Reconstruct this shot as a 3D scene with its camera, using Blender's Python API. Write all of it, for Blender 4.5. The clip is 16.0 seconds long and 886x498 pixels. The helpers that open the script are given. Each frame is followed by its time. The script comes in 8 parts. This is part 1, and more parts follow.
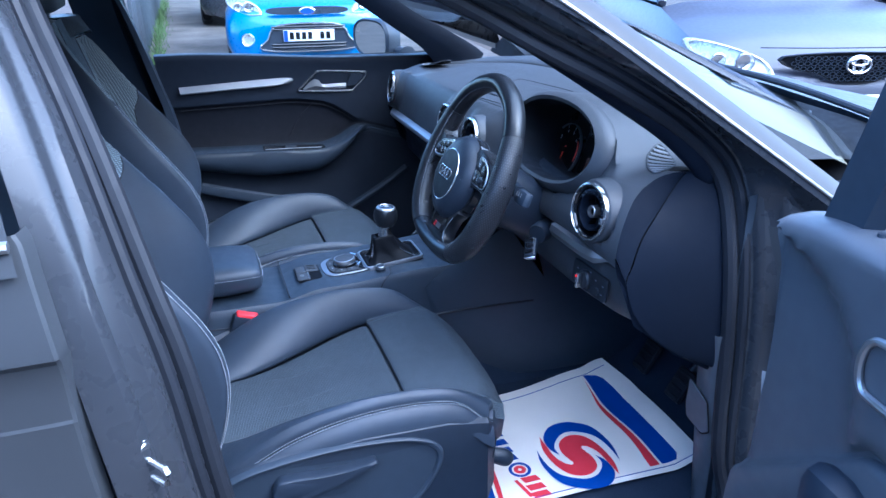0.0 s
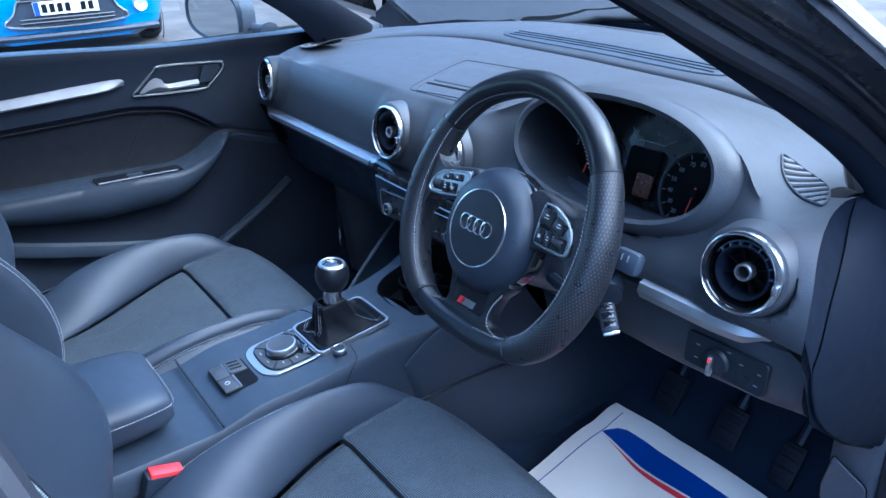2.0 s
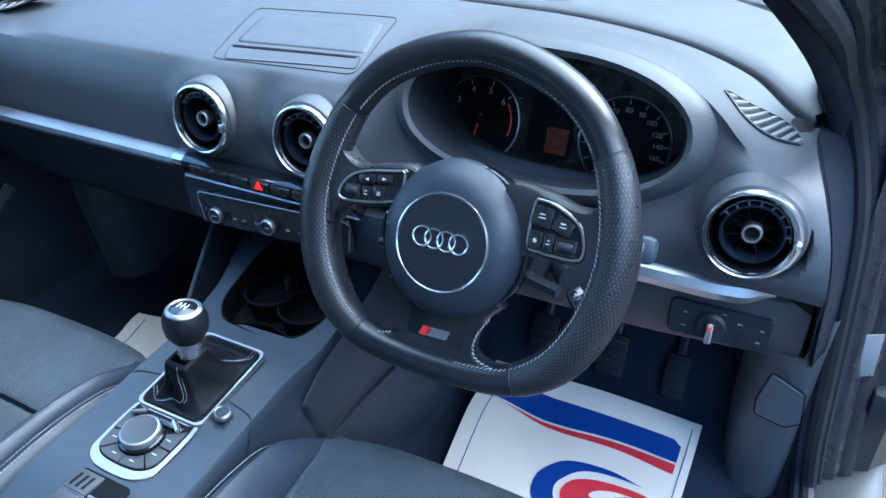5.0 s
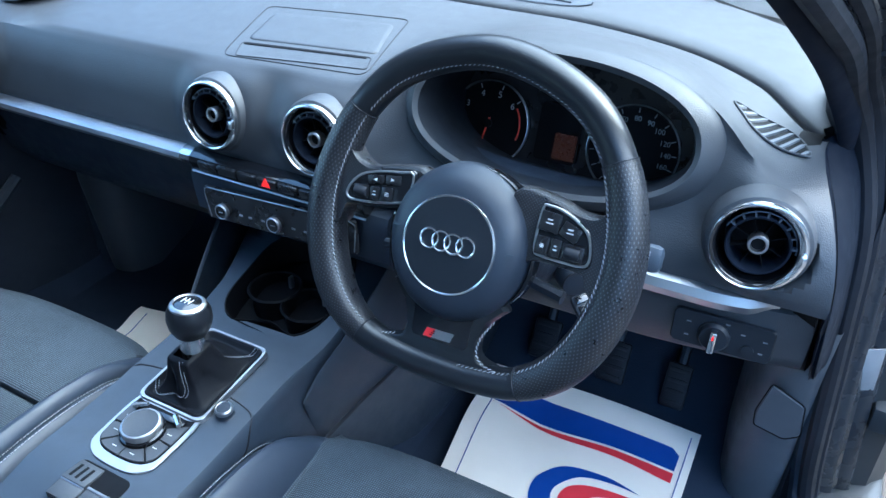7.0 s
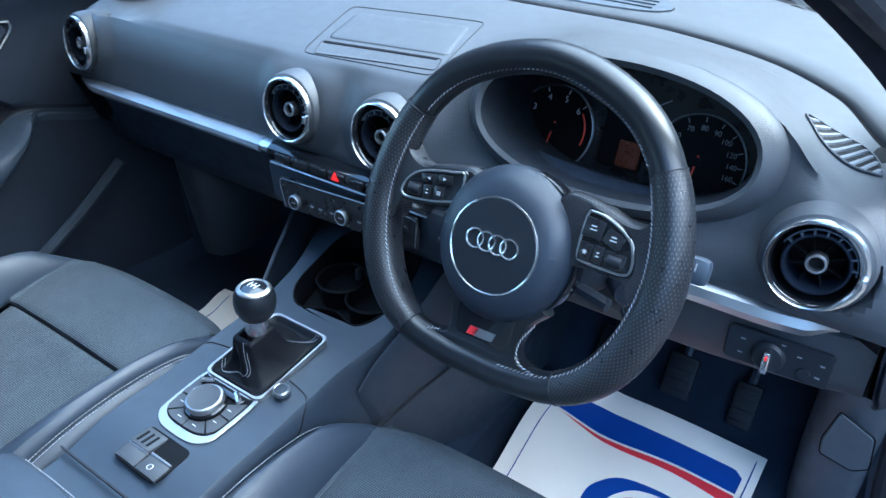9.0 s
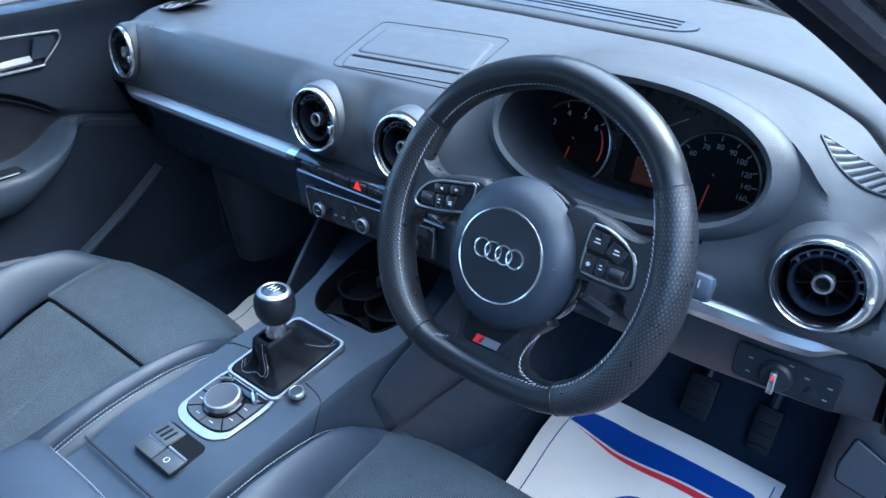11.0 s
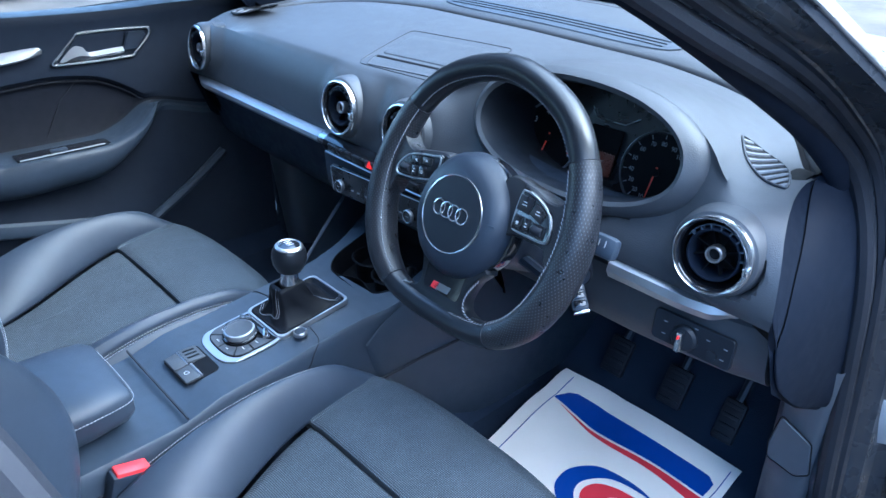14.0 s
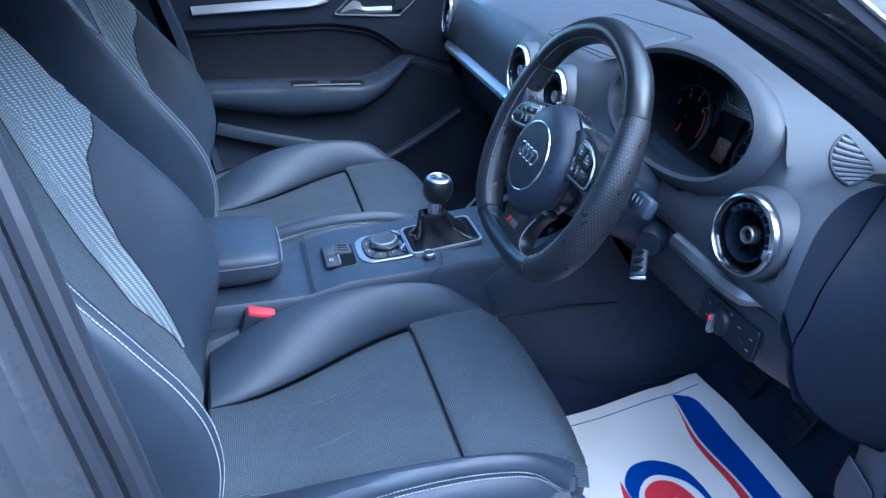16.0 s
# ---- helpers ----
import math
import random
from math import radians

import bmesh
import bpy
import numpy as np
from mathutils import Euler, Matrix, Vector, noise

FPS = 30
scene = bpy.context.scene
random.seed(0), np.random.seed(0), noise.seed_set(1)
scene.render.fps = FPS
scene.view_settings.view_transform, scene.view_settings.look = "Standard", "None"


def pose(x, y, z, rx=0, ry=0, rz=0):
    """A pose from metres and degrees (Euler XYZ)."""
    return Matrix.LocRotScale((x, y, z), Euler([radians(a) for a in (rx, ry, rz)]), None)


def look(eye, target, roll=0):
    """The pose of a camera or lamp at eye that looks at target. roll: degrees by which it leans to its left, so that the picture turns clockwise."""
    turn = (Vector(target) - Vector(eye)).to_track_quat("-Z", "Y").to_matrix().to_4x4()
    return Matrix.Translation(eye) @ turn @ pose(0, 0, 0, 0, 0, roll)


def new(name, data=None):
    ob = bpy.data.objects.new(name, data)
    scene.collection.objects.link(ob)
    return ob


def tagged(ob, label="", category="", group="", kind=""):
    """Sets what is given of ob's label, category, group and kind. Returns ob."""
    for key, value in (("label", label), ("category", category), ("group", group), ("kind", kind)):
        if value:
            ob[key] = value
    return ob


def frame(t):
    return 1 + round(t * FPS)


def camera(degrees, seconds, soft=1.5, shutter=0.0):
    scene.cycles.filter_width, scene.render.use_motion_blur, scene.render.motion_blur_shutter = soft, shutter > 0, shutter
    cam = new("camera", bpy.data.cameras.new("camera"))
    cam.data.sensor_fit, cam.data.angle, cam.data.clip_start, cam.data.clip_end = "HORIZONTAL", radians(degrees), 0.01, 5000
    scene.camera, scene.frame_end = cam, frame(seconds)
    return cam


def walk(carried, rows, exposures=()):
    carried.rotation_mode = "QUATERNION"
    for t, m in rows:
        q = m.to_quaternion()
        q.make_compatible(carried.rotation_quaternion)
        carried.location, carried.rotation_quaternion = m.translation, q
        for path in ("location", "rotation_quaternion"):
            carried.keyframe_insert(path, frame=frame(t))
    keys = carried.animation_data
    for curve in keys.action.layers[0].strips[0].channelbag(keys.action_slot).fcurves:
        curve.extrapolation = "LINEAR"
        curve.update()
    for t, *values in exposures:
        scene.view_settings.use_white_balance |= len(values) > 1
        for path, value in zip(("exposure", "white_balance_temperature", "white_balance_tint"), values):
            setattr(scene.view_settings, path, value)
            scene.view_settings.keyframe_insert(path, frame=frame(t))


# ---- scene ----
cam = camera(60.9, 16.0)
PATH = [
    (0, (1.696, -0.457, 1.307), (-0.065, 0.128, 0.559), -0.6),
    (0.5, (1.608, -0.462, 1.296), (-0.123, 0.182, 0.529), -1.0),
    (1, (1.418, -0.463, 1.301), (-0.266, 0.27, 0.509), -1.2),
    (1.5, (1.242, -0.506, 1.302), (-0.367, 0.352, 0.479), -1.4),
    (2, (1.058, -0.55, 1.293), (-0.415, 0.489, 0.426), -2.0),
    (2.5, (0.897, -0.511, 1.286), (-0.465, 0.641, 0.382), -2.7),
    (3, (0.778, -0.525, 1.28), (-0.377, 0.805, 0.333), -1.5),
    (3.5, (0.7, -0.548, 1.284), (-0.268, 0.872, 0.261), -1.9),
    (4, (0.672, -0.562, 1.289), (-0.171, 0.9, 0.216), -1.8),
    (4.5, (0.664, -0.571, 1.302), (-0.123, 0.91, 0.213), -1.5),
    (6.8, (0.67, -0.564, 1.309), (-0.124, 0.912, 0.217), -0.4),
    (7, (0.66, -0.575, 1.307), (-0.126, 0.91, 0.222), 0.3),
    (7.5, (0.664, -0.571, 1.307), (-0.167, 0.887, 0.221), 0.2),
    (8, (0.677, -0.566, 1.308), (-0.214, 0.857, 0.222), -0.1),
    (8.5, (0.695, -0.561, 1.312), (-0.255, 0.824, 0.226), -0.6),
    (9, (0.711, -0.558, 1.313), (-0.292, 0.792, 0.231), -1.1),
    (11.5, (0.754, -0.549, 1.316), (-0.365, 0.743, 0.277), -1.0),
    (12, (0.758, -0.537, 1.315), (-0.383, 0.739, 0.281), -0.9),
    (12.5, (0.774, -0.527, 1.315), (-0.396, 0.734, 0.292), -0.7),
    (13, (0.808, -0.526, 1.316), (-0.391, 0.714, 0.304), -0.5),
    (13.5, (0.878, -0.563, 1.324), (-0.359, 0.652, 0.329), -0.3),
    (14, (0.99, -0.596, 1.331), (-0.293, 0.583, 0.349), -0.1),
    (14.5, (1.087, -0.579, 1.339), (-0.248, 0.554, 0.372), 0.1),
    (15, (1.194, -0.476, 1.335), (-0.283, 0.471, 0.375), -0.0),
    (15.5, (1.263, -0.424, 1.325), (-0.331, 0.314, 0.37), 0.4),
    (16, (1.294, -0.391, 1.287), (-0.399, 0.083, 0.334), 0.9),
]
walk(cam, [(t, look(eye, target, roll)) for t, eye, target, roll in PATH],
     exposures=[(0.0, 2.65, 4600, 8), (2.0, 2.97, 4680, 5), (4.5, 3.28, 5050, 0), (7.0, 3.32, 5100, -3), (9.2, 3.32, 5080, -3), (11.3, 3.3, 5000, 0), (13.0, 3.3, 4930, 0), (14.5, 3.2, 4800, 2), (16.0, 2.87, 4550, 4)])

# ---- world and light ----
world = bpy.data.worlds.new("sky")
scene.world = world
world.use_nodes = True
wn = world.node_tree
wn.nodes.clear()
sky = wn.nodes.new("ShaderNodeTexSky")
sky.sky_type = "NISHITA"
sky.sun_disc = False
sky.sun_elevation = radians(50)
sky.sun_rotation = radians(48)
sky.air_density, sky.dust_density, sky.ozone_density = 1.0, 2.5, 1.0
bg = wn.nodes.new("ShaderNodeBackground")
bg.inputs["Strength"].default_value = 0.15
wo = wn.nodes.new("ShaderNodeOutputWorld")
wn.links.new(sky.outputs[0], bg.inputs[0])
wn.links.new(bg.outputs[0], wo.inputs[0])
sun_data = bpy.data.lights.new("sun", "SUN")
sun_data.energy, sun_data.angle, sun_data.color = 1.5, radians(120), (1.0, 0.90, 0.78)
sun = new("sun", sun_data)
sun.matrix_world = look((3.0, 2.7, 5.0), (0, 0, 0.8))

# ---- mesh tools ----
def part(name, bm, material, parent=None, label="", smooth=32):
    """Link a bmesh as one mesh object, under parent if one is given."""
    me = bpy.data.meshes.new(name)
    base = Vector((0, 0, 0))
    p = parent
    while p is not None:
        base += p.location
        p = p.parent
    bmesh.ops.remove_doubles(bm, verts=bm.verts, dist=1e-5)
    bmesh.ops.recalc_face_normals(bm, faces=bm.faces)
    bmesh.ops.translate(bm, verts=bm.verts, vec=-base)
    bm.to_mesh(me)
    bm.free()
    if smooth:
        me.shade_smooth()
        me.set_sharp_from_angle(angle=radians(smooth))
    me.materials.append(material)
    ob = new(name, me)
    if parent is not None:
        ob.parent = parent
    if label:
        ob["label"] = label
    return ob


def root(name, base, label, category, group="", kind=""):
    """An Empty at the base of a thing."""
    ob = new(name)
    ob.empty_display_size = 0.05
    ob.location = base
    return tagged(ob, label, category, group, kind)


def solo(name, bm, material, label, category, group="", kind="", smooth=32):
    return tagged(part(name, bm, material, None, "", smooth), label, category, group, kind)


def B():
    return bmesh.new()


def shell(bm, rows, loop_u=False, loop_v=False, caps=False):
    """A surface through rows of points; loop_v closes each row, loop_u joins the last row to the first."""
    vs = [[bm.verts.new(p) for p in r] for r in rows]
    nu, nv = len(vs), len(vs[0])
    for i in range(nu if loop_u else nu - 1):
        for j in range(nv if loop_v else nv - 1):
            q = [vs[i][j], vs[(i + 1) % nu][j], vs[(i + 1) % nu][(j + 1) % nv], vs[i][(j + 1) % nv]]
            bm.faces.new(q)
    if caps:
        bm.faces.new(vs[0])
        bm.faces.new(vs[-1])
    return bm


def box(bm, c, s, bevel=0.0, rot=None, seg=2):
    """A box of size s centred at c; rot is a matrix about the centre."""
    r = bmesh.ops.create_cube(bm, size=1)
    vs = r["verts"]
    for v in vs:
        v.co = Vector((v.co.x * s[0], v.co.y * s[1], v.co.z * s[2]))
    if bevel:
        es = list({e for v in vs for e in v.link_edges})
        out = bmesh.ops.bevel(bm, geom=es, offset=min(bevel, min(s) * 0.49), segments=seg, profile=0.5, affect="EDGES")
        vs = list({v for f in out["faces"] for v in f.verts} | {v for v in vs if v.is_valid})
    m = Matrix.Translation(c) @ (rot if rot is not None else Matrix.Identity(4))
    for v in vs:
        v.co = m @ v.co
    return bm


def spline(pts, n, closed=False):
    """Catmull-Rom through points, n steps for each span."""
    ps = [Vector(p) for p in pts]
    k = len(ps)
    out = []
    for i in range(k if closed else k - 1):
        if closed:
            a, b, c, d = ps[i - 1], ps[i], ps[(i + 1) % k], ps[(i + 2) % k]
        else:
            a, b, c, d = ps[max(i - 1, 0)], ps[i], ps[i + 1], ps[min(i + 2, k - 1)]
        for s in range(n):
            t = s / n
            out.append(0.5 * ((2 * b) + (c - a) * t + (2 * a - 5 * b + 4 * c - d) * t * t + (3 * b - a - 3 * c + d) * t ** 3))
    if not closed:
        out.append(ps[-1])
    return out


def tube(bm, pts, r, seg=10, closed=False, up=(0, 0, 1), flat=1.0, caps=True):
    """A tube along points; r is a radius or one for each point; flat scales it along up."""
    pts = [Vector(p) for p in pts]
    k = len(pts)
    rows = []
    for i, p in enumerate(pts):
        a = pts[i - 1] if (i or closed) else p
        b = pts[(i + 1) % k] if (i < k - 1 or closed) else p
        d = (b - a).normalized()
        side = d.cross(Vector(up))
        side = side.normalized() if side.length > 1e-4 else Vector((1, 0, 0))
        w = side.cross(d).normalized()
        rr = r[i] if isinstance(r, (list, tuple)) else r
        rows.append([p + side * math.cos(2 * math.pi * j / seg) * rr + w * math.sin(2 * math.pi * j / seg) * rr * flat for j in range(seg)])
    return shell(bm, rows, loop_u=closed, loop_v=True, caps=caps and not closed)


def turn(bm, prof, m=None, seg=32, caps=False):
    """A turned body from (radius, height) pairs about local z, laid by the matrix m."""
    m = m or Matrix.Identity(4)
    rows = [[m @ Vector((r * math.cos(2 * math.pi * j / seg), r * math.sin(2 * math.pi * j / seg), h)) for j in range(seg)] for r, h in prof]
    return shell(bm, rows, loop_v=True, caps=caps)


def plate(bm, poly, h, m=None, bevel=0.0):
    """A flat plate: polygon (x, y) raised from z = 0 to h, laid by m; bevel insets the upper edge."""
    m = m or Matrix.Identity(4)
    c = Vector((sum(p[0] for p in poly) / len(poly), sum(p[1] for p in poly) / len(poly)))
    rows = [[(x, y, 0) for x, y in poly], [(x, y, h - bevel) for x, y in poly]]
    if bevel:
        ins = []
        for x, y in poly:
            d = Vector((x, y)) - c
            k = max(0.0, 1 - bevel / max(d.length, 1e-6))
            ins.append((c.x + d.x * k, c.y + d.y * k, h))
        rows.append(ins)
    return shell(bm, [[m @ Vector(p) for p in r] for r in rows], loop_v=True, caps=True)


def rrect(w, h, r, n=5):
    """A rounded rectangle about the origin."""
    out = []
    for cx, cy, a0 in ((w / 2 - r, h / 2 - r, 0), (-w / 2 + r, h / 2 - r, 90), (-w / 2 + r, -h / 2 + r, 180), (w / 2 - r, -h / 2 + r, 270)):
        for i in range(n + 1):
            a = radians(a0 + 90 * i / n)
            out.append((cx + r * math.cos(a), cy + r * math.sin(a)))
    return out


def smooth_poly(pts, n=4):
    return [(p.x, p.y) for p in spline([(x, y, 0) for x, y in pts], n, True)]


def round_poly(pts, r, step=0.012):
    """A polygon with rounded corners and evenly spaced points."""
    out = []
    n = len(pts)
    for i in range(n):
        a, b, c = (Vector((*pts[(i + d) % n], 0)) for d in (-1, 0, 1))
        p, q = b + (a - b).normalized() * r, b + (c - b).normalized() * r
        for k in range(6):
            t = k / 5
            out.append(p * (1 - t) ** 2 + b * 2 * t * (1 - t) + q * t * t)
        e = c + (b - c).normalized() * r
        m = max(int((e - q).length / step), 1)
        out += [q.lerp(e, k / m) for k in range(1, m)]
    return [(p.x, p.y) for p in out]


def frame_of(o, x, z):
    """A matrix with its origin at o, x along x and z as near z as may be."""
    x = Vector(x).normalized()
    z = Vector(z)
    y = z.cross(x).normalized()
    z = x.cross(y)
    m = Matrix((x, y, z)).transposed().to_4x4()
    m.translation = o
    return m


def pad(bm, P, nu, nv, depth, r, drop=None):
    """A soft pad over the surface P(u, v): its border rolls down over r by drop, and a skirt goes on to depth."""
    drop = r * 0.6 if drop is None else drop
    us = [0.0, 0.012, 0.035, 0.075] + [0.075 + 0.85 * i / nu for i in range(1, nu)] + [0.925, 0.965, 0.988, 1.0]
    vs = [0.0, 0.012, 0.035, 0.075] + [0.075 + 0.85 * i / nv for i in range(1, nv)] + [0.925, 0.965, 0.988, 1.0]
    g = [[Vector(P(u, v)) for v in vs] for u in us]
    def normal(u, v):
        e = 0.01
        a = Vector(P(min(u + e, 1), v)) - Vector(P(max(u - e, 0), v))
        b = Vector(P(u, min(v + e, 1))) - Vector(P(u, max(v - e, 0)))
        return a.cross(b).normalized()
    N, M = len(us), len(vs)
    lu = [sum((g[i + 1][j] - g[i][j]).length for i in range(N - 1)) for j in range(M)]
    lv = [sum((g[i][j + 1] - g[i][j]).length for j in range(M - 1)) for i in range(N)]
    rows = []
    for i, u in enumerate(us):
        row = []
        for j, v in enumerate(vs):
            d = min(u, 1 - u) * lu[j], min(v, 1 - v) * lv[i]
            k = 0.0
            for q in d:
                if q < r:
                    k = max(k, 1 - math.sqrt(max(0, 1 - (1 - q / r) ** 2)))
            row.append(g[i][j] - normal(u, v) * drop * k)
        rows.append(row)
    shell(bm, rows)
    ring = [(i, 0) for i in range(N)] + [(N - 1, j) for j in range(1, M)] + [(i, M - 1) for i in range(N - 2, -1, -1)] + [(0, j) for j in range(M - 2, 0, -1)]
    a = [rows[i][j] for i, j in ring]
    b = [rows[i][j] - normal(us[i], vs[j]) * depth for i, j in ring]
    shell(bm, [a, b], loop_v=True)
    return bm


def stitches(bm, pts, gap, length, w=0.0011, lift=0.0008, up=(0, 0, 1), tilt=0.0):
    """Single stitches along a line of points."""
    pts = [Vector(p) for p in pts]
    acc = 0.0
    for a, b in zip(pts, pts[1:]):
        d = b - a
        l = d.length
        if l < 1e-6:
            continue
        s = gap - acc if acc else 0.0
        while s < l:
            m = frame_of(a + d * (s / l) + Vector(up).normalized() * lift, d, up)
            if tilt:
                m = m @ pose(0, 0, 0, 0, 0, tilt)
            q = [m @ Vector((x, y, z)) for z in (0, w * 0.7) for x, y in ((-length / 2, -w / 2), (length / 2, -w / 2), (length / 2, w / 2), (-length / 2, w / 2))]
            v = [bm.verts.new(p) for p in q]
            for f in ((3, 2, 1, 0), (4, 5, 6, 7), (0, 1, 5, 4), (1, 2, 6, 5), (2, 3, 7, 6), (3, 0, 4, 7)):
                bm.faces.new([v[i] for i in f])
            s += gap
        acc = (l - (s - gap))
    return bm


LETTERS = {}


def letters(bm, text, size, m):
    """Flat writing in the built-in font, centred, laid by m."""
    if text not in LETTERS:
        cu = bpy.data.curves.new("writing", "FONT")
        cu.body, cu.size, cu.align_x, cu.align_y = text, 1.0, "CENTER", "CENTER"
        ob = bpy.data.objects.new("writing", cu)
        scene.collection.objects.link(ob)
        bpy.context.view_layer.update()
        me = ob.to_mesh()
        LETTERS[text] = ([v.co.copy() for v in me.vertices], [list(p.vertices) for p in me.polygons])
        ob.to_mesh_clear()
        bpy.data.objects.remove(ob)
        bpy.data.curves.remove(cu)
    vs, fs = LETTERS[text]
    made = [bm.verts.new(m @ (v * size)) for v in vs]
    for f in fs:
        try:
            bm.faces.new([made[i] for i in f])
        except ValueError:
            pass
    return bm


def smoothstep(a, b, x):
    t = min(max((x - a) / (b - a), 0.0), 1.0)
    return t * t * (3 - 2 * t)


# ---- materials ----
def material(name, colour, rough=0.5, metal=0.0, coat=0.0, grain=0.0, grain_scale=800.0, vary=0.12, vary_scale=6.0, spec=0.5, detail="noise", rough_vary=0.08, emit=None):
    """A surface with slow colour variation, roughness variation and a fine relief."""
    m = bpy.data.materials.new(name)
    m.use_nodes = True
    nt = m.node_tree
    bs = nt.nodes["Principled BSDF"]
    co = nt.nodes.new("ShaderNodeTexCoord")
    n1 = nt.nodes.new("ShaderNodeTexNoise")
    n1.inputs["Scale"].default_value, n1.inputs["Detail"].default_value = vary_scale, 6.0
    nt.links.new(co.outputs["Object"], n1.inputs["Vector"])
    ramp = nt.nodes.new("ShaderNodeMapRange")
    ramp.inputs["To Min"].default_value, ramp.inputs["To Max"].default_value = 1 - vary, 1 + vary
    ramp.inputs["From Min"].default_value, ramp.inputs["From Max"].default_value = 0.3, 0.7
    nt.links.new(n1.outputs["Fac"], ramp.inputs["Value"])
    mul = nt.nodes.new("ShaderNodeVectorMath")
    mul.operation = "SCALE"
    mul.inputs[0].default_value = colour
    nt.links.new(ramp.outputs[0], mul.inputs["Scale"])
    nt.links.new(mul.outputs[0], bs.inputs["Base Color"])
    rr = nt.nodes.new("ShaderNodeMapRange")
    rr.inputs["From Min"].default_value, rr.inputs["From Max"].default_value = 0.3, 0.7
    rr.inputs["To Min"].default_value, rr.inputs["To Max"].default_value = max(rough - rough_vary, 0.02), min(rough + rough_vary, 1)
    n3 = nt.nodes.new("ShaderNodeTexNoise")
    n3.inputs["Scale"].default_value, n3.inputs["Detail"].default_value = vary_scale * 7, 4.0
    nt.links.new(co.outputs["Object"], n3.inputs["Vector"])
    nt.links.new(n3.outputs["Fac"], rr.inputs["Value"])
    nt.links.new(rr.outputs[0], bs.inputs["Roughness"])
    bs.inputs["Metallic"].default_value = metal
    bs.inputs["Specular IOR Level"].default_value = spec
    bs.inputs["Coat Weight"].default_value = coat
    bs.inputs["Coat Roughness"].default_value = 0.04
    if grain:
        bump = nt.nodes.new("ShaderNodeBump")
        bump.inputs["Strength"].default_value = grain
        bump.inputs["Distance"].default_value = 0.001
        if detail == "noise":
            t = nt.nodes.new("ShaderNodeTexNoise")
            t.inputs["Scale"].default_value, t.inputs["Detail"].default_value = grain_scale, 3.0
            out = t.outputs["Fac"]
        elif detail == "cells":
            t = nt.nodes.new("ShaderNodeTexVoronoi")
            t.inputs["Scale"].default_value = grain_scale
            out = t.outputs["Distance"]
        elif detail == "dots":
            t = nt.nodes.new("ShaderNodeTexVoronoi")
            t.inputs["Scale"].default_value, t.inputs["Randomness"].default_value = grain_scale, 0.0
            st = nt.nodes.new("ShaderNodeMapRange")
            st.inputs["From Min"].default_value, st.inputs["From Max"].default_value = 0.18, 0.34
            nt.links.new(t.outputs["Distance"], st.inputs["Value"])
            out = st.outputs[0]
            dk = nt.nodes.new("ShaderNodeMath")
            dk.operation = "MULTIPLY"
            d2 = nt.nodes.new("ShaderNodeMapRange")
            d2.inputs["To Min"].default_value, d2.inputs["To Max"].default_value = 0.25, 1.0
            nt.links.new(out, d2.inputs["Value"])
            nt.links.new(ramp.outputs[0], dk.inputs[0])
            nt.links.new(d2.outputs[0], dk.inputs[1])
            nt.links.new(dk.outputs[0], mul.inputs["Scale"])
        else:
            # a weave: two crossed waves
            w1 = nt.nodes.new("ShaderNodeTexWave")
            w2 = nt.nodes.new("ShaderNodeTexWave")
            for w, d in ((w1, "X"), (w2, "Z" if detail == "weave_up" else "Y")):
                w.bands_direction = d
                w.inputs["Scale"].default_value = grain_scale
                w.inputs["Distortion"].default_value = 0.4
                nt.links.new(co.outputs["Object"], w.inputs["Vector"])
            mx = nt.nodes.new("ShaderNodeMath")
            mx.operation = "MULTIPLY"
            nt.links.new(w1.outputs["Fac"], mx.inputs[0])
            nt.links.new(w2.outputs["Fac"], mx.inputs[1])
            out = mx.outputs[0]
            d2 = nt.nodes.new("ShaderNodeMapRange")
            d2.inputs["To Min"].default_value, d2.inputs["To Max"].default_value = 0.48, 1.7
            dk = nt.nodes.new("ShaderNodeMath")
            dk.operation = "MULTIPLY"
            nt.links.new(out, d2.inputs["Value"])
            nt.links.new(ramp.outputs[0], dk.inputs[0])
            nt.links.new(d2.outputs[0], dk.inputs[1])
            nt.links.new(dk.outputs[0], mul.inputs["Scale"])
        if detail in ("noise", "cells", "dots"):
            nt.links.new(co.outputs["Object"], t.inputs["Vector"])
        nt.links.new(out, bump.inputs["Height"])
        nt.links.new(bump.outputs[0], bs.inputs["Normal"])
    if emit:
        bs.inputs["Emission Color"].default_value = (*emit[:3], 1)
        bs.inputs["Emission Strength"].default_value = emit[3]
    return m


def glass_material(name, tint=(0.9, 0.95, 0.95), rough=0.0):
    """Thin clear glass: see-through with a Fresnel gloss."""
    m = bpy.data.materials.new(name)
    m.use_nodes = True
    nt = m.node_tree
    nt.nodes.clear()
    tr = nt.nodes.new("ShaderNodeBsdfTransparent")
    tr.inputs[0].default_value = (*tint, 1)
    gl = nt.nodes.new("ShaderNodeBsdfGlossy")
    gl.inputs["Roughness"].default_value = rough
    fr = nt.nodes.new("ShaderNodeFresnel")
    fr.inputs["IOR"].default_value = 1.45
    mx = nt.nodes.new("ShaderNodeMixShader")
    out = nt.nodes.new("ShaderNodeOutputMaterial")
    nt.links.new(fr.outputs[0], mx.inputs[0])
    nt.links.new(tr.outputs[0], mx.inputs[1])
    nt.links.new(gl.outputs[0], mx.inputs[2])
    nt.links.new(mx.outputs[0], out.inputs[0])
    return m


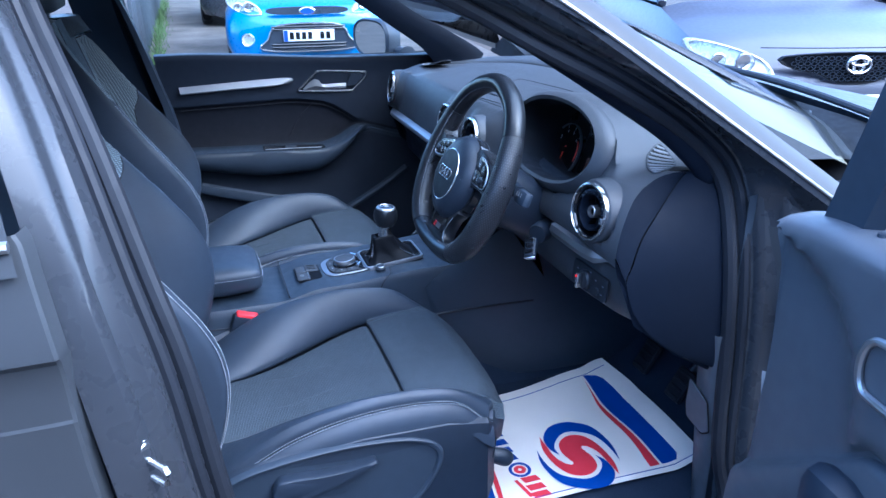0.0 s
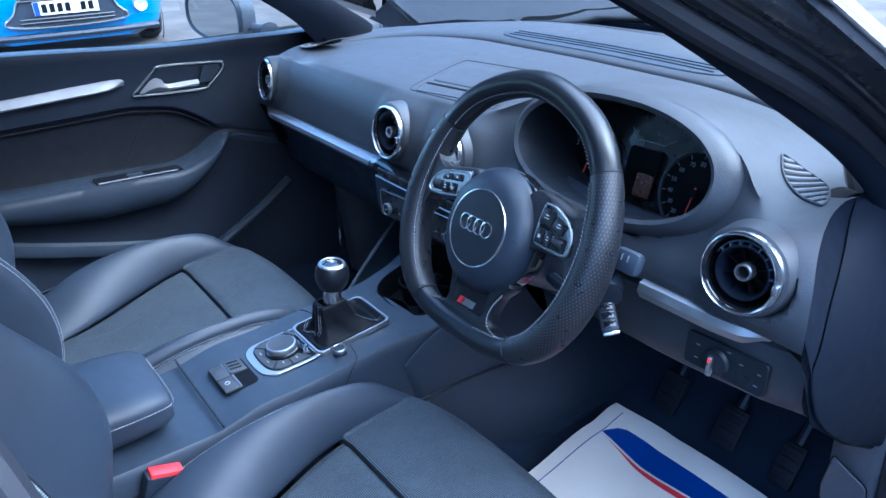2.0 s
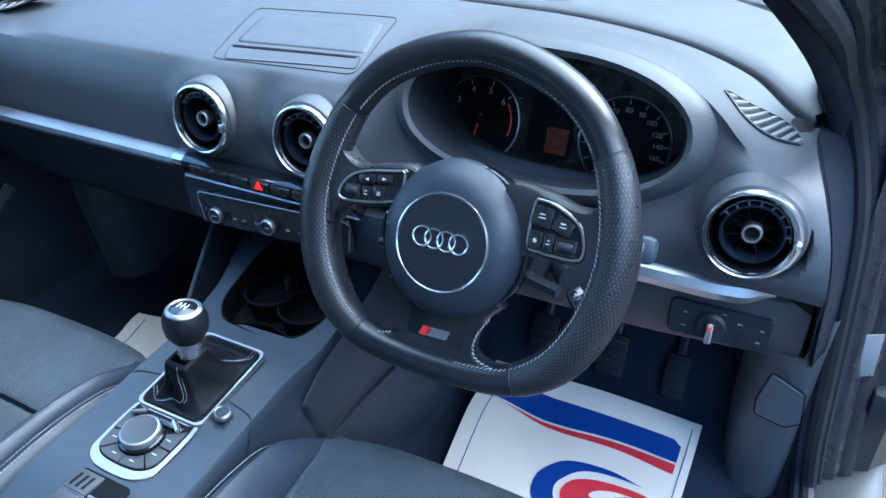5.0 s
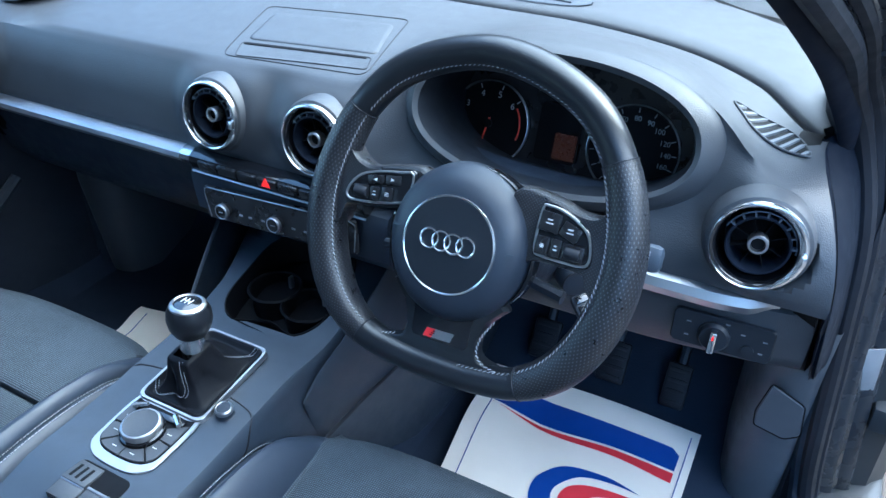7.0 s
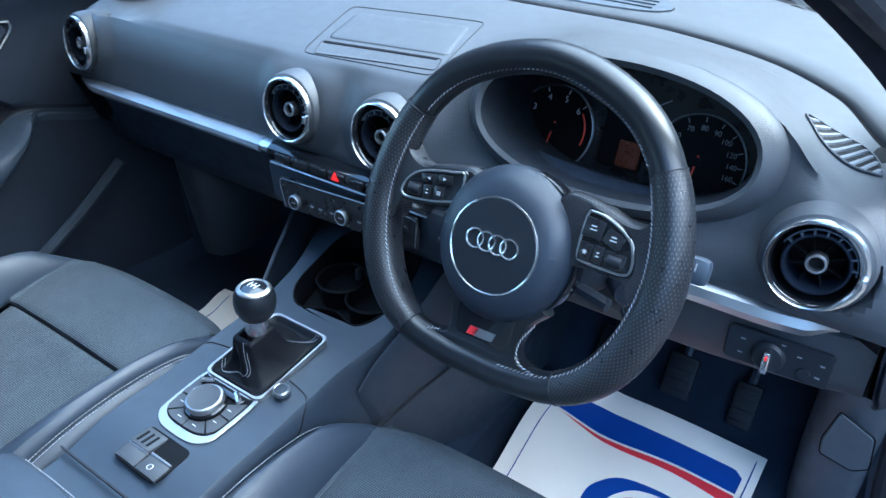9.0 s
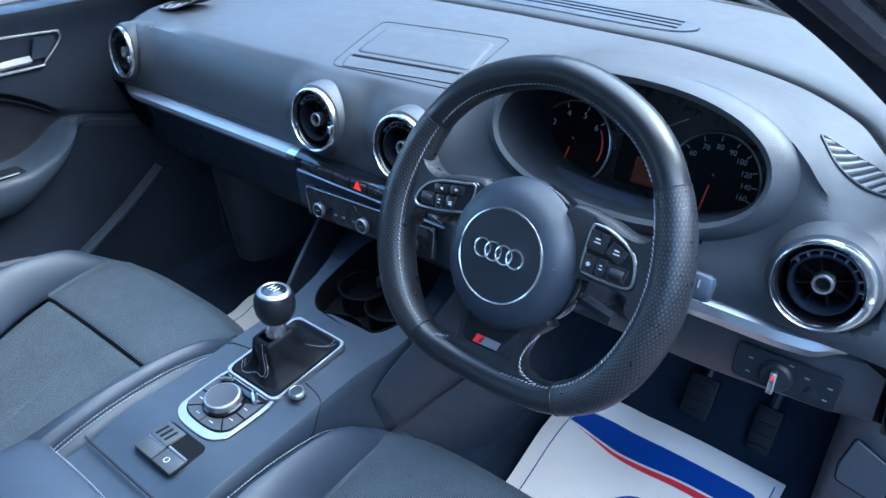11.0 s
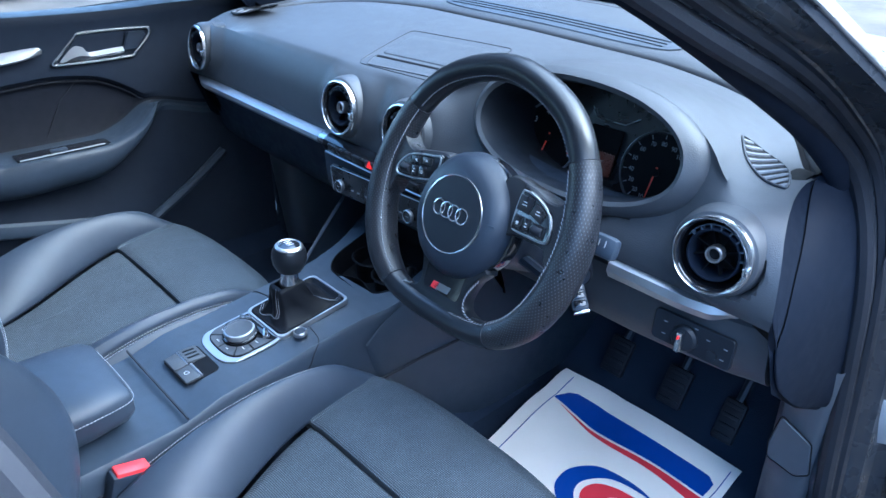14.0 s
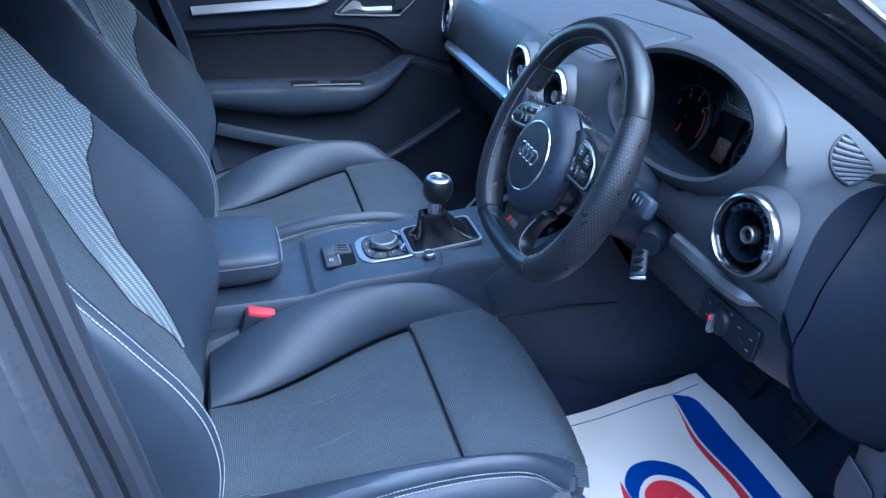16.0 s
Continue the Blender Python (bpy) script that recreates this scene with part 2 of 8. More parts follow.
M_DASH = material("soft_dash_plastic", (0.036, 0.041, 0.050), 0.50, grain=0.26, grain_scale=700, detail="cells", vary=0.08, rough_vary=0.03)
M_PLASTIC = material("hard_black_plastic", (0.015, 0.022, 0.036), 0.45, grain=0.25, grain_scale=1100, vary=0.12)
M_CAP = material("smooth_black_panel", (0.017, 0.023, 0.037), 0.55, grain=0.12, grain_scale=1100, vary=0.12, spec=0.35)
# trim raised in colour: the open door's skylight is put into this grey
M_TRIM_BRIGHT = material("brightened_grey_trim", (0.072, 0.080, 0.095), 0.46, grain=0.16, grain_scale=1000, detail="cells", vary=0.08)
M_TRIM = material("dark_trim_plastic", (0.024, 0.034, 0.051), 0.48, grain=0.2, grain_scale=900, vary=0.12)
M_LEATHER = material("black_leather", (0.024, 0.033, 0.050), 0.48, grain=0.12, grain_scale=700, detail="cells", vary=0.15, vary_scale=9, rough_vary=0.04, spec=0.42)
M_WHEEL = material("wheel_leather", (0.008, 0.010, 0.014), 0.32, grain=0.10, grain_scale=800, detail="cells", vary=0.06, vary_scale=12, rough_vary=0.02)
def perforated(name, colour, dot, pitch):
    """Leather with rows of small pale pricked holes, laid out over its own map."""
    m = material(name, colour, 0.34, grain=0.25, grain_scale=800, detail="cells", vary=0.15, vary_scale=12)
    nt = m.node_tree
    bs = nt.nodes["Principled BSDF"]
    co = nt.nodes.new("ShaderNodeTexCoord")
    mp = nt.nodes.new("ShaderNodeMapping")
    mp.inputs["Rotation"].default_value = (0, 0, radians(45))
    mp.inputs["Scale"].default_value = (1 / pitch, 1 / pitch, 1)
    vo = nt.nodes.new("ShaderNodeTexVoronoi")
    vo.voronoi_dimensions = "2D"
    vo.inputs["Scale"].default_value, vo.inputs["Randomness"].default_value = 1.0, 0.0
    st = nt.nodes.new("ShaderNodeMapRange")
    st.inputs["From Min"].default_value, st.inputs["From Max"].default_value = 0.26, 0.14
    mx = nt.nodes.new("ShaderNodeMix")
    mx.data_type = "RGBA"
    old = bs.inputs["Base Color"].links[0].from_socket
    nt.links.new(co.outputs["UV"], mp.inputs["Vector"])
    nt.links.new(mp.outputs[0], vo.inputs["Vector"])
    nt.links.new(vo.outputs["Distance"], st.inputs["Value"])
    nt.links.new(st.outputs[0], mx.inputs[0])
    nt.links.new(old, mx.inputs[6])
    mx.inputs[7].default_value = (*dot, 1)
    nt.links.new(mx.outputs[2], bs.inputs["Base Color"])
    return m


M_GRIP = perforated("perforated_leather", (0.009, 0.010, 0.013), (0.055, 0.060, 0.072), 0.0026)
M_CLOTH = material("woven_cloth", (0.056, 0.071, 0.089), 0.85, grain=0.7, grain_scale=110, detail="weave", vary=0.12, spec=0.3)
M_KNIT = material("coarse_knit", (0.215, 0.255, 0.28), 0.8, grain=0.9, grain_scale=88, detail="weave_up", vary=0.12, spec=0.3)
M_GLOSS = material("gloss_black", (0.008, 0.009, 0.012), 0.12, coat=0.5, vary=0.05, rough_vary=0.04)
M_SATIN = material("satin_aluminium", (0.42, 0.43, 0.45), 0.42, metal=1.0, grain=0.1, grain_scale=1500, vary=0.06)
M_CHROME = material("chrome", (0.74, 0.75, 0.77), 0.24, metal=1.0, vary=0.04, rough_vary=0.03)
M_MIRROR = material("mirror_silver", (0.50, 0.52, 0.54), 0.03, metal=1.0, vary=0.01, rough_vary=0.0)
M_CARPET = material("black_carpet", (0.020, 0.028, 0.046), 0.95, grain=1.0, grain_scale=420, vary=0.25, spec=0.1)
M_THREAD = material("pale_thread", (0.34, 0.36, 0.40), 0.8, vary=0.1)
M_RUBBER = material("black_rubber", (0.014, 0.016, 0.022), 0.55, spec=0.3, grain=0.2, grain_scale=300, vary=0.15)
M_FRAME = material("dark_frame_paint", (0.030, 0.033, 0.040), 0.28, metal=0.0, coat=0.25, spec=0.35, vary=0.06, rough_vary=0.04)
M_PAINT = material("grey_metallic_paint", (0.042, 0.046, 0.052), 0.34, metal=0.0, coat=0.0, spec=0.22, grain=0.05, grain_scale=2500, vary=0.05, rough_vary=0.04)
M_PAPER = material("white_paper", (0.84, 0.77, 0.68), 0.7, grain=0.3, grain_scale=60, vary=0.05, spec=0.3)
M_BLUEINK = material("blue_print", (0.012, 0.05, 0.27), 0.6, vary=0.06, spec=0.3)
M_REDINK = material("red_print", (0.62, 0.035, 0.055), 0.6, vary=0.06, spec=0.3)
M_RED = material("red_plastic", (0.70, 0.03, 0.04), 0.4, vary=0.05)
M_MARK = material("pale_marking", (0.55, 0.57, 0.60), 0.6, vary=0.04)
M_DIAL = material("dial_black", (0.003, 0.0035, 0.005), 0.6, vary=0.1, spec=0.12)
M_DIMMARK = material("dim_marking", (0.26, 0.27, 0.29), 0.6, vary=0.04)
M_NEEDLE = material("red_needle", (0.75, 0.06, 0.03), 0.5, vary=0.03)
M_AMBER = material("amber_display", (0.022, 0.010, 0.007), 0.3, vary=0.25, vary_scale=40, emit=(0.9, 0.20, 0.05, 0.0016))
M_LAMP_RED = material("red_lens", (0.75, 0.02, 0.02), 0.3, vary=0.05, emit=(1.0, 0.02, 0.02, 0.08))
M_GLASS = glass_material("clear_glass")
M_TINT = glass_material("tinted_glass", (0.75, 0.82, 0.82))
M_STICKER = material("pale_sticker", (0.26, 0.27, 0.29), 0.4, grain=0.2, grain_scale=200, vary=0.12, vary_scale=30)
M_BLUECAR = material("bright_blue_paint", (0.02, 0.16, 0.42), 0.3, metal=0.25, coat=1.0, vary=0.05, rough_vary=0.04)
M_SLATE = material("slate_blue_paint", (0.060, 0.064, 0.084), 0.34, metal=0.1, coat=0.15, vary=0.05, rough_vary=0.04)
M_BLACKCAR = material("black_paint", (0.02, 0.022, 0.028), 0.25, coat=1.0, vary=0.05)
M_TYRE = material("tyre_rubber", (0.025, 0.025, 0.027), 0.85, grain=0.4, grain_scale=120, vary=0.2)
M_RIM = material("alloy_wheel", (0.4, 0.41, 0.43), 0.35, metal=0.8, vary=0.08)
M_LAMPBOWL = material("lamp_reflector", (0.55, 0.55, 0.54), 0.3, metal=0.4, grain=0.6, grain_scale=60, detail="cells", vary=0.1)
M_ASPHALT = material("asphalt", (0.088, 0.078, 0.070), 0.9, grain=0.8, grain_scale=150, vary=0.35, vary_scale=1.6, spec=0.2)
M_WALL = material("dark_fence", (0.035, 0.045, 0.055), 0.8, grain=0.3, grain_scale=80, vary=0.25, vary_scale=2)
M_LEAF = material("grass_green", (0.07, 0.12, 0.035), 0.7, vary=0.35, vary_scale=20)
M_YELLOW = material("plate_pale", (0.68, 0.69, 0.68), 0.4, vary=0.04)
M_HEAD = material("headlining", (0.30, 0.30, 0.31), 0.95, grain=0.4, grain_scale=500, vary=0.06, spec=0.1)
M_SLAT = material("grey_slat", (0.15, 0.16, 0.18), 0.5, vary=0.05)
# cushion cloth with an upright weave, its colour lightened for missing light
M_CLOTH_BACK_LIT = material("lightened_upright_cloth", (0.080, 0.098, 0.116), 0.85, grain=0.7, grain_scale=110, detail="weave_up", vary=0.12, spec=0.3)
M_BUTTON = material("button_black", (0.012, 0.013, 0.016), 0.3, vary=0.05)
M_CLOTHDOOR = material("door_fabric", (0.008, 0.010, 0.017), 0.7, grain=0.4, grain_scale=600, vary=0.12, spec=0.3)
M_SHADE = material("soft_black_panel", (0.006, 0.009, 0.017), 0.6, grain=0.12, grain_scale=1100, vary=0.12, spec=0.10)
M_HUB = material("smooth_hub_plastic", (0.009, 0.012, 0.018), 0.5, grain=0.12, grain_scale=1100, vary=0.08, spec=0.35)
M_BOOT = material("boot_leather", (0.008, 0.009, 0.012), 0.45, grain=0.12, grain_scale=420, detail="cells", vary=0.2, spec=0.08)

# ---- the place: ground and fence ----
bm = B()
shell(bm, [[(x, y, 0) for y in (-400, -12, -3, 3, 9, 20, 400)] for x in (-400, -20, -8, -3, 2, 12, 400)])
ground = solo("ground", bm, M_ASPHALT, "worn pale grey asphalt of a car yard", "ground", kind="structure")


# unseen wall added behind the camera to darken reflections in the near paint
bm = B()
box(bm, (5.5, 0, 1.6), (0.2, 60, 3.2), 0.02)
solo("unseen_shade_wall", bm, M_WALL, "unseen added wall that darkens the car's near side", "wall", kind="structure")


# ---- the car body round the cabin ----
SEAL = [(0.795, 0.385, 0.355), (0.781, 0.368, 0.46), (0.763, 0.368, 0.672), (0.746, 0.362, 0.829), (0.712, 0.352, 0.950), (0.687, 0.291, 1.022), (0.669, 0.178, 1.095),
        (0.638, 0.048, 1.164), (0.602, -0.06, 1.226), (0.565, -0.20, 1.295), (0.545, -0.38, 1.345), (0.545, -0.56, 1.365), (0.57, -0.65, 1.34),
        (0.635, -0.625, 1.24), (0.70, -0.58, 1.10), (0.76, -0.537, 0.93), (0.79, -0.507, 0.80), (0.80, -0.482, 0.60), (0.80, -0.45, 0.42),
        (0.80, -0.40, 0.345), (0.80, -0.30, 0.325), (0.80, 0.25, 0.325), (0.80, 0.35, 0.332)]
# inner edge of the windscreen pillar trim
EDGE = [(0.690, 0.335, 0.925), (0.686, 0.307, 0.961), (0.668, 0.252, 1.014), (0.647, 0.158, 1.078), (0.607, 0.038, 1.158), (0.560, -0.055, 1.220), (0.535, -0.16, 1.290), (0.52, -0.27, 1.335)]
car = root("car_body", (0, 0, 0), "dark grey metallic hatchback body standing on asphalt", "car body", kind="structure")


def offset_path(pts, out, fore):
    """The opening's line moved outwards from the cabin and away from the opening's middle."""
    mid = Vector((0, -0.10, 0.80))
    res = []
    for p in spline(pts, 4, True):
        d = Vector((0, p.y - mid.y, p.z - mid.z)).normalized()
        f = fore if fore < 0.055 else 0.055 + (fore - 0.055) * (1 - smoothstep(-0.45, -0.25, p.y) * smoothstep(0.88, 0.98, p.z))
        if out < 0:
            out_here = out * (0.42 + 0.58 * smoothstep(-0.05, -0.40, p.y))
            res.append(p + Vector((out_here, 0, 0)) + d * f)
            continue
        res.append(p + Vector((out if fore < 0.055 else out - (fore - f) * 0.5, 0, 0)) + d * f)
    return res


bm = B()
tube(bm, offset_path(SEAL, 0.0, 0.0), 0.013, 10, closed=True, up=(1, 0, 0))
part("door_seal", bm, M_RUBBER, car, "ribbed black rubber door seal")
bm = B()
tube(bm, offset_path(SEAL, 0.012, 0.02), 0.009, 8, closed=True, up=(1, 0, 0))
part("outer_seal", bm, M_RUBBER, car)
# inner trim of the opening, painted frame outside it
bm = B()
rows = [offset_path(SEAL, o, f) for o, f in ((-0.058, 0.014), (-0.045, 0.0), (-0.02, -0.006), (-0.006, 0.004), (-0.012, 0.02))]
shell(bm, rows, loop_v=True)
part("opening_trim", bm, M_TRIM, car)
bm = B()
rows = [offset_path(SEAL, o, f) for o, f in ((-0.01, 0.008), (0.010, 0.011), (0.013, 0.022), (0.020, 0.030), (0.032, 0.033), (0.039, 0.039), (0.041, 0.050), (0.047, 0.058), (0.058, 0.061), (0.066, 0.068), (0.069, 0.080), (0.072, 0.11))]
shell(bm, rows, loop_v=True)
part("door_frame", bm, M_FRAME, car, "dark grey painted door opening")
# roof, headlining
bm = B()
rows = []
for y, z, w in ((-0.17, 1.385, 0.55), (-0.25, 1.40, 0.57), (-0.4, 1.42, 0.59), (-0.8, 1.43, 0.60), (-1.5, 1.40, 0.58), (-2.1, 1.30, 0.54)):
    rows.append([(x * w, y, z - 0.05 * abs(x) ** 3) for x in (-1.1, -1, -0.7, -0.35, 0, 0.35, 0.7, 1, 1.1)])
shell(bm, rows)
part("roof", bm, M_PAINT, car)
bm = B()
rows = [[(p[0], p[1], p[2] - 0.03) for p in r] for r in rows]
shell(bm, rows)
part("headlining", bm, M_HEAD, car, "pale grey headlining")
# far side: pillars and roof rail
bm = B()
rows = [[Vector((-p.x, p.y, p.z)) for p in offset_path(SEAL, o, f)] for o, f in ((-0.050, 0.02), (-0.04, 0.0), (-0.02, -0.006), (0.0, 0.01), (0.02, 0.05), (0.06, 0.06), (0.07, 0.10))]
shell(bm, rows, loop_v=True)
part("far_frame", bm, M_TRIM, car, "dark trim round the passenger door")
# windscreen pillars inside
for s in (1, -1):
    bm = B()
    rows = []
    line = spline(EDGE, 4)
    for i, p in enumerate(line):
        k = i / (len(line) - 1)
        flare = 1 + 1.3 * (1 - smoothstep(0.0, 0.45, k))
        rows.append([(s * (p.x + a), p.y + b, p.z + c) for a, b, c in ((0.016, 0.004, 0.014), (0.010, -0.001, 0.008), (0.003, -0.002, 0.002), (0.0, 0.0, 0.0), (-0.002, 0.006, 0.002), (-0.010 * flare, 0.032 * flare, 0.016), (-0.012 * flare, 0.055 * flare, 0.030), (0.004, 0.066 * flare, 0.046), (0.026, 0.050, 0.046))])
    shell(bm, rows, loop_v=True, caps=True)
    part("pillar_trim", bm, M_SHADE, car, "dark windscreen pillar trim", smooth=60)
    edge = spline([(s * x, y, z) for x, y, z in ((0.868, 0.58, 0.848), (0.842, 0.50, 0.911), (0.790, 0.35, 1.022), (0.733, 0.20, 1.133), (0.680, 0.05, 1.238), (0.636, -0.08, 1.318), (0.598, -0.22, 1.378), (0.575, -0.40, 1.415), (0.565, -0.6, 1.425))], 4)
    bm = B()
    shell(bm, [[p + Vector((s * a, b, c)) for a, b, c in ((0.0, 0.0, 0.0), (-0.005, 0.009, 0.008), (-0.012, 0.021, 0.014), (-0.020, 0.031, 0.017), (-0.026, 0.034, 0.002))] for p in edge])
    part("pillar_skin", bm, M_PAINT, car, "grey painted windscreen pillar")
    bm = B()
    brink = [Vector((s * q.x, q.y, q.z)) for q in offset_path(SEAL, 0.030, 0.032) if q.z > 0.80 and q.y > -0.55]
    rows = []
    for p in edge[:29]:
        q = min(brink, key=lambda c: (c - p).length)
        rows.append([p + Vector((s * 0.001, 0, 0)), p + Vector((s * 0.001, -0.006, -0.010)), p.lerp(q, 0.36) + Vector((s * 0.006, 0, 0)), p.lerp(q, 0.42) - Vector((s * 0.003, 0, 0)), p.lerp(q, 0.80) + Vector((s * 0.002, 0, 0)), q])
    shell(bm, rows)
    part("pillar_side", bm, M_FRAME, car, "dark pillar flank under the moulding")
    bm = B()
    tube(bm, [p + Vector((s * 0.002, 0.001, 0.001)) for p in edge], 0.0032, 8)
    part("pillar_moulding", bm, M_SATIN, car, "satin silver roof moulding")
# far pillar between the doors, and the rear cabin
bm = B()
rows = [[(-0.80 + 0.16 * smoothstep(0.95, 1.35, z) + a, -0.50 - 0.13 * smoothstep(0.5, 1.3, z) + b, z) for a, b in ((0.0, 0.02), (0.05, -0.01), (0.055, -0.07), (0.03, -0.12), (-0.06, -0.12))] for z in (0.32, 0.6, 0.9, 1.1, 1.25, 1.36)]
shell(bm, rows, caps=False)
part("pillar_cover", bm, M_TRIM, car, "black plastic pillar cover")
bm = B()
for s in (1, -1):
    rows = [[(s * (x + (0 if z < 0.95 else -0.35 * (z - 0.95))), y, z) for z in (0.3, 0.6, 0.8, 0.94)] for x, y in ((0.80, -0.60), (0.80, -1.0), (0.79, -1.4))]
    shell(bm, rows)
part("rear_side_panel", bm, M_TRIM, car)
# floor pan and sills
bm = B()
rows = []
for y, zf in ((-2.0, 0.30), (-0.6, 0.28), (0.30, 0.272), (0.46, 0.275), (0.56, 0.32), (0.72, 0.47), (0.80, 0.62)):
    rows.append([(x, y, zf + dz) for x, dz in ((-0.84, 0.06), (-0.79, 0.06), (-0.74, 0.0), (-0.45, 0.0), (-0.18, 0.0), (-0.13, 0.10), (0.0, 0.14), (0.13, 0.10), (0.18, 0.0), (0.45, 0.0), (0.74, 0.0), (0.79, 0.06), (0.84, 0.06))])
shell(bm, rows)
solo("floor", bm, M_CARPET, "black carpeted car floor", "floor", kind="structure")
bm = B()
box(bm, (0.85, -0.2, 0.29), (0.12, 1.6, 0.10), 0.02)
part("sill", bm, M_PAINT, car)
bm = B()
box(bm, (-0.85, -0.2, 0.29), (0.12, 1.6, 0.10), 0.02)
part("sill", bm, M_PAINT, car)
bm = B()
box(bm, (0, -2.1, 0.8), (1.5, 0.05, 1.0), 0.02)
part("rear_wall", bm, M_TRIM, car)
# front bulkhead sides under the dash
for s in (1, -1):
    bm = B()
    shell(bm, [[(s * x, y, z) for z in (0.28, 0.5, 0.75, 0.93)] for x, y in ((0.762, 0.372), (0.750, 0.42), (0.742, 0.60), (0.742, 0.85))])
    part("kick_panel", bm, M_TRIM, car)
# foot trim in the brightened grey, much paler than the kick panel
for s in (1, -1):
    bm = B()
    shell(bm, [[(s * (x - 0.02 * (0.60 - z)), y + 0.10 * (0.60 - z), z) for z in (0.27, 0.40, 0.50, 0.58, 0.63, 0.68)] for x, y in ((0.766, 0.372), (0.760, 0.356), (0.748, 0.352), (0.725, 0.354), (0.702, 0.362), (0.684, 0.385), (0.672, 0.43), (0.664, 0.52), (0.66, 0.66))])
    part("kick_trim", bm, M_TRIM_BRIGHT, car, "plastic trim at the foot of the hinge pillar, in brightened grey", smooth=60)
bm = B()
fm = frame_of((0.725, 0.3585, 0.515), (1, 0.03, 0), (0, -1, -0.10))
flap = round_poly([(-0.022, 0.050), (0.026, 0.024), (0.033, -0.036), (0.014, -0.052), (-0.030, -0.040), (-0.033, -0.010)], 0.006)
plate(bm, flap, 0.004, fm, 0.0015)
part("release_flap", bm, M_TRIM_BRIGHT, car, "bonnet release flap in brightened grey")
bm = B()
tube(bm, [fm @ Vector((x * 1.03, y * 1.03, 0.002)) for x, y in flap], 0.0011, 6, closed=True, up=(0, -1, 0))
part("flap_joint", bm, M_DIAL, car)
# hinge pillar face outside the front edge of the opening
bm = B()
shell(bm, [[(x, y, z) for z in (0.08, 0.28, 0.45, 0.6, 0.75, 0.88)] for x, y in ((0.776, 0.404), (0.795, 0.419), (0.835, 0.437), (0.880, 0.455), (0.905, 0.49), (0.905, 0.75), (0.90, 1.3))])
part("hinge_pillar", bm, M_PAINT, car, "dark grey painted hinge pillar")
for z in (0.50, 0.78):
    bm = B()
    box(bm, (0.868, 0.445, z), (0.05, 0.05, 0.045), 0.006)
    turn(bm, [(0.0, -0.035), (0.011, -0.035), (0.011, 0.035), (0.0, 0.035)], Matrix.Translation((0.885, 0.425, z)), 12)
    part("door_hinge", bm, M_PAINT, car)
bm = B()
box(bm, (0.8125, 0.4165, 0.587), (0.040, 0.002, 0.077), 0.0008, pose(0, 0, 0, 0, -4, 24))
part("sticker", bm, M_STICKER, car, "pale printed sticker")
# striker on the near pillar
bm = B()
m = frame_of((0.848, -0.572, 0.715), (0.10, 0.12, 1), (0.72, 0.69, 0))
plate(bm, [(0.038 * math.cos(q), 0.017 * math.sin(q)) for q in [math.pi * i / 12 for i in range(24)]], 0.005, m, 0.001)
tube(bm, [m @ Vector(p) for p in ((-0.012, 0, 0.003), (-0.012, 0, 0.040), (-0.008, 0, 0.044), (0.008, 0, 0.044), (0.012, 0, 0.040), (0.012, 0, 0.003))], 0.0042, 8)
for q in (-0.026, 0.026):
    turn(bm, [(0.0, 0.008), (0.007, 0.008), (0.009, 0.004)], m @ Matrix.Translation((q, 0, 0)), 12)
part("striker", bm, M_CHROME, car, "bright steel door striker")
# rear door skin and window
rear = root("rear_door", (0.87, -1.1, 0.30), "closed grey metallic rear door beside the near pillar", "car door")
LEAD = ((0.30, -0.580), (0.50, -0.600), (0.703, -0.617), (0.771, -0.623), (0.833, -0.625), (0.894, -0.626), (0.934, -0.632), (0.988, -0.640), (1.016, -0.643), (1.03, -0.650))
SIDE = ((0.30, 0.862), (0.50, 0.872), (0.70, 0.878), (0.80, 0.876), (0.806, 0.8765), (0.810, 0.8745), (0.86, 0.874), (0.885, 0.880), (0.894, 0.888), (0.900, 0.887), (0.94, 0.876), (1.00, 0.858), (1.03, 0.848))


def straight(pairs, q):
    """A piecewise straight table."""
    for (p0, v0), (p1, v1) in zip(pairs, pairs[1:]):
        if q <= p1:
            return v0 + (v1 - v0) * (q - p0) / (p1 - p0)
    return pairs[-1][1]


bm = B()
rows = []
for back, dx in ((-0.004, -0.030), (0.0, -0.010), (0.002, -0.003), (0.006, 0.0), (0.03, 0.001), (0.10, 0.002), (0.25, 0.003), (0.50, 0.003), (0.90, 0.0)):
    rows.append([(straight(SIDE, z) + dx, straight(LEAD, z) - back, z) for z in (0.30, 0.42, 0.55, 0.65, 0.75, 0.80, 0.806, 0.810, 0.83, 0.85, 0.87, 0.885, 0.894, 0.900, 0.92, 0.95, 0.98, 1.005, 1.018, 1.028)])
shell(bm, rows)
part("door_skin", bm, M_PAINT, rear, "dark grey metallic door skin with a sharp crease", smooth=25)
bm = B()
shell(bm, [[(0.845 - 0.42 * (z - 1.02), y - 0.10 * (z - 1.02), z) for z in (1.02, 1.15, 1.28, 1.36)] for y in (-0.715, -0.9, -1.2, -1.5)])
part("window", bm, M_TINT, rear, "dark tinted rear window")
bm = B()
shell(bm, [[(0.862 - 0.40 * (z - 1.02), y - 0.12 * (z - 1.02), z) for z in (0.99, 1.02, 1.15, 1.28, 1.37)] for y in (-0.655, -0.665, -0.715)])
part("window_frame", bm, M_PAINT, rear, "grey painted window frame")
bm = B()
tube(bm, [(0.868, -0.655, 1.022), (0.868, -1.0, 1.03), (0.86, -1.5, 1.04)], 0.007, 8)
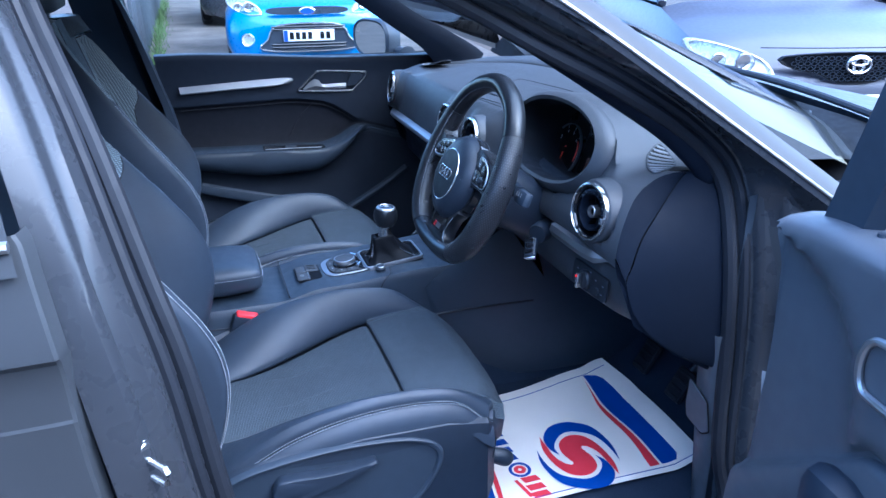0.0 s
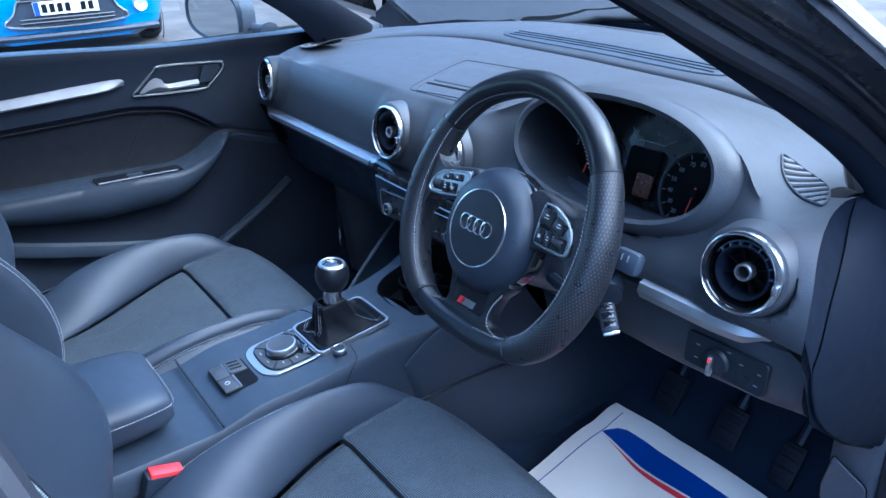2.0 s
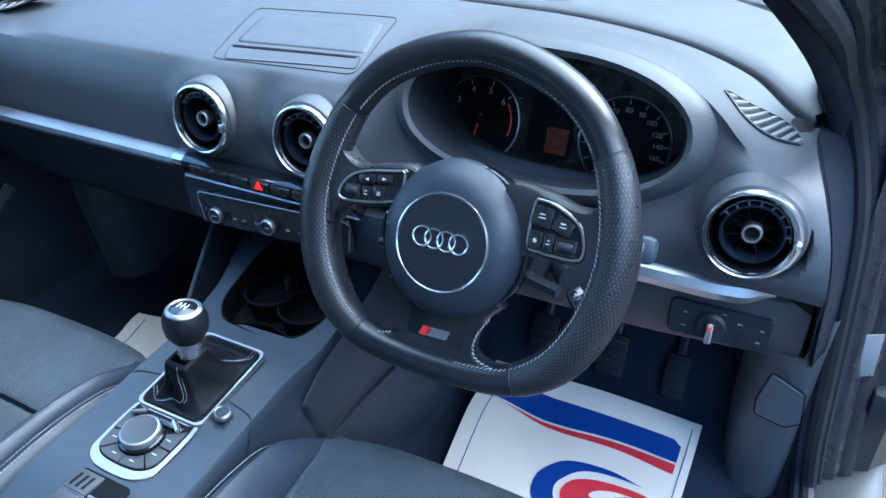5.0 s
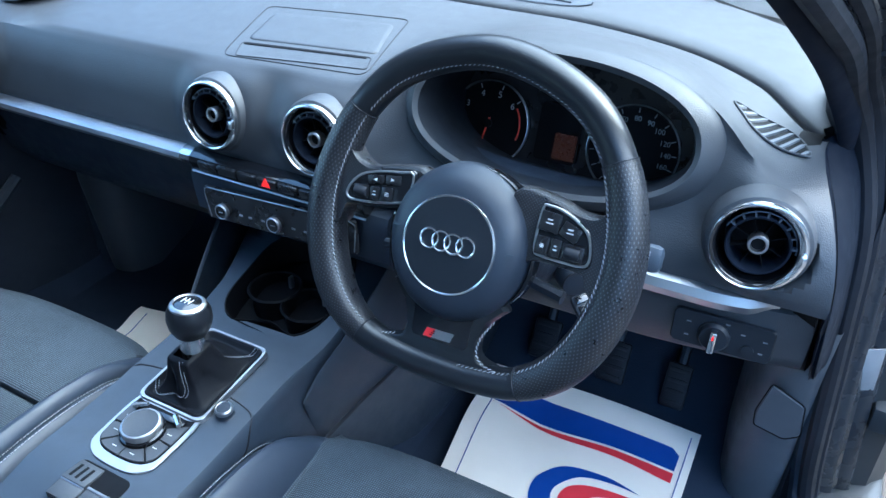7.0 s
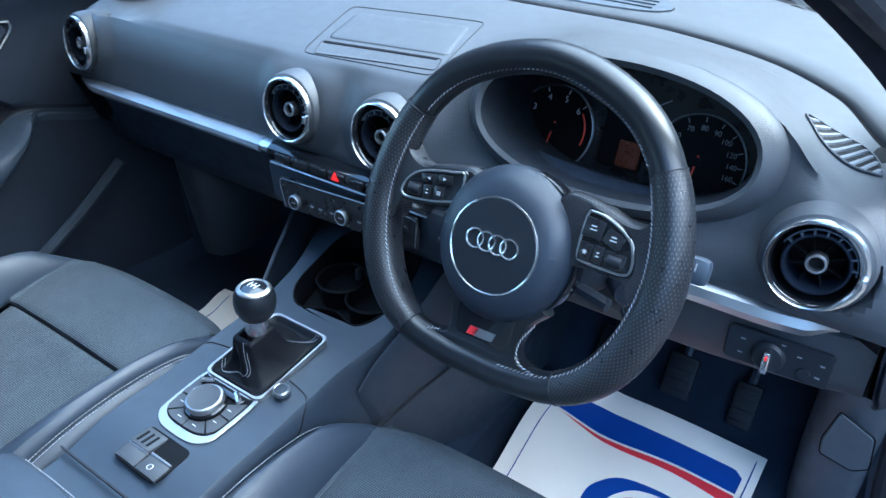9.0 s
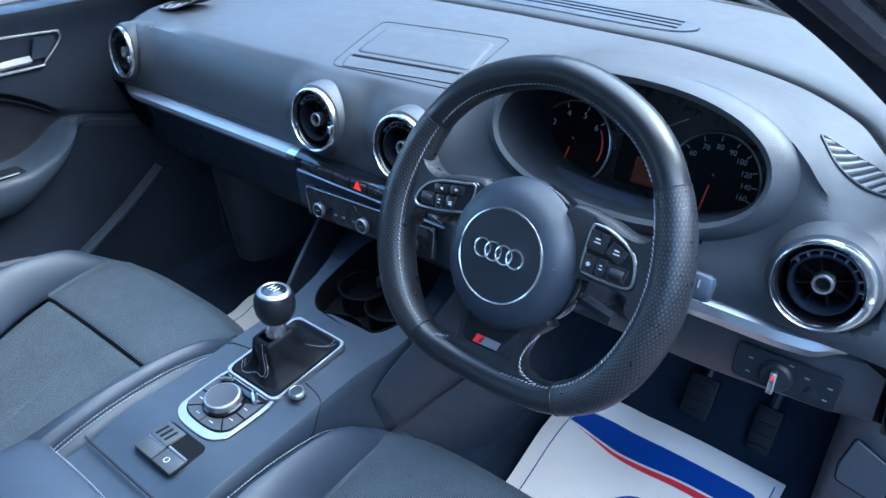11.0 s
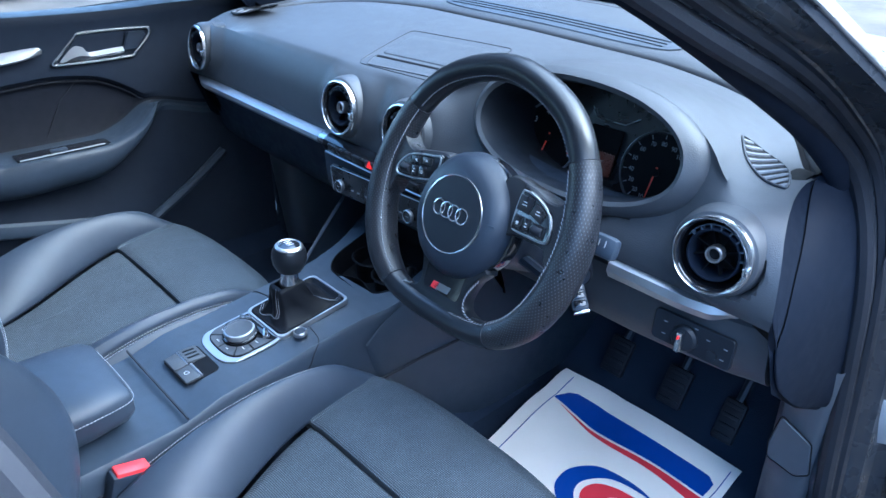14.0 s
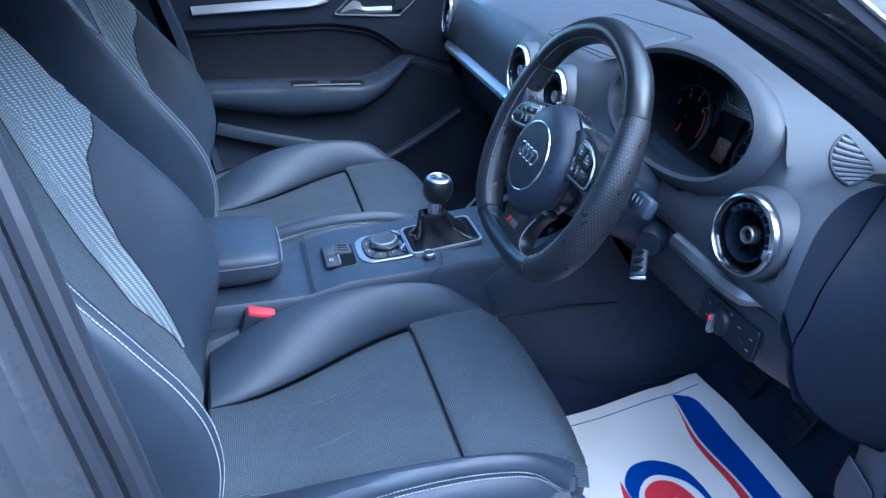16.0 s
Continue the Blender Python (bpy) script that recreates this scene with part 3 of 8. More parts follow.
part("waist_moulding", bm, M_SATIN, rear, "satin silver waist moulding")
# bonnet and scuttle
bm = B()
rows = []
for y, z, w in ((0.80, 0.985, 0.72), (0.95, 0.97, 0.74), (1.2, 0.93, 0.76), (1.5, 0.87, 0.76), (1.75, 0.80, 0.74), (1.88, 0.70, 0.70), (1.90, 0.50, 0.70)):
    rows.append([(x * w, y - 0.10 * x * x * (1 if y < 1 else -1.2), z - 0.06 * abs(x) ** 2.5 + (0.012 if 0.5 < abs(x) < 0.8 else 0)) for x in (-1.15, -1, -0.8, -0.62, -0.5, -0.25, 0, 0.25, 0.5, 0.62, 0.8, 1, 1.15)])
shell(bm, rows)
part("bonnet", bm, M_PAINT, car, "grey metallic bonnet")
bm = B()
for s in (1, -1):
    shell(bm, [[(s * x, y, z) for x, z in ((0.80, 0.93 - d), (0.86, 0.89 - d), (0.90, 0.80 - d), (0.90, 0.45))] for y, d in ((0.60, 0.02), (0.72, 0.02), (0.80, 0.02), (0.9, 0.025), (1.05, 0.035), (1.2, 0.05), (1.7, 0.14))])
part("front_wing", bm, M_PAINT, car, "grey metallic front wing")
bm = B()
shell(bm, [[(x, y - 0.12 * x * x, z - 0.05 * x * x) for x in (-0.75, -0.5, -0.25, 0, 0.25, 0.5, 0.75)] for y, z in ((0.84, 1.0), (0.88, 0.955), (0.96, 0.945), (1.0, 0.96))])
part("scuttle", bm, M_PLASTIC, car, "black plastic windscreen scuttle")
bm = B()
shell(bm, [[(x, y, z - 0.045 * x * x - 0.02 * max(abs(x) - 0.7, 0)) for x in [-0.86 + 0.086 * i for i in range(21)]] for y, z in ((0.56, 0.93), (0.66, 0.966), (0.76, 0.984), (0.80, 0.990), (0.815, 0.975))])
part("scuttle_edge", bm, M_DIAL, car, "black rubber edge before the bonnet")
bm = B()
tube(bm, spline([(0.55, 0.83, 0.985), (0.30, 0.87, 0.995), (0.0, 0.89, 1.0), (-0.3, 0.88, 0.995)], 4), 0.008, 8)
part("wiper", bm, M_RUBBER, car)
# windscreen
bm = B()
rows = []
for k in range(9):
    t = k / 8
    w = 0.80 - 0.19 * t
    rows.append([(x * w, 0.88 - 1.04 * t - (0.30 - 0.12 * t) * x * x * 0.9, 0.985 + 0.395 * t + 0.02 * math.sin(math.pi * t) - 0.05 * x * x) for x in (-1, -0.75, -0.5, -0.25, 0, 0.25, 0.5, 0.75, 1)])
shell(bm, rows)
screen = part("windscreen", bm, M_GLASS, car)
screen.visible_shadow = False

# ---- passenger door, closed ----
pdoor = root("passenger_door", (-0.80, -0.05, 0.30), "closed passenger door with black trim and silver strip", "car door")


def curve(pairs, q):
    """A piecewise straight table, softened a little."""
    if q <= pairs[0][0]:
        return pairs[0][1]
    for (p0, v0), (p1, v1) in zip(pairs, pairs[1:]):
        if q <= p1:
            return v0 + (v1 - v0) * (q - p0) / (p1 - p0)
    return pairs[-1][1]


def soft(pairs, q, r=0.022):
    return sum(curve(pairs, q + d * r) for d in (-1, -0.5, 0, 0.5, 1)) / 5


UP = ((-0.52, 0.843), (-0.30, 0.846), (-0.13, 0.848), (-0.03, 0.831), (0.03, 0.795), (0.075, 0.757), (0.12, 0.735), (0.2, 0.725))
REST = ((-0.52, 0.712), (-0.245, 0.702), (-0.054, 0.693), (0.011, 0.715), (0.055, 0.748), (0.09, 0.752), (0.2, 0.72))
LOW = ((-0.52, 0.662), (-0.42, 0.648), (-0.257, 0.620), (-0.081, 0.622), (-0.005, 0.665), (0.06, 0.735), (0.10, 0.742), (0.2, 0.71))


def door_column(y):
    """The trim's section at y, from the sill up: lower panel, armrest, insert, upper panel."""
    f = smoothstep(0.115, 0.03, y)
    up, rest, low = soft(UP, y), soft(REST, y), soft(LOW, y)
    rest = max(rest, low + 0.006)
    up = max(up, rest + 0.016)
    top = 1.008 - 0.033 * smoothstep(-0.5, 0.1, y)
    h = rest - low
    lower = [(-0.765, 0.33), (-0.765, 0.42), (-0.766, 0.50), (-0.768, 0.56), (-0.772, low - 0.03), (-0.770, low - 0.014)]
    arm = [(-0.770, low - 0.014), (-0.752, low - 0.009), (-0.728, low - 0.002), (-0.712, low + 0.2 * h), (-0.704, low + 0.5 * h), (-0.704, low + 0.8 * h), (-0.709, rest - 0.003), (-0.716, rest), (-0.735, rest - 0.001), (-0.790, rest - 0.004), (-0.800, rest + 0.002)]
    ins = [(-0.800, rest + 0.002), (-0.805, rest + 0.008), (-0.803, rest + 0.5 * (up - rest)), (-0.805, up - 0.012), (-0.801, up - 0.006)]
    upper = [(-0.801, up - 0.006), (-0.795, up - 0.001), (-0.787, up + 0.003), (-0.785, up + 0.010), (-0.783, 0.875), (-0.783, 0.905), (-0.778, 0.935), (-0.768, top - 0.024), (-0.764, top - 0.010), (-0.768, top - 0.002), (-0.780, top), (-0.87, top - 0.008)]
    push = 0.03 * smoothstep(0.10, 0.30, y)
    lean = 0.05 * (1 - smoothstep(-0.545, -0.35, y))
    out = []
    for part_pts in (lower, arm, ins, upper):
        pts = []
        for x, z in part_pts:
            b = -0.775 if z < low else -0.783
            pts.append(((b + (x - b) * f if z < up + 0.02 else x) + push, y + lean * (1.0 - z) * 2.2, z))
        out.append(pts)
    return out


# panels far darker than the open door's: this side's shade is in the colour
cols = [door_column(-0.545 + 0.90 * i / 72) for i in range(73)]
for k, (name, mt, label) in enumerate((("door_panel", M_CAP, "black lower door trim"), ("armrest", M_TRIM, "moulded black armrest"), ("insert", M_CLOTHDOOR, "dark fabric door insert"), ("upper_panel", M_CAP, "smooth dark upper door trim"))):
    bm = B()
    shell(bm, [c[k] for c in cols])
    part(name, bm, mt, pdoor, label, smooth=45)
bm = B()
shell(bm, [[(-0.90, y, z) for z in (0.28, 0.6, 0.9, 0.965)] for y in (-0.56, 0.0, 0.45)])
part("outer_skin", bm, M_PAINT, pdoor)
# window
bm = B()
shell(bm, [[(-0.85 + 0.50 * (z - 0.97), y, z) for z in (0.965, 1.1, 1.25, 1.36)] for y in (-0.56, -0.2, 0.1, 0.34)])
pane = part("window", bm, M_GLASS, pdoor)
pane.visible_shadow = False
# silver strip
bm = B()
top = spline([(-0.779, -0.487, 0.907), (-0.779, -0.30, 0.915), (-0.779, -0.16, 0.919), (-0.779, -0.135, 0.912)], 5)
low = spline([(-0.779, -0.484, 0.889), (-0.779, -0.30, 0.895), (-0.779, -0.19, 0.899), (-0.779, -0.14, 0.908)], 5)
shell(bm, [[p + Vector((-0.01, 0, 0)) for p in top], [p + Vector((0.001, 0, 0)) for p in top], [(a + b) / 2 + Vector((0.008, 0, 0)) for a, b in zip(top, low)], [p + Vector((0.015, 0, 0.002)) for p in low], [p + Vector((0.012, 0, -0.002)) for p in low], [p + Vector((-0.01, 0, 0)) for p in low]])
part("silver_strip", bm, M_SATIN, pdoor, "satin aluminium strip")
# handle bowl
bezel = [(-0.120, 0.878), (-0.108, 0.890), (-0.068, 0.924), (-0.045, 0.934), (0.085, 0.925), (0.101, 0.920), (0.098, 0.905), (0.062, 0.873), (0.042, 0.866), (-0.10, 0.873)]
bez = spline([(-0.779, y, z) for y, z in bezel], 4, True)
bm = B()
tube(bm, bez, 0.0038, 8, closed=True, up=(1, 0, 0))
part("handle_bezel", bm, M_CHROME, pdoor, "satin silver surround")
bm = B()
mid = Vector((-0.81, -0.01, 0.90))
shell(bm, [[p + Vector((0.002, 0, 0)) for p in bez], [mid + (p - mid) * 0.9 + Vector((-0.035, 0, 0)) for p in bez]], loop_v=True)
bm.faces.new([bm.verts.new((-0.8005, p.y * 0.97, 0.90 + (p.z - 0.90) * 0.97)) for p in bez])
part("handle_bowl", bm, M_PLASTIC, pdoor)
bm = B()
shell(bm, [spline([(-0.775, -0.108, 0.880), (-0.772, -0.075, 0.908), (-0.770, -0.055, 0.905), (-0.768, -0.045, 0.893), (-0.768, 0.0, 0.893), (-0.770, 0.032, 0.892)], 4),
           spline([(-0.768, -0.106, 0.879), (-0.764, -0.07, 0.889), (-0.762, -0.05, 0.886), (-0.760, -0.035, 0.884), (-0.760, 0.0, 0.884), (-0.762, 0.032, 0.883)], 4),
           spline([(-0.775, -0.106, 0.877), (-0.775, -0.07, 0.877), (-0.775, -0.05, 0.876), (-0.775, -0.035, 0.876), (-0.775, 0.0, 0.876), (-0.775, 0.032, 0.876)], 4)])
part("door_handle", bm, M_SATIN, pdoor, "satin silver inner door handle")
bm = B()
m = frame_of((-0.777, 0.062, 0.899), (0, 1, 0), (1, 0, 0))
plate(bm, [(-0.030, -0.018), (0.002, -0.018), (0.028, 0.010), (0.024, 0.020), (-0.012, 0.022)], 0.005, m, 0.002)
part("lock_switch", bm, M_PLASTIC, pdoor)
# window switch in the armrest, piping along the insert
bm = B()
box(bm, (-0.742, -0.155, 0.6985), (0.042, 0.20, 0.008), 0.003, pose(0, 0, 0, -3, 0, 0))
sp = part("window_switch_plate", bm, M_GLOSS, pdoor)
bm = B()
tube(bm, [(-0.719, -0.25, 0.7055), (-0.717, -0.16, 0.703), (-0.719, -0.07, 0.6985)], 0.0017, 6)
part("switch_trim", bm, M_DIMMARK, sp)
bm = B()
box(bm, (-0.735, -0.165, 0.704), (0.016, 0.035, 0.006), 0.002, pose(0, 0, 0, -3, 0, 0))
part("window_switch", bm, M_TRIM, sp)
bm = B()
tube(bm, [(-0.797, y, soft(UP, y) - 0.012) for y in [-0.49 + 0.54 * i / 40 for i in range(41)]], 0.0022, 6)
part("insert_piping", bm, M_RUBBER, pdoor)
bm = B()
tube(bm, [(-0.8015, -0.06, 0.842), (-0.8018, -0.12, 0.79), (-0.8018, -0.165, 0.715)], 0.0014, 6)
part("insert_seam", bm, M_RUBBER, pdoor)
# lower pocket ledge and loudspeaker
bm = B()
tube(bm, spline([(-0.745, -0.46, 0.592), (-0.74, -0.35, 0.560), (-0.735, -0.22, 0.527), (-0.73, -0.10, 0.50)], 5), 0.012, 8, flat=1.6)
part("pocket_edge", bm, M_TRIM, pdoor)
bm = B()
tube(bm, spline([(-0.735, 0.22, 0.60), (-0.735, 0.12, 0.535), (-0.735, 0.0, 0.47)], 5), 0.012, 8)
part("pocket_rib", bm, M_TRIM, pdoor)

# ---- door mirror outside ----
mirror = root("door_mirror", (-0.93, 0.23, 0.96), "dark grey door mirror on the passenger door", "door mirror")
MM = frame_of((-1.005, 0.175, 1.000), (0.93, 0.36, 0), (0.36, -0.93, 0.04))


def oval(w, h, d, n=40, sharp=2.9):
    """A rounded ring in the mirror's plane, d behind the glass."""
    out = []
    for i in range(n):
        a = 2 * math.pi * i / n
        c, q = math.cos(a), math.sin(a)
        x = w * math.copysign(abs(c) ** (2 / sharp), c)
        out.append(MM @ Vector((x, h * math.copysign(abs(q) ** (2 / sharp), q) * (1 + 0.12 * x / w) - 0.008 * x / w, -d)))
    return out


bm = B()
shell(bm, [oval(w, h, d) for w, h, d in ((0.094, 0.060, -0.001), (0.102, 0.067, -0.004), (0.108, 0.072, 0.006), (0.107, 0.072, 0.03), (0.094, 0.062, 0.065), (0.06, 0.04, 0.088), (0.01, 0.008, 0.094))], loop_v=True, caps=False)
part("housing", bm, M_PLASTIC, mirror, "dark mirror housing")
bm = B()
bm.faces.new([bm.verts.new(p) for p in oval(0.0945, 0.0605, 0.0)])
part("mirror_glass", bm, M_MIRROR, mirror, "flat mirror glass")
bm = B()
tube(bm, [(-0.87, 0.275, 0.965), (-0.91, 0.265, 0.960), (-0.955, 0.245, 0.962)], [0.030, 0.026, 0.030], 12, flat=0.7)
part("foot", bm, M_PLASTIC, mirror)

# ---- driver's door, standing open ----
ddoor = root("driver_door", (0.90, 0.42, 0.30), "wide open driver's door with brightened grey trim", "car door")
DD = frame_of((0.925, 0.275, 0.0), (0.97, -0.12, 0), (0, 0, 1))   # x along the door, -y towards the camera's side


def dd(a, n, z):
    return DD @ Vector((a, -n, z))


FRONT = ((0.33, -0.005), (0.555, 0.0), (0.643, 0.007), (0.729, 0.021), (0.82, 0.019), (0.906, -0.001), (0.949, -0.031), (1.0, -0.05))
CREASE = ((0.60, 0.195), (0.70, 0.190), (0.803, 0.182), (0.857, 0.165), (0.897, 0.136), (0.93, 0.088), (0.949, 0.015), (0.97, -0.06))
SILL = ((-0.031, 0.949), (0.031, 0.969), (0.074, 0.981), (0.133, 0.991), (0.25, 0.992), (1.0, 0.992))
bm = B()
rows = []
for i in range(57):
    a = 0.97 * (i / 56) ** 1.6
    top = soft(SILL, a - 0.03 * max(0, 1 - a / 0.1), 0.02)
    led = 0.555 + 0.79 * min(a, 0.24)
    row = []
    for z in (0.33, led - 0.10, led - 0.05, led - 0.012):
        row.append((z, 0.022))
    row += [(led - 0.004, 0.018), (led, 0.006), (led + 0.008, 0.0)]
    for k in (0.08, 0.16, 0.25, 0.34, 0.43, 0.52, 0.61, 0.70, 0.78, 0.85, 0.90, 0.94):
        row.append((led + (top - led) * k, 0.0))
    row += [(top - 0.012, -0.003), (top - 0.005, -0.010), (top, -0.026), (top + 0.002, -0.06), (top - 0.002, -0.085)]
    pts = []
    for z, n in row:
        zz = min(z, top)
        aa = a + soft(FRONT, zz, 0.02) * max(0.0, 1 - a / 0.16)
        n += 0.034 * smoothstep(-0.012, 0.055, aa - soft(CREASE, zz, 0.012)) * smoothstep(led, led + 0.03, z) - 0.008 * smoothstep(0.02, 0.0, aa) * smoothstep(led - 0.05, led + 0.03, z)
        pts.append(dd(aa, n - 0.012, z))
    rows.append(pts)
shell(bm, rows)
e = rows[0]
shell(bm, [e, [p + DD.to_3x3() @ Vector((0.004, 0.012, 0)) for p in e], [p + DD.to_3x3() @ Vector((0.012, 0.07, 0)) for p in e]])
# skylight on the open door is carried by the paler trim colour
part("door_panel", bm, M_TRIM_BRIGHT, ddoor, "moulded door trim, grey brightened to look skylit", smooth=45)
bm = B()
shell(bm, [[dd(a, -0.10, z) for z in (0.30, 0.6, 0.94)] for a in (-0.02, 0.3, 0.7, 1.05)])
part("outer_skin", bm, M_PAINT, ddoor)
# window frame post at the hinge end, glass behind it
bm = B()
rows = []
for t in (0, 0.3, 0.6, 1.0):
    a, z = 0.062 + 0.075 * t, 0.975 + 0.24 * t
    rows.append([dd(a + q, n, z + r) for q, n, r in ((0.0, -0.022, 0), (0.0, -0.05, 0), (0.070, -0.06, -0.01), (0.078, -0.035, -0.015), (0.066, -0.018, -0.01))])
shell(bm, rows, loop_v=True, caps=True)
part("window_frame", bm, M_TRIM, ddoor, "black window frame post")
bm = B()
shell(bm, [[dd(a, -0.045, z) for z in (0.96, z1)] for a, z1 in ((0.13, 1.02), (0.20, 1.22), (0.40, 1.30), (1.0, 1.32))])
pane = part("window", bm, M_TINT, ddoor)
pane.visible_shadow = False
bm = B()
tube(bm, [dd(0.14, -0.05, 0.992), dd(0.5, -0.05, 0.992), dd(0.96, -0.05, 0.992)], 0.005, 8)
part("window_moulding", bm, M_SATIN, ddoor)
bm = B()
m = frame_of(dd(0.300, 0.026, 0.868), DD.to_3x3() @ Vector((1, 0, 0)), DD.to_3x3() @ Vector((0, -1, 0)))
tube(bm, [m @ Vector((x, y, 0)) for x, y in smooth_poly([(-0.070, -0.03), (-0.078, 0.0), (-0.068, 0.028), (-0.04, 0.036), (0.06, 0.036), (0.08, 0.02), (0.06, -0.02), (0.03, -0.036), (-0.04, -0.036)], 5)], 0.005, 8, closed=True, up=(0.4, -0.9, 0))
part("handle_bezel", bm, M_SATIN, ddoor, "satin silver handle surround")
bm = B()
box(bm, dd(0.222, 0.02, 0.665), (0.085, 0.06, 0.09), 0.028, DD.to_3x3().to_4x4())
part("door_pocket", bm, M_PLASTIC, ddoor)
bm = B()
m = frame_of(dd(0.165, -0.02, 0.992), DD.to_3x3() @ Vector((1, 0, 0)), (0, 0, 1))
turn(bm, [(0.0, 0.004), (0.005, 0.004), (0.006, 0.0)], m, 12)
part("lock_pin", bm, M_PLASTIC, ddoor)

# ---- dashboard ----
dash = root("dashboard", (0, 0.35, 0.65), "black soft-touch dashboard with round chrome-ringed air vents", "dashboard")


GAP = ((0.0, 0.545), (0.30, 0.540), (0.40, 0.522), (0.48, 0.502), (0.52, 0.484), (0.55, 0.464), (0.58, 0.442), (0.60, 0.423), (0.62, 0.402), (0.65, 0.368), (0.70, 0.310))
GAP_Z = ((0.0, 0.980), (0.30, 0.978), (0.40, 0.975), (0.50, 0.968), (0.58, 0.960), (0.65, 0.953), (0.70, 0.947))


def gap_y(x):
    return soft(GAP, abs(x), 0.03)


def gap_z(x):
    return soft(GAP_Z, abs(x), 0.05)


def crest(x):
    """The instrument hood's upper outline at x, or the pad's own front edge beside it."""
    base = 0.957 + 0.012 * x - 0.020 * smoothstep(0.45, 0.62, abs(x))
    u = abs(x - 0.385) / 0.275
    return base + (1.0310 - base) * max(1 - u ** 2.6, 0.0) ** 1.7


def hood_share(x):
    return smoothstep(0.270, 0.175, abs(x - 0.385))


FOLD = [(0.684, 0.325, 0.935), (0.683, 0.320, 0.948), (0.680, 0.310, 0.953), (0.678, 0.298, 0.955), (0.677, 0.284, 0.955), (0.678, 0.270, 0.953), (0.680, 0.256, 0.951), (0.683, 0.242, 0.947),
        (0.690, 0.220, 0.938), (0.700, 0.197, 0.921), (0.713, 0.175, 0.890), (0.720, 0.163, 0.858), (0.723, 0.158, 0.834), (0.722, 0.160, 0.820), (0.722, 0.185, 0.816)]
END = 0.585
FACE = [(0.192, 0.941), (0.181, 0.921), (0.171, 0.893), (0.165, 0.860), (0.161, 0.832)]
FACE = [(p.x, p.y) for p in spline([(y, z, 0) for y, z in FACE], 4)] + [(0.164, 0.820), (0.19, 0.816)]
FOLD = FOLD[:8] + [tuple(Vector(FOLD[7]).lerp(Vector(FOLD[8]), k)) for k in (0.25, 0.5, 0.75)] + [tuple(p) for p in spline(FOLD[8:13], 4)] + FOLD[13:]
VENTS = (-0.652, -0.092, 0.084, 0.640)


def dash_row(x):
    """The dash from its rear joint over the front edge and down its face."""
    if abs(x) > END:
        s = math.copysign(1, x)
        u = (abs(x) - END) / (0.742 - END)
        return [(s * (END + (f[0] - END) * u), p[1] + (f[1] - p[1]) * u ** 2.3, p[2] + (f[2] - p[2]) * u ** 2) for p, f in zip(pad_row(s * (END + (0.70 - END) * u)), FOLD)]
    return pad_row(x)


def pad_row(x):
    yg, zg = gap_y(x), gap_z(x)
    zc = crest(x)
    h = hood_share(x)
    yc = 0.205 + h * (0.174 + 0.09 * (zc - 0.868) / 0.167 - 0.205)
    yg = max(yg, yc + 0.02)
    pts = [(yg, zg - 0.012), (yg - 0.005, zg)]
    for t in (0.2, 0.4, 0.6, 0.8, 0.93, 1.0):
        r = smoothstep(0.235, 0.110, abs(x - 0.385))
        k = (1 - r) * t ** 2.0 + r * smoothstep(0.05, 1.0, t) ** 0.8
        pts.append((yg + (yc - yg) * t + (0.002 * (1 - r) if t == 1.0 else 0.0), zg + (zc - zg) * k - (0.0012 * (1 - r) if t == 1.0 else 0.0)))
    for y, z in [(yc + (FACE[0][0] - yc) * k, zc + (FACE[0][1] - zc) * k) for k in (0.25, 0.5, 0.75)] + FACE:
        a = hood_share(x) * smoothstep(0.835, 0.885, z)
        for v in VENTS:
            y -= 0.014 * smoothstep(0.100, 0.054, math.hypot(x - v, (z - 0.889) * (0.95 if z > 0.889 else 1.3))) * smoothstep(0.962, 0.930, z)
        y += max(0.177 + 0.09 * (z - 0.868) / 0.167 - y, 0.0) * a
        for v in VENTS:
            k = 0.8 if abs(v) > 0.5 else 1.0
            y += 0.075 * smoothstep(0.046 * k, 0.041 * k, math.hypot((abs(x) - abs(v) + 0.005 if k < 1 else x - v) / (1.0 if k == 1 or abs(x) > abs(v) - 0.005 else 1.15), (z - 0.889) * k))
        k = smoothstep(0.98, 0.90, (abs(x - 0.385) / 0.19) ** 2.2 + (abs(z - 0.9515) / 0.083) ** 2.2)
        pts.append((y + 0.18 * k, z - k * (0.06 if z < 0.93 else 0.6 * (z - 0.93))))
    return [(x, y, z) for y, z in pts]


bm = B()
xs = [-0.742 + 1.484 * i / 240 for i in range(241)]
rows = [dash_row(x) for x in xs]
shell(bm, rows)
part("dash_pad", bm, M_DASH, dash, "grained black dash pad", smooth=50)
xs = xs[::2]
# rear pad up to the windscreen, with its dark joint
bm = B()
rows, lips = [], []
for x in xs:
    a = Vector(dash_row(x)[1])
    n = Vector((1.1 * math.copysign(abs(x) / 0.742, x) ** 5, 1, 0)).normalized()
    yb = max(0.87 - 0.26 * (a.x / 0.72) ** 2, a.y + 0.06)
    st = a + n * 0.013
    lips.append([a + n * 0.001 + Vector((0, 0, -0.008)), a + n * 0.006 + Vector((0, 0, -0.009)), a + n * 0.0125 + Vector((0, 0, -0.006))])
    rows.append([st + Vector((0, 0, -0.02)), st + Vector((0, 0, -0.004)), st + n * 0.006 + Vector((0, 0, 0.003))] + [(st.x + n.x * 0.02 * t, st.y + 0.006 + (yb - st.y) * t, st.z + 0.003 + 0.010 * math.sin(math.pi * t)) for t in (0.15, 0.35, 0.6, 0.8, 1.0)])
shell(bm, rows)
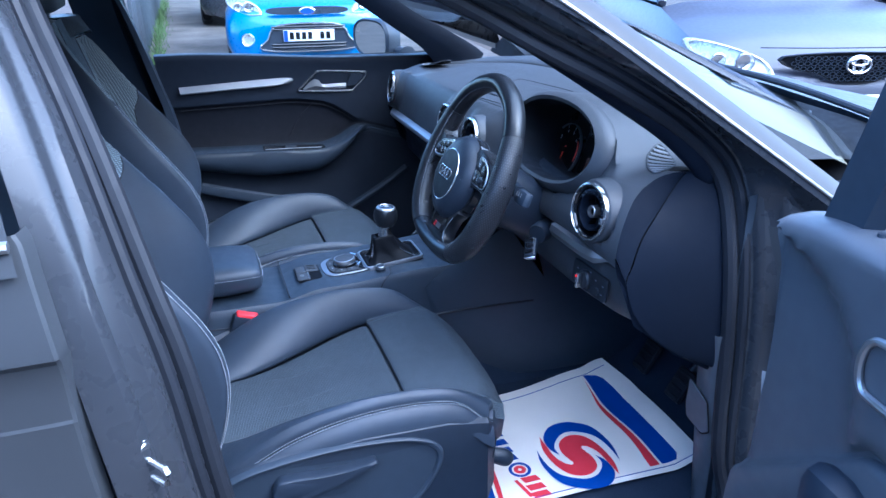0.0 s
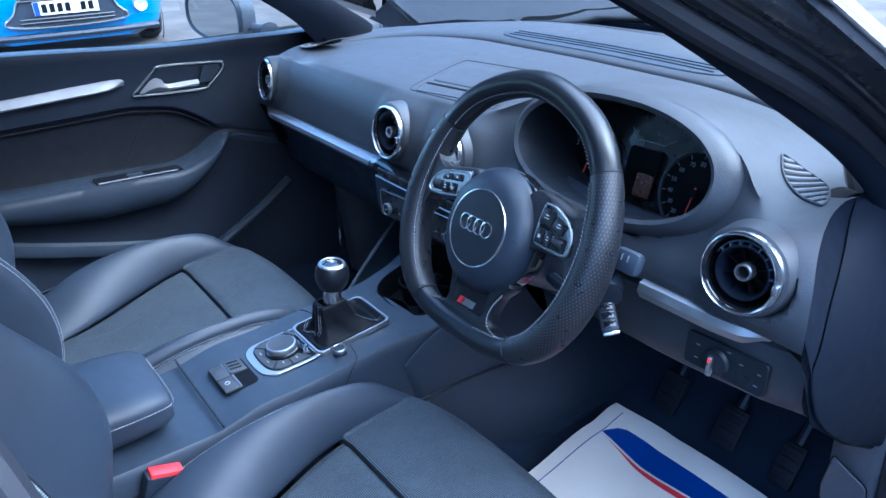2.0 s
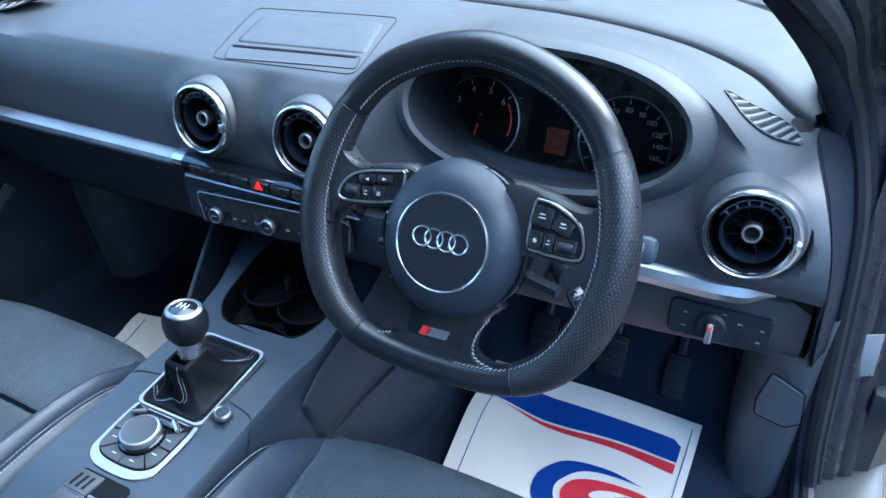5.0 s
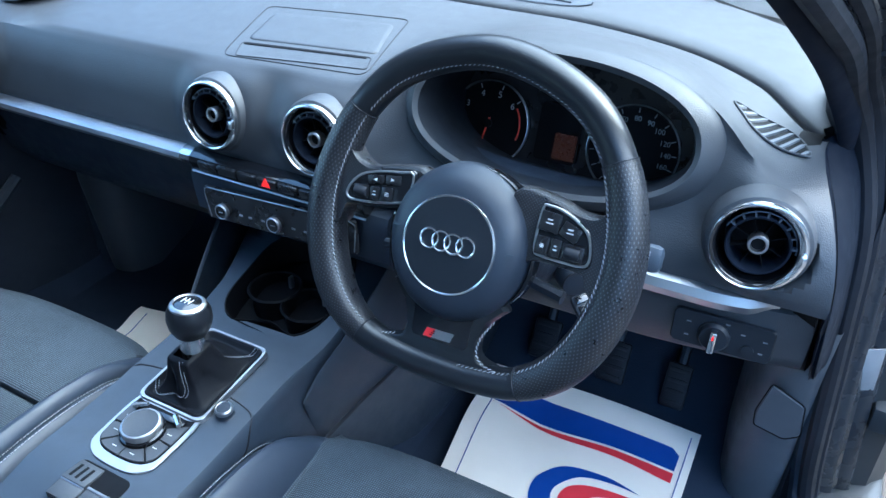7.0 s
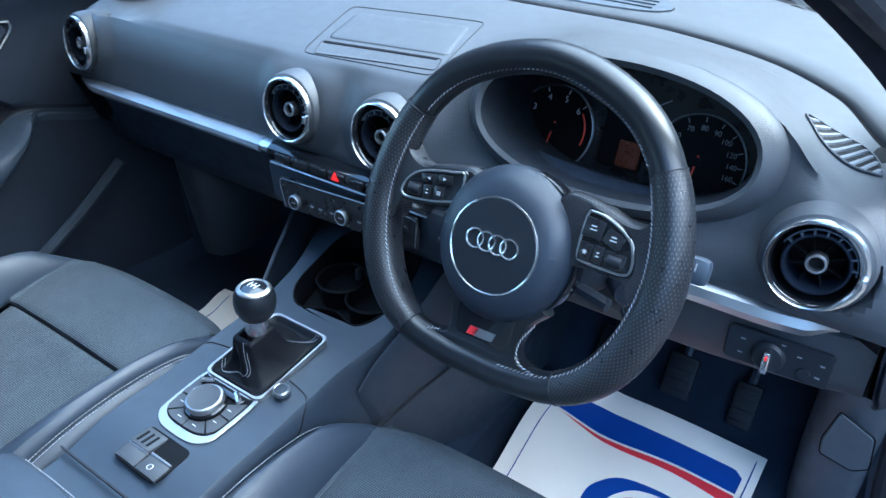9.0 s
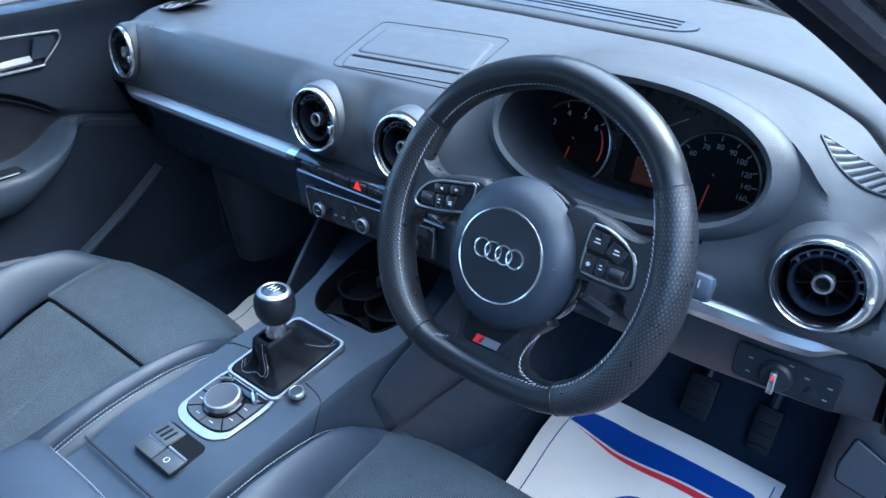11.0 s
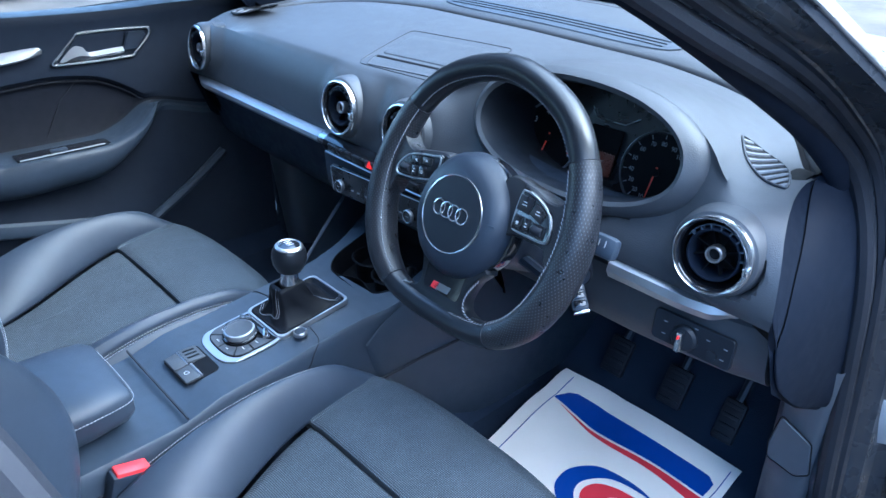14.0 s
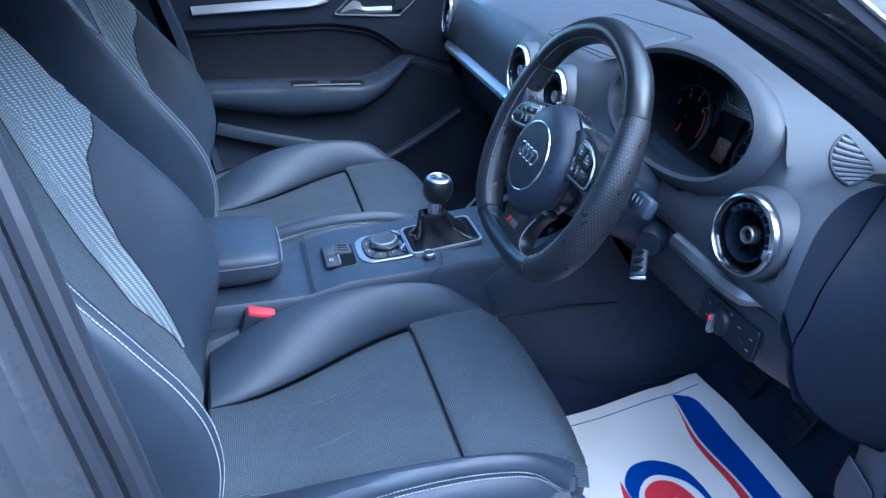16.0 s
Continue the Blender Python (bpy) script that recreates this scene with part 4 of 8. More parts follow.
part("rear_pad", bm, M_DASH, dash, smooth=50)
bm = B()
shell(bm, lips)
part("pad_joint", bm, M_DIAL, dash)
def rear_at(x, y, lift):
    """The rear pad's surface behind the joint."""
    a = dash_row(x)[1]
    t = (y - a[1] - 0.019) / (0.87 - 0.26 * (x / 0.72) ** 2 - a[1] - 0.013)
    return Vector((x, y, a[2] + 0.003 + 0.010 * math.sin(math.pi * min(max(t, 0), 1)) + lift))


# demister slot: a dark strip on the pad stands in for its shaded half
bm = B()
rows = []
for i in range(41):
    x = -0.30 + 0.60 * i / 40
    w = math.sqrt(max(1 - (abs(x) / 0.301) ** 6, 0.0))
    y = 0.615 - 0.10 * x * x
    rows.append([rear_at(x, y + q * w, l) for q, l in ((-0.036, 0.0004), (-0.034, 0.0022), (-0.02, 0.0030), (0.02, 0.0030), (0.034, 0.0022), (0.036, 0.0004))])
shell(bm, rows, caps=True)
vent_strip = part("demister_shade_strip", bm, M_TRIM, dash, "demister slot along the windscreen, its shade laid on as a dark strip")
for k in range(3):
    bm = B()
    tube(bm, [rear_at(x, 0.600 + 0.014 * k - 0.10 * x * x, 0.0032) for x in [-0.27 + 0.54 * i / 30 for i in range(31)]], 0.0016, 6)
    part("slot_line", bm, M_PLASTIC, vent_strip)
# end caps: a flat panel behind a narrow shut line
CAP = [(0.676, 0.312, 0.954), (0.686, 0.285, 0.934), (0.705, 0.245, 0.900), (0.720, 0.207, 0.860), (0.727, 0.190, 0.820), (0.729, 0.181, 0.786), (0.735, 0.208, 0.715), (0.743, 0.280, 0.650), (0.750, 0.350, 0.614)]
REAR = [(0.690, 0.330, 0.964), (0.706, 0.346, 0.940), (0.724, 0.352, 0.900), (0.737, 0.354, 0.850), (0.744, 0.354, 0.815), (0.749, 0.356, 0.780), (0.755, 0.359, 0.730), (0.760, 0.363, 0.670), (0.764, 0.368, 0.610)]
for s in (1, -1):
    a = spline([(s * x, y, z) for x, y, z in CAP], 4)
    b = spline([(s * x, y, z) for x, y, z in REAR], 4)
    bm = B()
    bow = [0.003 * math.sin(math.pi * min(1, i / (len(a) - 1))) for i in range(len(a))]
    shell(bm, [[p + (q - p) * k + Vector((s * (w * math.sin(math.pi * min(k * 1.3, 1)) - e), 0, 0)) for p, q, w in zip(a, b, bow)] for k, e in ((0.0, 0.0), (0.2, 0.0), (0.4, 0.0), (0.6, 0.0), (0.8, 0.0), (1.0, 0.0))])
    part("end_cap", bm, M_SHADE, dash, "smooth black end panel", smooth=60)
    bm = B()
    f = [Vector((s * x, y, z)) for x, y, z in FOLD[2:-1]] + [Vector((s * x, y, z)) for x, y, z in ((0.722, 0.166, 0.80), (0.724, 0.172, 0.786), (0.729, 0.20, 0.71), (0.737, 0.28, 0.645), (0.745, 0.35, 0.605))]
    n = len(f) - 1
    g = [a[round(i * (len(a) - 1) / n)] for i in range(n + 1)]
    shell(bm, [f, [p + (q - p) * 0.6 + Vector((s * 0.001, 0, 0)) for p, q in zip(f, g)], [q + Vector((-s * 0.0012, -0.0016, 0)) for q in g], [q + Vector((-s * 0.007, 0.003, 0)) for q in g]])
    part("end_shoulder", bm, M_SHADE, dash)
    bm = B()
    shell(bm, [[p + Vector((-s * 0.030, 0.02, 0)) for p in f], [p + Vector((-s * 0.006, 0.016, 0)) for p in f], [p + Vector((-s * 0.006, 0.030, 0)) for p in g], [b[round(i * (len(b) - 1) / n)] + Vector((-s * 0.012, 0, 0)) for i in range(n + 1)]])
    part("end_backing", bm, M_DIAL, dash)
# screen lid and its slot
bm = B()
def on_pad(x, y, lift=0.0):
    r = dash_row(x)
    for p, q in zip(r[1:], r[2:]):
        if q[1] <= y <= p[1]:
            t = (p[1] - y) / (p[1] - q[1] + 1e-9)
            return Vector((x, y, p[2] + (q[2] - p[2]) * t + lift))
    return Vector((x, y, 0.957 + lift))
def lid_row(poly, c, k, lift):
    return [on_pad(c[0] + (x - c[0]) * k, c[1] + (y - c[1]) * k, lift) for x, y in poly]


lid = round_poly([(-0.140, 0.366), (0.0655, 0.3925), (0.1010, 0.284), (-0.1115, 0.262)], 0.012)
c = (-0.02, 0.326)
shell(bm, [lid_row(lid, c, k, l) for k, l in ((1.0, -0.002), (0.995, 0.0004), (0.955, 0.0016), (0.93, 0.0018), (0.7, 0.0018), (0.4, 0.0018), (0.02, 0.0018))], loop_v=True, caps=True)
part("screen_lid", bm, M_DASH, dash, "closed screen lid", smooth=60)
bm = B()
tube(bm, [on_pad(x, y, 0.0002) for x, y in round_poly([(-0.170, 0.388), (0.0740, 0.4215), (0.1215, 0.222), (-0.1130, 0.2085)], 0.016)], 0.0010, 6, closed=True)
part("lid_joint", bm, M_RUBBER, dash)
bm = B()
sl = round_poly([(-0.1105, 0.2505), (0.1000, 0.2715), (0.1130, 0.2365), (-0.0930, 0.2125)], 0.007)
c = (0.002, 0.243)
shell(bm, [lid_row(sl, c, k, l) for k, l in ((1.0, -0.001), (0.995, 0.0006), (0.94, 0.0002), (0.5, 0.0002), (0.02, 0.0002))], loop_v=True)
part("screen_slot", bm, M_DASH, dash, "slot cover before the screen lid")
bm = B()
tube(bm, [on_pad(x, y, 0.0005) for x, y in sl], 0.0009, 6, closed=True)
part("slot_joint", bm, M_RUBBER, dash)
bm = B()
tube(bm, [on_pad(-0.104 + 0.198 * i / 30, 0.2472 + 0.0205 * i / 30, 0.0002) for i in range(31)], 0.0022, 6, flat=0.6)
part("slot_gap", bm, M_DIAL, dash)


def air_vent(x, y, z, yaw, tilt, R):
    """A round vent: chrome ring, black barrel, inner ring, vanes and hub."""
    m = Matrix.Translation((x, y, z)) @ pose(0, 0, 0, 0, 0, yaw) @ pose(0, 0, 0, 90 - tilt, 0, 0)
    k = R / 0.053
    bm = B()
    turn(bm, [(r * k, h * k) for r, h in ((0.062, -0.03), (0.0600, -0.008), (0.0565, 0.001), (0.053, 0.003))], m, 48)
    v = part("air_vent", bm, M_DASH, dash, "round air vent")
    bm = B()
    rows = []
    for r0, fat, h in ((0.053, 0.0, -0.004), (0.0529, 0.0, 0.006), (0.0520, 0.0, 0.0092), (0.0512, 0.35, 0.0100), (0.0505, 0.75, 0.0092), (0.0500, 1.0, 0.007), (0.0498, 1.0, -0.004)):
        rows.append([m @ Vector((rr * math.cos(a), rr * math.sin(a), h * k)) for a in [2 * math.pi * i / 56 for i in range(56)] for rr in [(r0 - 0.0076 * fat * (0.5 + 0.5 * math.cos(a - 0.35)) ** 1.4) * k]])
    shell(bm, rows, loop_v=True)
    part("chrome_ring", bm, M_CHROME, v, "chrome ring, broad at the top and thin below")
    bm = B()
    turn(bm, [(r * k, h * k) for r, h in ((0.0500, 0.0062), (0.0478, 0.0058), (0.0462, 0.0040), (0.0452, 0.0)) ], m, 48)
    part("barrel_lip", bm, M_GLOSS, v)
    bm = B()
    turn(bm, [(r * k, h * k) for r, h in ((0.0455, 0.0010), (0.0440, -0.004), (0.043, -0.012), (0.042, -0.06), (0.0, -0.075))], m, 48)
    part("barrel", bm, M_DIAL, v)
    bm = B()
    turn(bm, [(r * k, h * k) for r, h in ((0.0355, -0.040), (0.0355, 0.003), (0.0345, 0.0045), (0.0325, 0.0045), (0.0310, 0.001), (0.0300, -0.040))], m, 40)
    vr = part("vane_ring", bm, M_SHADE, v)
    for i in range(8):
        bm = B()
        box(bm, m @ Vector((math.cos(radians(20 + 45 * i)) * 0.020 * k, math.sin(radians(20 + 45 * i)) * 0.020 * k, -0.014 * k)), (0.022 * k, 0.0011 * k, 0.012 * k), 0.0, m.to_3x3().to_4x4() @ pose(0, 0, 0, 0, 0, 20 + 45 * i))
        part("vane", bm, M_DIAL, vr)
    for i in range(8):
        bm = B()
        box(bm, m @ Vector((math.cos(radians(5 + 20 * i)) * 0.0375 * k, math.sin(radians(5 + 20 * i)) * 0.0375 * k, 0.001 * k)), (0.006 * k, 0.0022 * k, 0.009 * k), 0.0, m.to_3x3().to_4x4() @ pose(0, 0, 0, 0, 0, 5 + 20 * i))
        part("rib", bm, M_TRIM, vr)
    bm = B()
    tube(bm, [m @ Vector((math.cos(radians(a)) * 0.0400 * k, math.sin(radians(a)) * 0.0400 * k, 0.002 * k)) for a in range(-5, 156, 8)], 0.0011 * k, 6)
    part("rib_band", bm, M_TRIM, vr)
    bm = B()
    turn(bm, [(r * k, h * k) for r, h in ((0.0115, -0.012), (0.0115, 0.001), (0.0105, 0.0025), (0.0085, 0.0025), (0.0078, 0.0), (0.0078, -0.006))], m, 24)
    part("hub", bm, M_SATIN, v, "silver hub ring")
    bm = B()
    turn(bm, [(r * k, h * k) for r, h in ((0.0078, -0.004), (0.0, -0.004))], m, 20)
    part("hub_centre", bm, M_DIAL, v)
    bm = B()
    box(bm, m @ Vector((0.047 * k, -0.004, 0.012 * k)), (0.008, 0.012, 0.007), 0.002, m.to_3x3().to_4x4())
    part("vent_tab", bm, M_CHROME, v)
    return v


air_vent(0.640, 0.158, 0.890, 6, 8, 0.0490)
air_vent(-0.652, 0.160, 0.889, -6, 8, 0.0490)
air_vent(-0.092, 0.150, 0.889, 0, 8, 0.0490)
air_vent(0.084, 0.150, 0.889, 0, 8, 0.0490)

# silver lip under the passenger side, switch strip, driver's lip
def lip(x0, x1, name, mat, label, w=0.0, h=0.020):
    bm = B()
    rows = []
    n = 24
    for i in range(n + 1):
        x = x0 + (x1 - x0) * i / n
        b = 0.03 * smoothstep(0.62, 0.72, abs(x))
        y = 0.152 + b
        rows.append([(x, y + 0.03, 0.822), (x, y + 0.004, 0.822), (x, y - 0.008, 0.815), (x, y - 0.010, 0.808), (x, y - 0.004, 0.820 - h), (x, y + 0.03, 0.818 - h)])
    shell(bm, rows, caps=True)
    return part(name, bm, mat, dash, label)


lip(-0.70, -0.168, "silver_lip", M_SATIN, "satin aluminium lip")
lip(-0.168, -0.148, "lip_end", M_CHROME, "")
strip = lip(-0.148, 0.16, "switch_strip", M_GLOSS, "black switch strip", h=0.028)
for i in range(7):
    bm = B()
    box(bm, (-0.112 + 0.037 * i, 0.1425, 0.806), (0.0345, 0.006, 0.015), 0.002, pose(0, 0, 0, 10, 0, 0))
    sw = part("strip_switch", bm, M_BUTTON, strip)
    if i == 3:
        bm = B()
        plate(bm, [(-0.0075, -0.006), (0.0075, -0.006), (0.0, 0.0075)], 0.0015, frame_of((-0.001, 0.1392, 0.809), (1, 0, 0), (0, -1, 0.1)))
        part("hazard_mark", bm, M_LAMP_RED, strip, "red hazard triangle")
bm = B()
tube(bm, [(x, 0.147, 0.790) for x in (-0.148, 0.0, 0.16)], 0.0018, 6)
part("strip_trim", bm, M_SATIN, strip)
bm = B()
rows = []
for i in range(25):
    x = 0.50 + 0.178 * i / 24
    t = 1 - smoothstep(0.645, 0.679, x) * 0.9
    y = 0.163 + 0.012 * smoothstep(0.6, 0.7, x)
    rows.append([(x, y + 0.03, 0.818 + 0.008 * t), (x, y + 0.006, 0.818 + 0.008 * t), (x, y - 0.008 * t, 0.816 + 0.004 * t), (x, y - 0.012 * t, 0.814 - 0.004 * t), (x, y - 0.006 * t, 0.812 - 0.014 * t), (x, y + 0.03, 0.812 - 0.016 * t)])
shell(bm, rows, caps=True)
part("driver_lip", bm, M_SATIN, dash, "satin aluminium lip beside the wheel")

# lower dash: glovebox side, centre stack, knee panel
bm = B()
rows = []
for x in [-0.745 + 0.60 * i / 20 for i in range(21)]:
    rows.append([(x, y, z) for y, z in ((0.185, 0.818), (0.195, 0.795), (0.205, 0.77), (0.215, 0.72), (0.235, 0.66), (0.28, 0.61), (0.36, 0.58), (0.50, 0.55), (0.70, 0.52))])
shell(bm, rows)
part("glovebox", bm, M_PLASTIC, dash, "black glovebox panel")
bm = B()
rows = []
for x in [-0.16 + 0.35 * i / 14 for i in range(15)]:
    rows.append([(x, y, z) for y, z in ((0.175, 0.80), (0.158, 0.792), (0.152, 0.78), (0.156, 0.72), (0.172, 0.70), (0.23, 0.685), (0.27, 0.66), (0.29, 0.60), (0.30, 0.56))])
shell(bm, rows, caps=True)
part("stack_panel", bm, M_PLASTIC, dash)
clim = root("climate_panel", (0.01, 0.145, 0.75), "black climate control panel with silver-ringed knobs", "control panel")
bm = B()
m = frame_of((0.010, 0.1462, 0.752), (1, 0, 0.05), (0, -1, 0.06))
plate(bm, rrect(0.276, 0.052, 0.006), 0.005, m, 0.002)
part("fascia", bm, M_BUTTON, clim)
bm = B()
tube(bm, [m @ Vector((x, y, 0.005)) for x, y in ((-0.130, -0.024), (-0.137, 0.012), (-0.136, 0.021), (-0.130, 0.024), (0.128, 0.024), (0.136, 0.020), (0.136, 0.010), (0.132, -0.022))], 0.0011, 6)
part("fascia_trim", bm, M_SATIN, clim, "thin silver line round the panel")
for x in (-0.098, 0.0, 0.100):
    bm = B()
    turn(bm, [(0.0118, 0.0), (0.0118, 0.010), (0.0100, 0.0125), (0.0, 0.0128)], m @ Matrix.Translation((x, -0.006, 0.004)), 28)
    k = part("knob", bm, M_BUTTON, clim)
    bm = B()
    turn(bm, [(0.0120, 0.007), (0.0122, 0.012), (0.0108, 0.0138), (0.0097, 0.0132)], m @ Matrix.Translation((x, -0.006, 0.004)), 28)
    part("knob_ring", bm, M_SATIN, k, "silver ring")
    bm = B()
    box(bm, m @ Vector((x, -0.006, 0.0171)), (0.008, 0.0013, 0.0005), 0.0, m.to_3x3().to_4x4())
    part("knob_mark", bm, M_DIMMARK, k)
for x in (-0.070, -0.052, -0.028, 0.028, 0.050, 0.070):
    bm = B()
    box(bm, m @ Vector((x, -0.010, 0.0052)), (0.0065, 0.0030, 0.0008), 0.0, m.to_3x3().to_4x4())
    part("button_mark", bm, M_DIMMARK, clim)

# knee panel round the column
bm = B()
rows = []
for i in range(31):
    x = 0.18 + 0.538 * i / 30
    e = 0.2 * smoothstep(0.66, 0.72, x)
    low = 0.695 + 0.012 * smoothstep(0.5, 0.72, x)
    rows.append([(x, y + 0.05 * e, z) for y, z in ((0.20, 0.815), (0.178, 0.800), (0.176, 0.78), (0.182, 0.74), (0.192, low + 0.012), (0.205, low), (0.24, low - 0.004), (0.32, 0.675), (0.50, 0.66))])
shell(bm, rows, caps=True)
part("knee_panel", bm, M_DASH, dash, "dark grey knee panel")
light = root("light_switch", (0.63, 0.175, 0.755), "black light switch panel with a chrome rotary knob", "switch panel")
bm = B()
m = frame_of((0.628, 0.1725, 0.757), (1, 0.03, 0), (0, -1, 0.10))
plate(bm, rrect(0.112, 0.044, 0.006), 0.005, m, 0.0015)
part("fascia", bm, M_HUB, light)
bm = B()
turn(bm, [(0.018, 0.0), (0.018, 0.006), (0.015, 0.010), (0.0, 0.010)], m @ Matrix.Translation((-0.008, -0.002, 0.004)), 28)
kn = part("rotary_knob", bm, M_HUB, light)
bm = B()
box(bm, m @ Vector((-0.008, -0.002, 0.020)), (0.008, 0.028, 0.012), 0.002, m.to_3x3().to_4x4())
part("grip_bar", bm, M_CHROME, kn, "chrome grip bar")
bm = B()
box(bm, m @ Vector((-0.008, 0.006, 0.0275)), (0.0022, 0.004, 0.002), 0.0, m.to_3x3().to_4x4())
part("lit_mark", bm, M_LAMP_RED, kn)
bm = B()
turn(bm, [(0.007, 0.0), (0.007, 0.004), (0.0, 0.0045)], m @ Matrix.Translation((0.030, -0.010, 0.004)), 20)
part("thumb_wheel", bm, M_HUB, light)
for x, y in ((-0.038, 0.008), (-0.038, -0.010), (0.004, 0.016), (0.022, 0.008), (0.044, -0.010), (0.046, 0.006)):
    bm = B()
    box(bm, m @ Vector((x, y, 0.0055)), (0.005, 0.0016, 0.0006), 0.0, m.to_3x3().to_4x4())
    part("switch_mark", bm, M_SLAT, light)

# side demister grilles let into both ends of the pad
NET = [dash_row(0.50 + 0.242 * i / 160) for i in range(161)]


def pad_at(x, y, lift=0.0):
    """The pad's surface at x, y near its ends."""
    best = None
    for r in NET:
        for p, q in zip(r[1:10], r[2:11]):
            if q[1] <= y <= p[1]:
                t = (p[1] - y) / (p[1] - q[1] + 1e-9)
                e = abs(p[0] + (q[0] - p[0]) * t - x)
                if best is None or e < best[0]:
                    best = (e, p[2] + (q[2] - p[2]) * t)
    return Vector((x, y, (best[1] if best else 0.95) + lift))


GRILLE = smooth_poly([(0.571, 0.327), (0.602, 0.329), (0.634, 0.318), (0.652, 0.294), (0.664, 0.262), (0.655, 0.258), (0.626, 0.267), (0.598, 0.285), (0.580, 0.308)], 4)
for s in (1, -1):
    F = lambda x, y, l: Vector((s * x, y, pad_at(x, y, l).z))
    gr = root("side_grille", F(0.618, 0.293, 0.0), "slatted demister grille on the dash end", "air grille")
    bm = B()
    shell(bm, [[F(0.618 + (x - 0.618) * k, 0.293 + (y - 0.293) * k, 0.0012) for x, y in GRILLE] for k in (1.0, 0.75, 0.5, 0.25, 0.02)], loop_v=True, caps=False)
    part("backing", bm, M_DIAL, gr)
    bm = B()
    tube(bm, [F(x, y, 0.0015) for x, y in GRILLE], 0.0016, 6, closed=True)
    part("surround", bm, M_DASH, gr)
    for i in range(9):
        c = 0.3810 + 0.0122 * i
        cut = []
        for (ax, ay), (bx, by) in zip(GRILLE, GRILLE[1:] + GRILLE[:1]):
            da, db = 0.9 * ax - 0.435 * ay - c, 0.9 * bx - 0.435 * by - c
            if da * db < 0:
                cut.append(ay + (by - ay) * da / (da - db))
        if len(cut) < 2 or max(cut) - min(cut) < 0.010:
            continue
        y0, y1 = min(cut) + 0.001, max(cut) - 0.001
        ln = [((c + 0.435 * y) / 0.9, y) for y in [y0 + (y1 - y0) * k / 6 for k in range(7)]]
        bm = B()
        shell(bm, [[F(x + d, y, l) for x, y in ln] for d, l in ((-0.0034, 0.0006), (-0.0032, 0.0022), (0.0020, 0.0030), (0.0030, 0.0012))], caps=False)
        part("slat", bm, M_SLAT, gr)

# ---- instrument binnacle ----
binn = root("instrument_cluster", (0.385, 0.24, 0.90), "hooded black instrument cluster with two round dials", "instrument cluster")


def ring3(w, top, low, cx, y_top, y_low, n=56, sharp=2.5):
    out = []
    for i in range(n):
        a = 2 * math.pi * i / n
        c, s = math.cos(a), math.sin(a)
        x = cx + w * math.copysign(abs(c) ** (2 / sharp), c)
        zc = (top + low) / 2
        z = zc + (top - zc) * math.copysign(abs(s) ** (2 / sharp), s)
        t = (z - low) / (top - low)
        out.append((x, y_low + (y_top - y_low) * t, z))
    return out


bm = B()
rows = [ring3(0.190, 1.012, 0.866, 0.385, 0.290, 0.205, sharp=2.2), ring3(0.199, 1.0315, 0.863, 0.385, 0.262, 0.178, sharp=2.2), ring3(0.194, 1.0365, 0.869, 0.385, 0.250, 0.170, sharp=2.2), ring3(0.186, 1.0355, 0.876, 0.385, 0.238, 0.165, sharp=2.2), ring3(0.176, 1.030, 0.883, 0.385, 0.226, 0.163, sharp=2.2), ring3(0.170, 1.022, 0.888, 0.385, 0.228, 0.168, sharp=2.2)]
shell(bm, rows, loop_v=True)
part("hood", bm, M_DASH, binn, "grained black instrument hood")
bm = B()
rows = [ring3(0.171, 1.023, 0.887, 0.385, 0.228, 0.168, sharp=2.2), ring3(0.164, 1.010, 0.885, 0.385, 0.26, 0.19, sharp=2.2), ring3(0.160, 0.998, 0.850, 0.385, 0.345, 0.295, sharp=2.4)]
shell(bm, rows, loop_v=True)
part("hood_lining", bm, M_HUB, binn)
# lighter glossy black imitates the sky's sheen on a lens that isn't modelled
bm = B()
bm.faces.new([bm.verts.new(p) for p in ring3(0.162, 1.000, 0.848, 0.385, 0.343, 0.293, sharp=2.4)])
part("dial_face", bm, M_BUTTON, binn)
CM = frame_of((0.366, 0.312, 0.910), (1, 0, 0), (0, -0.94, 0.33))


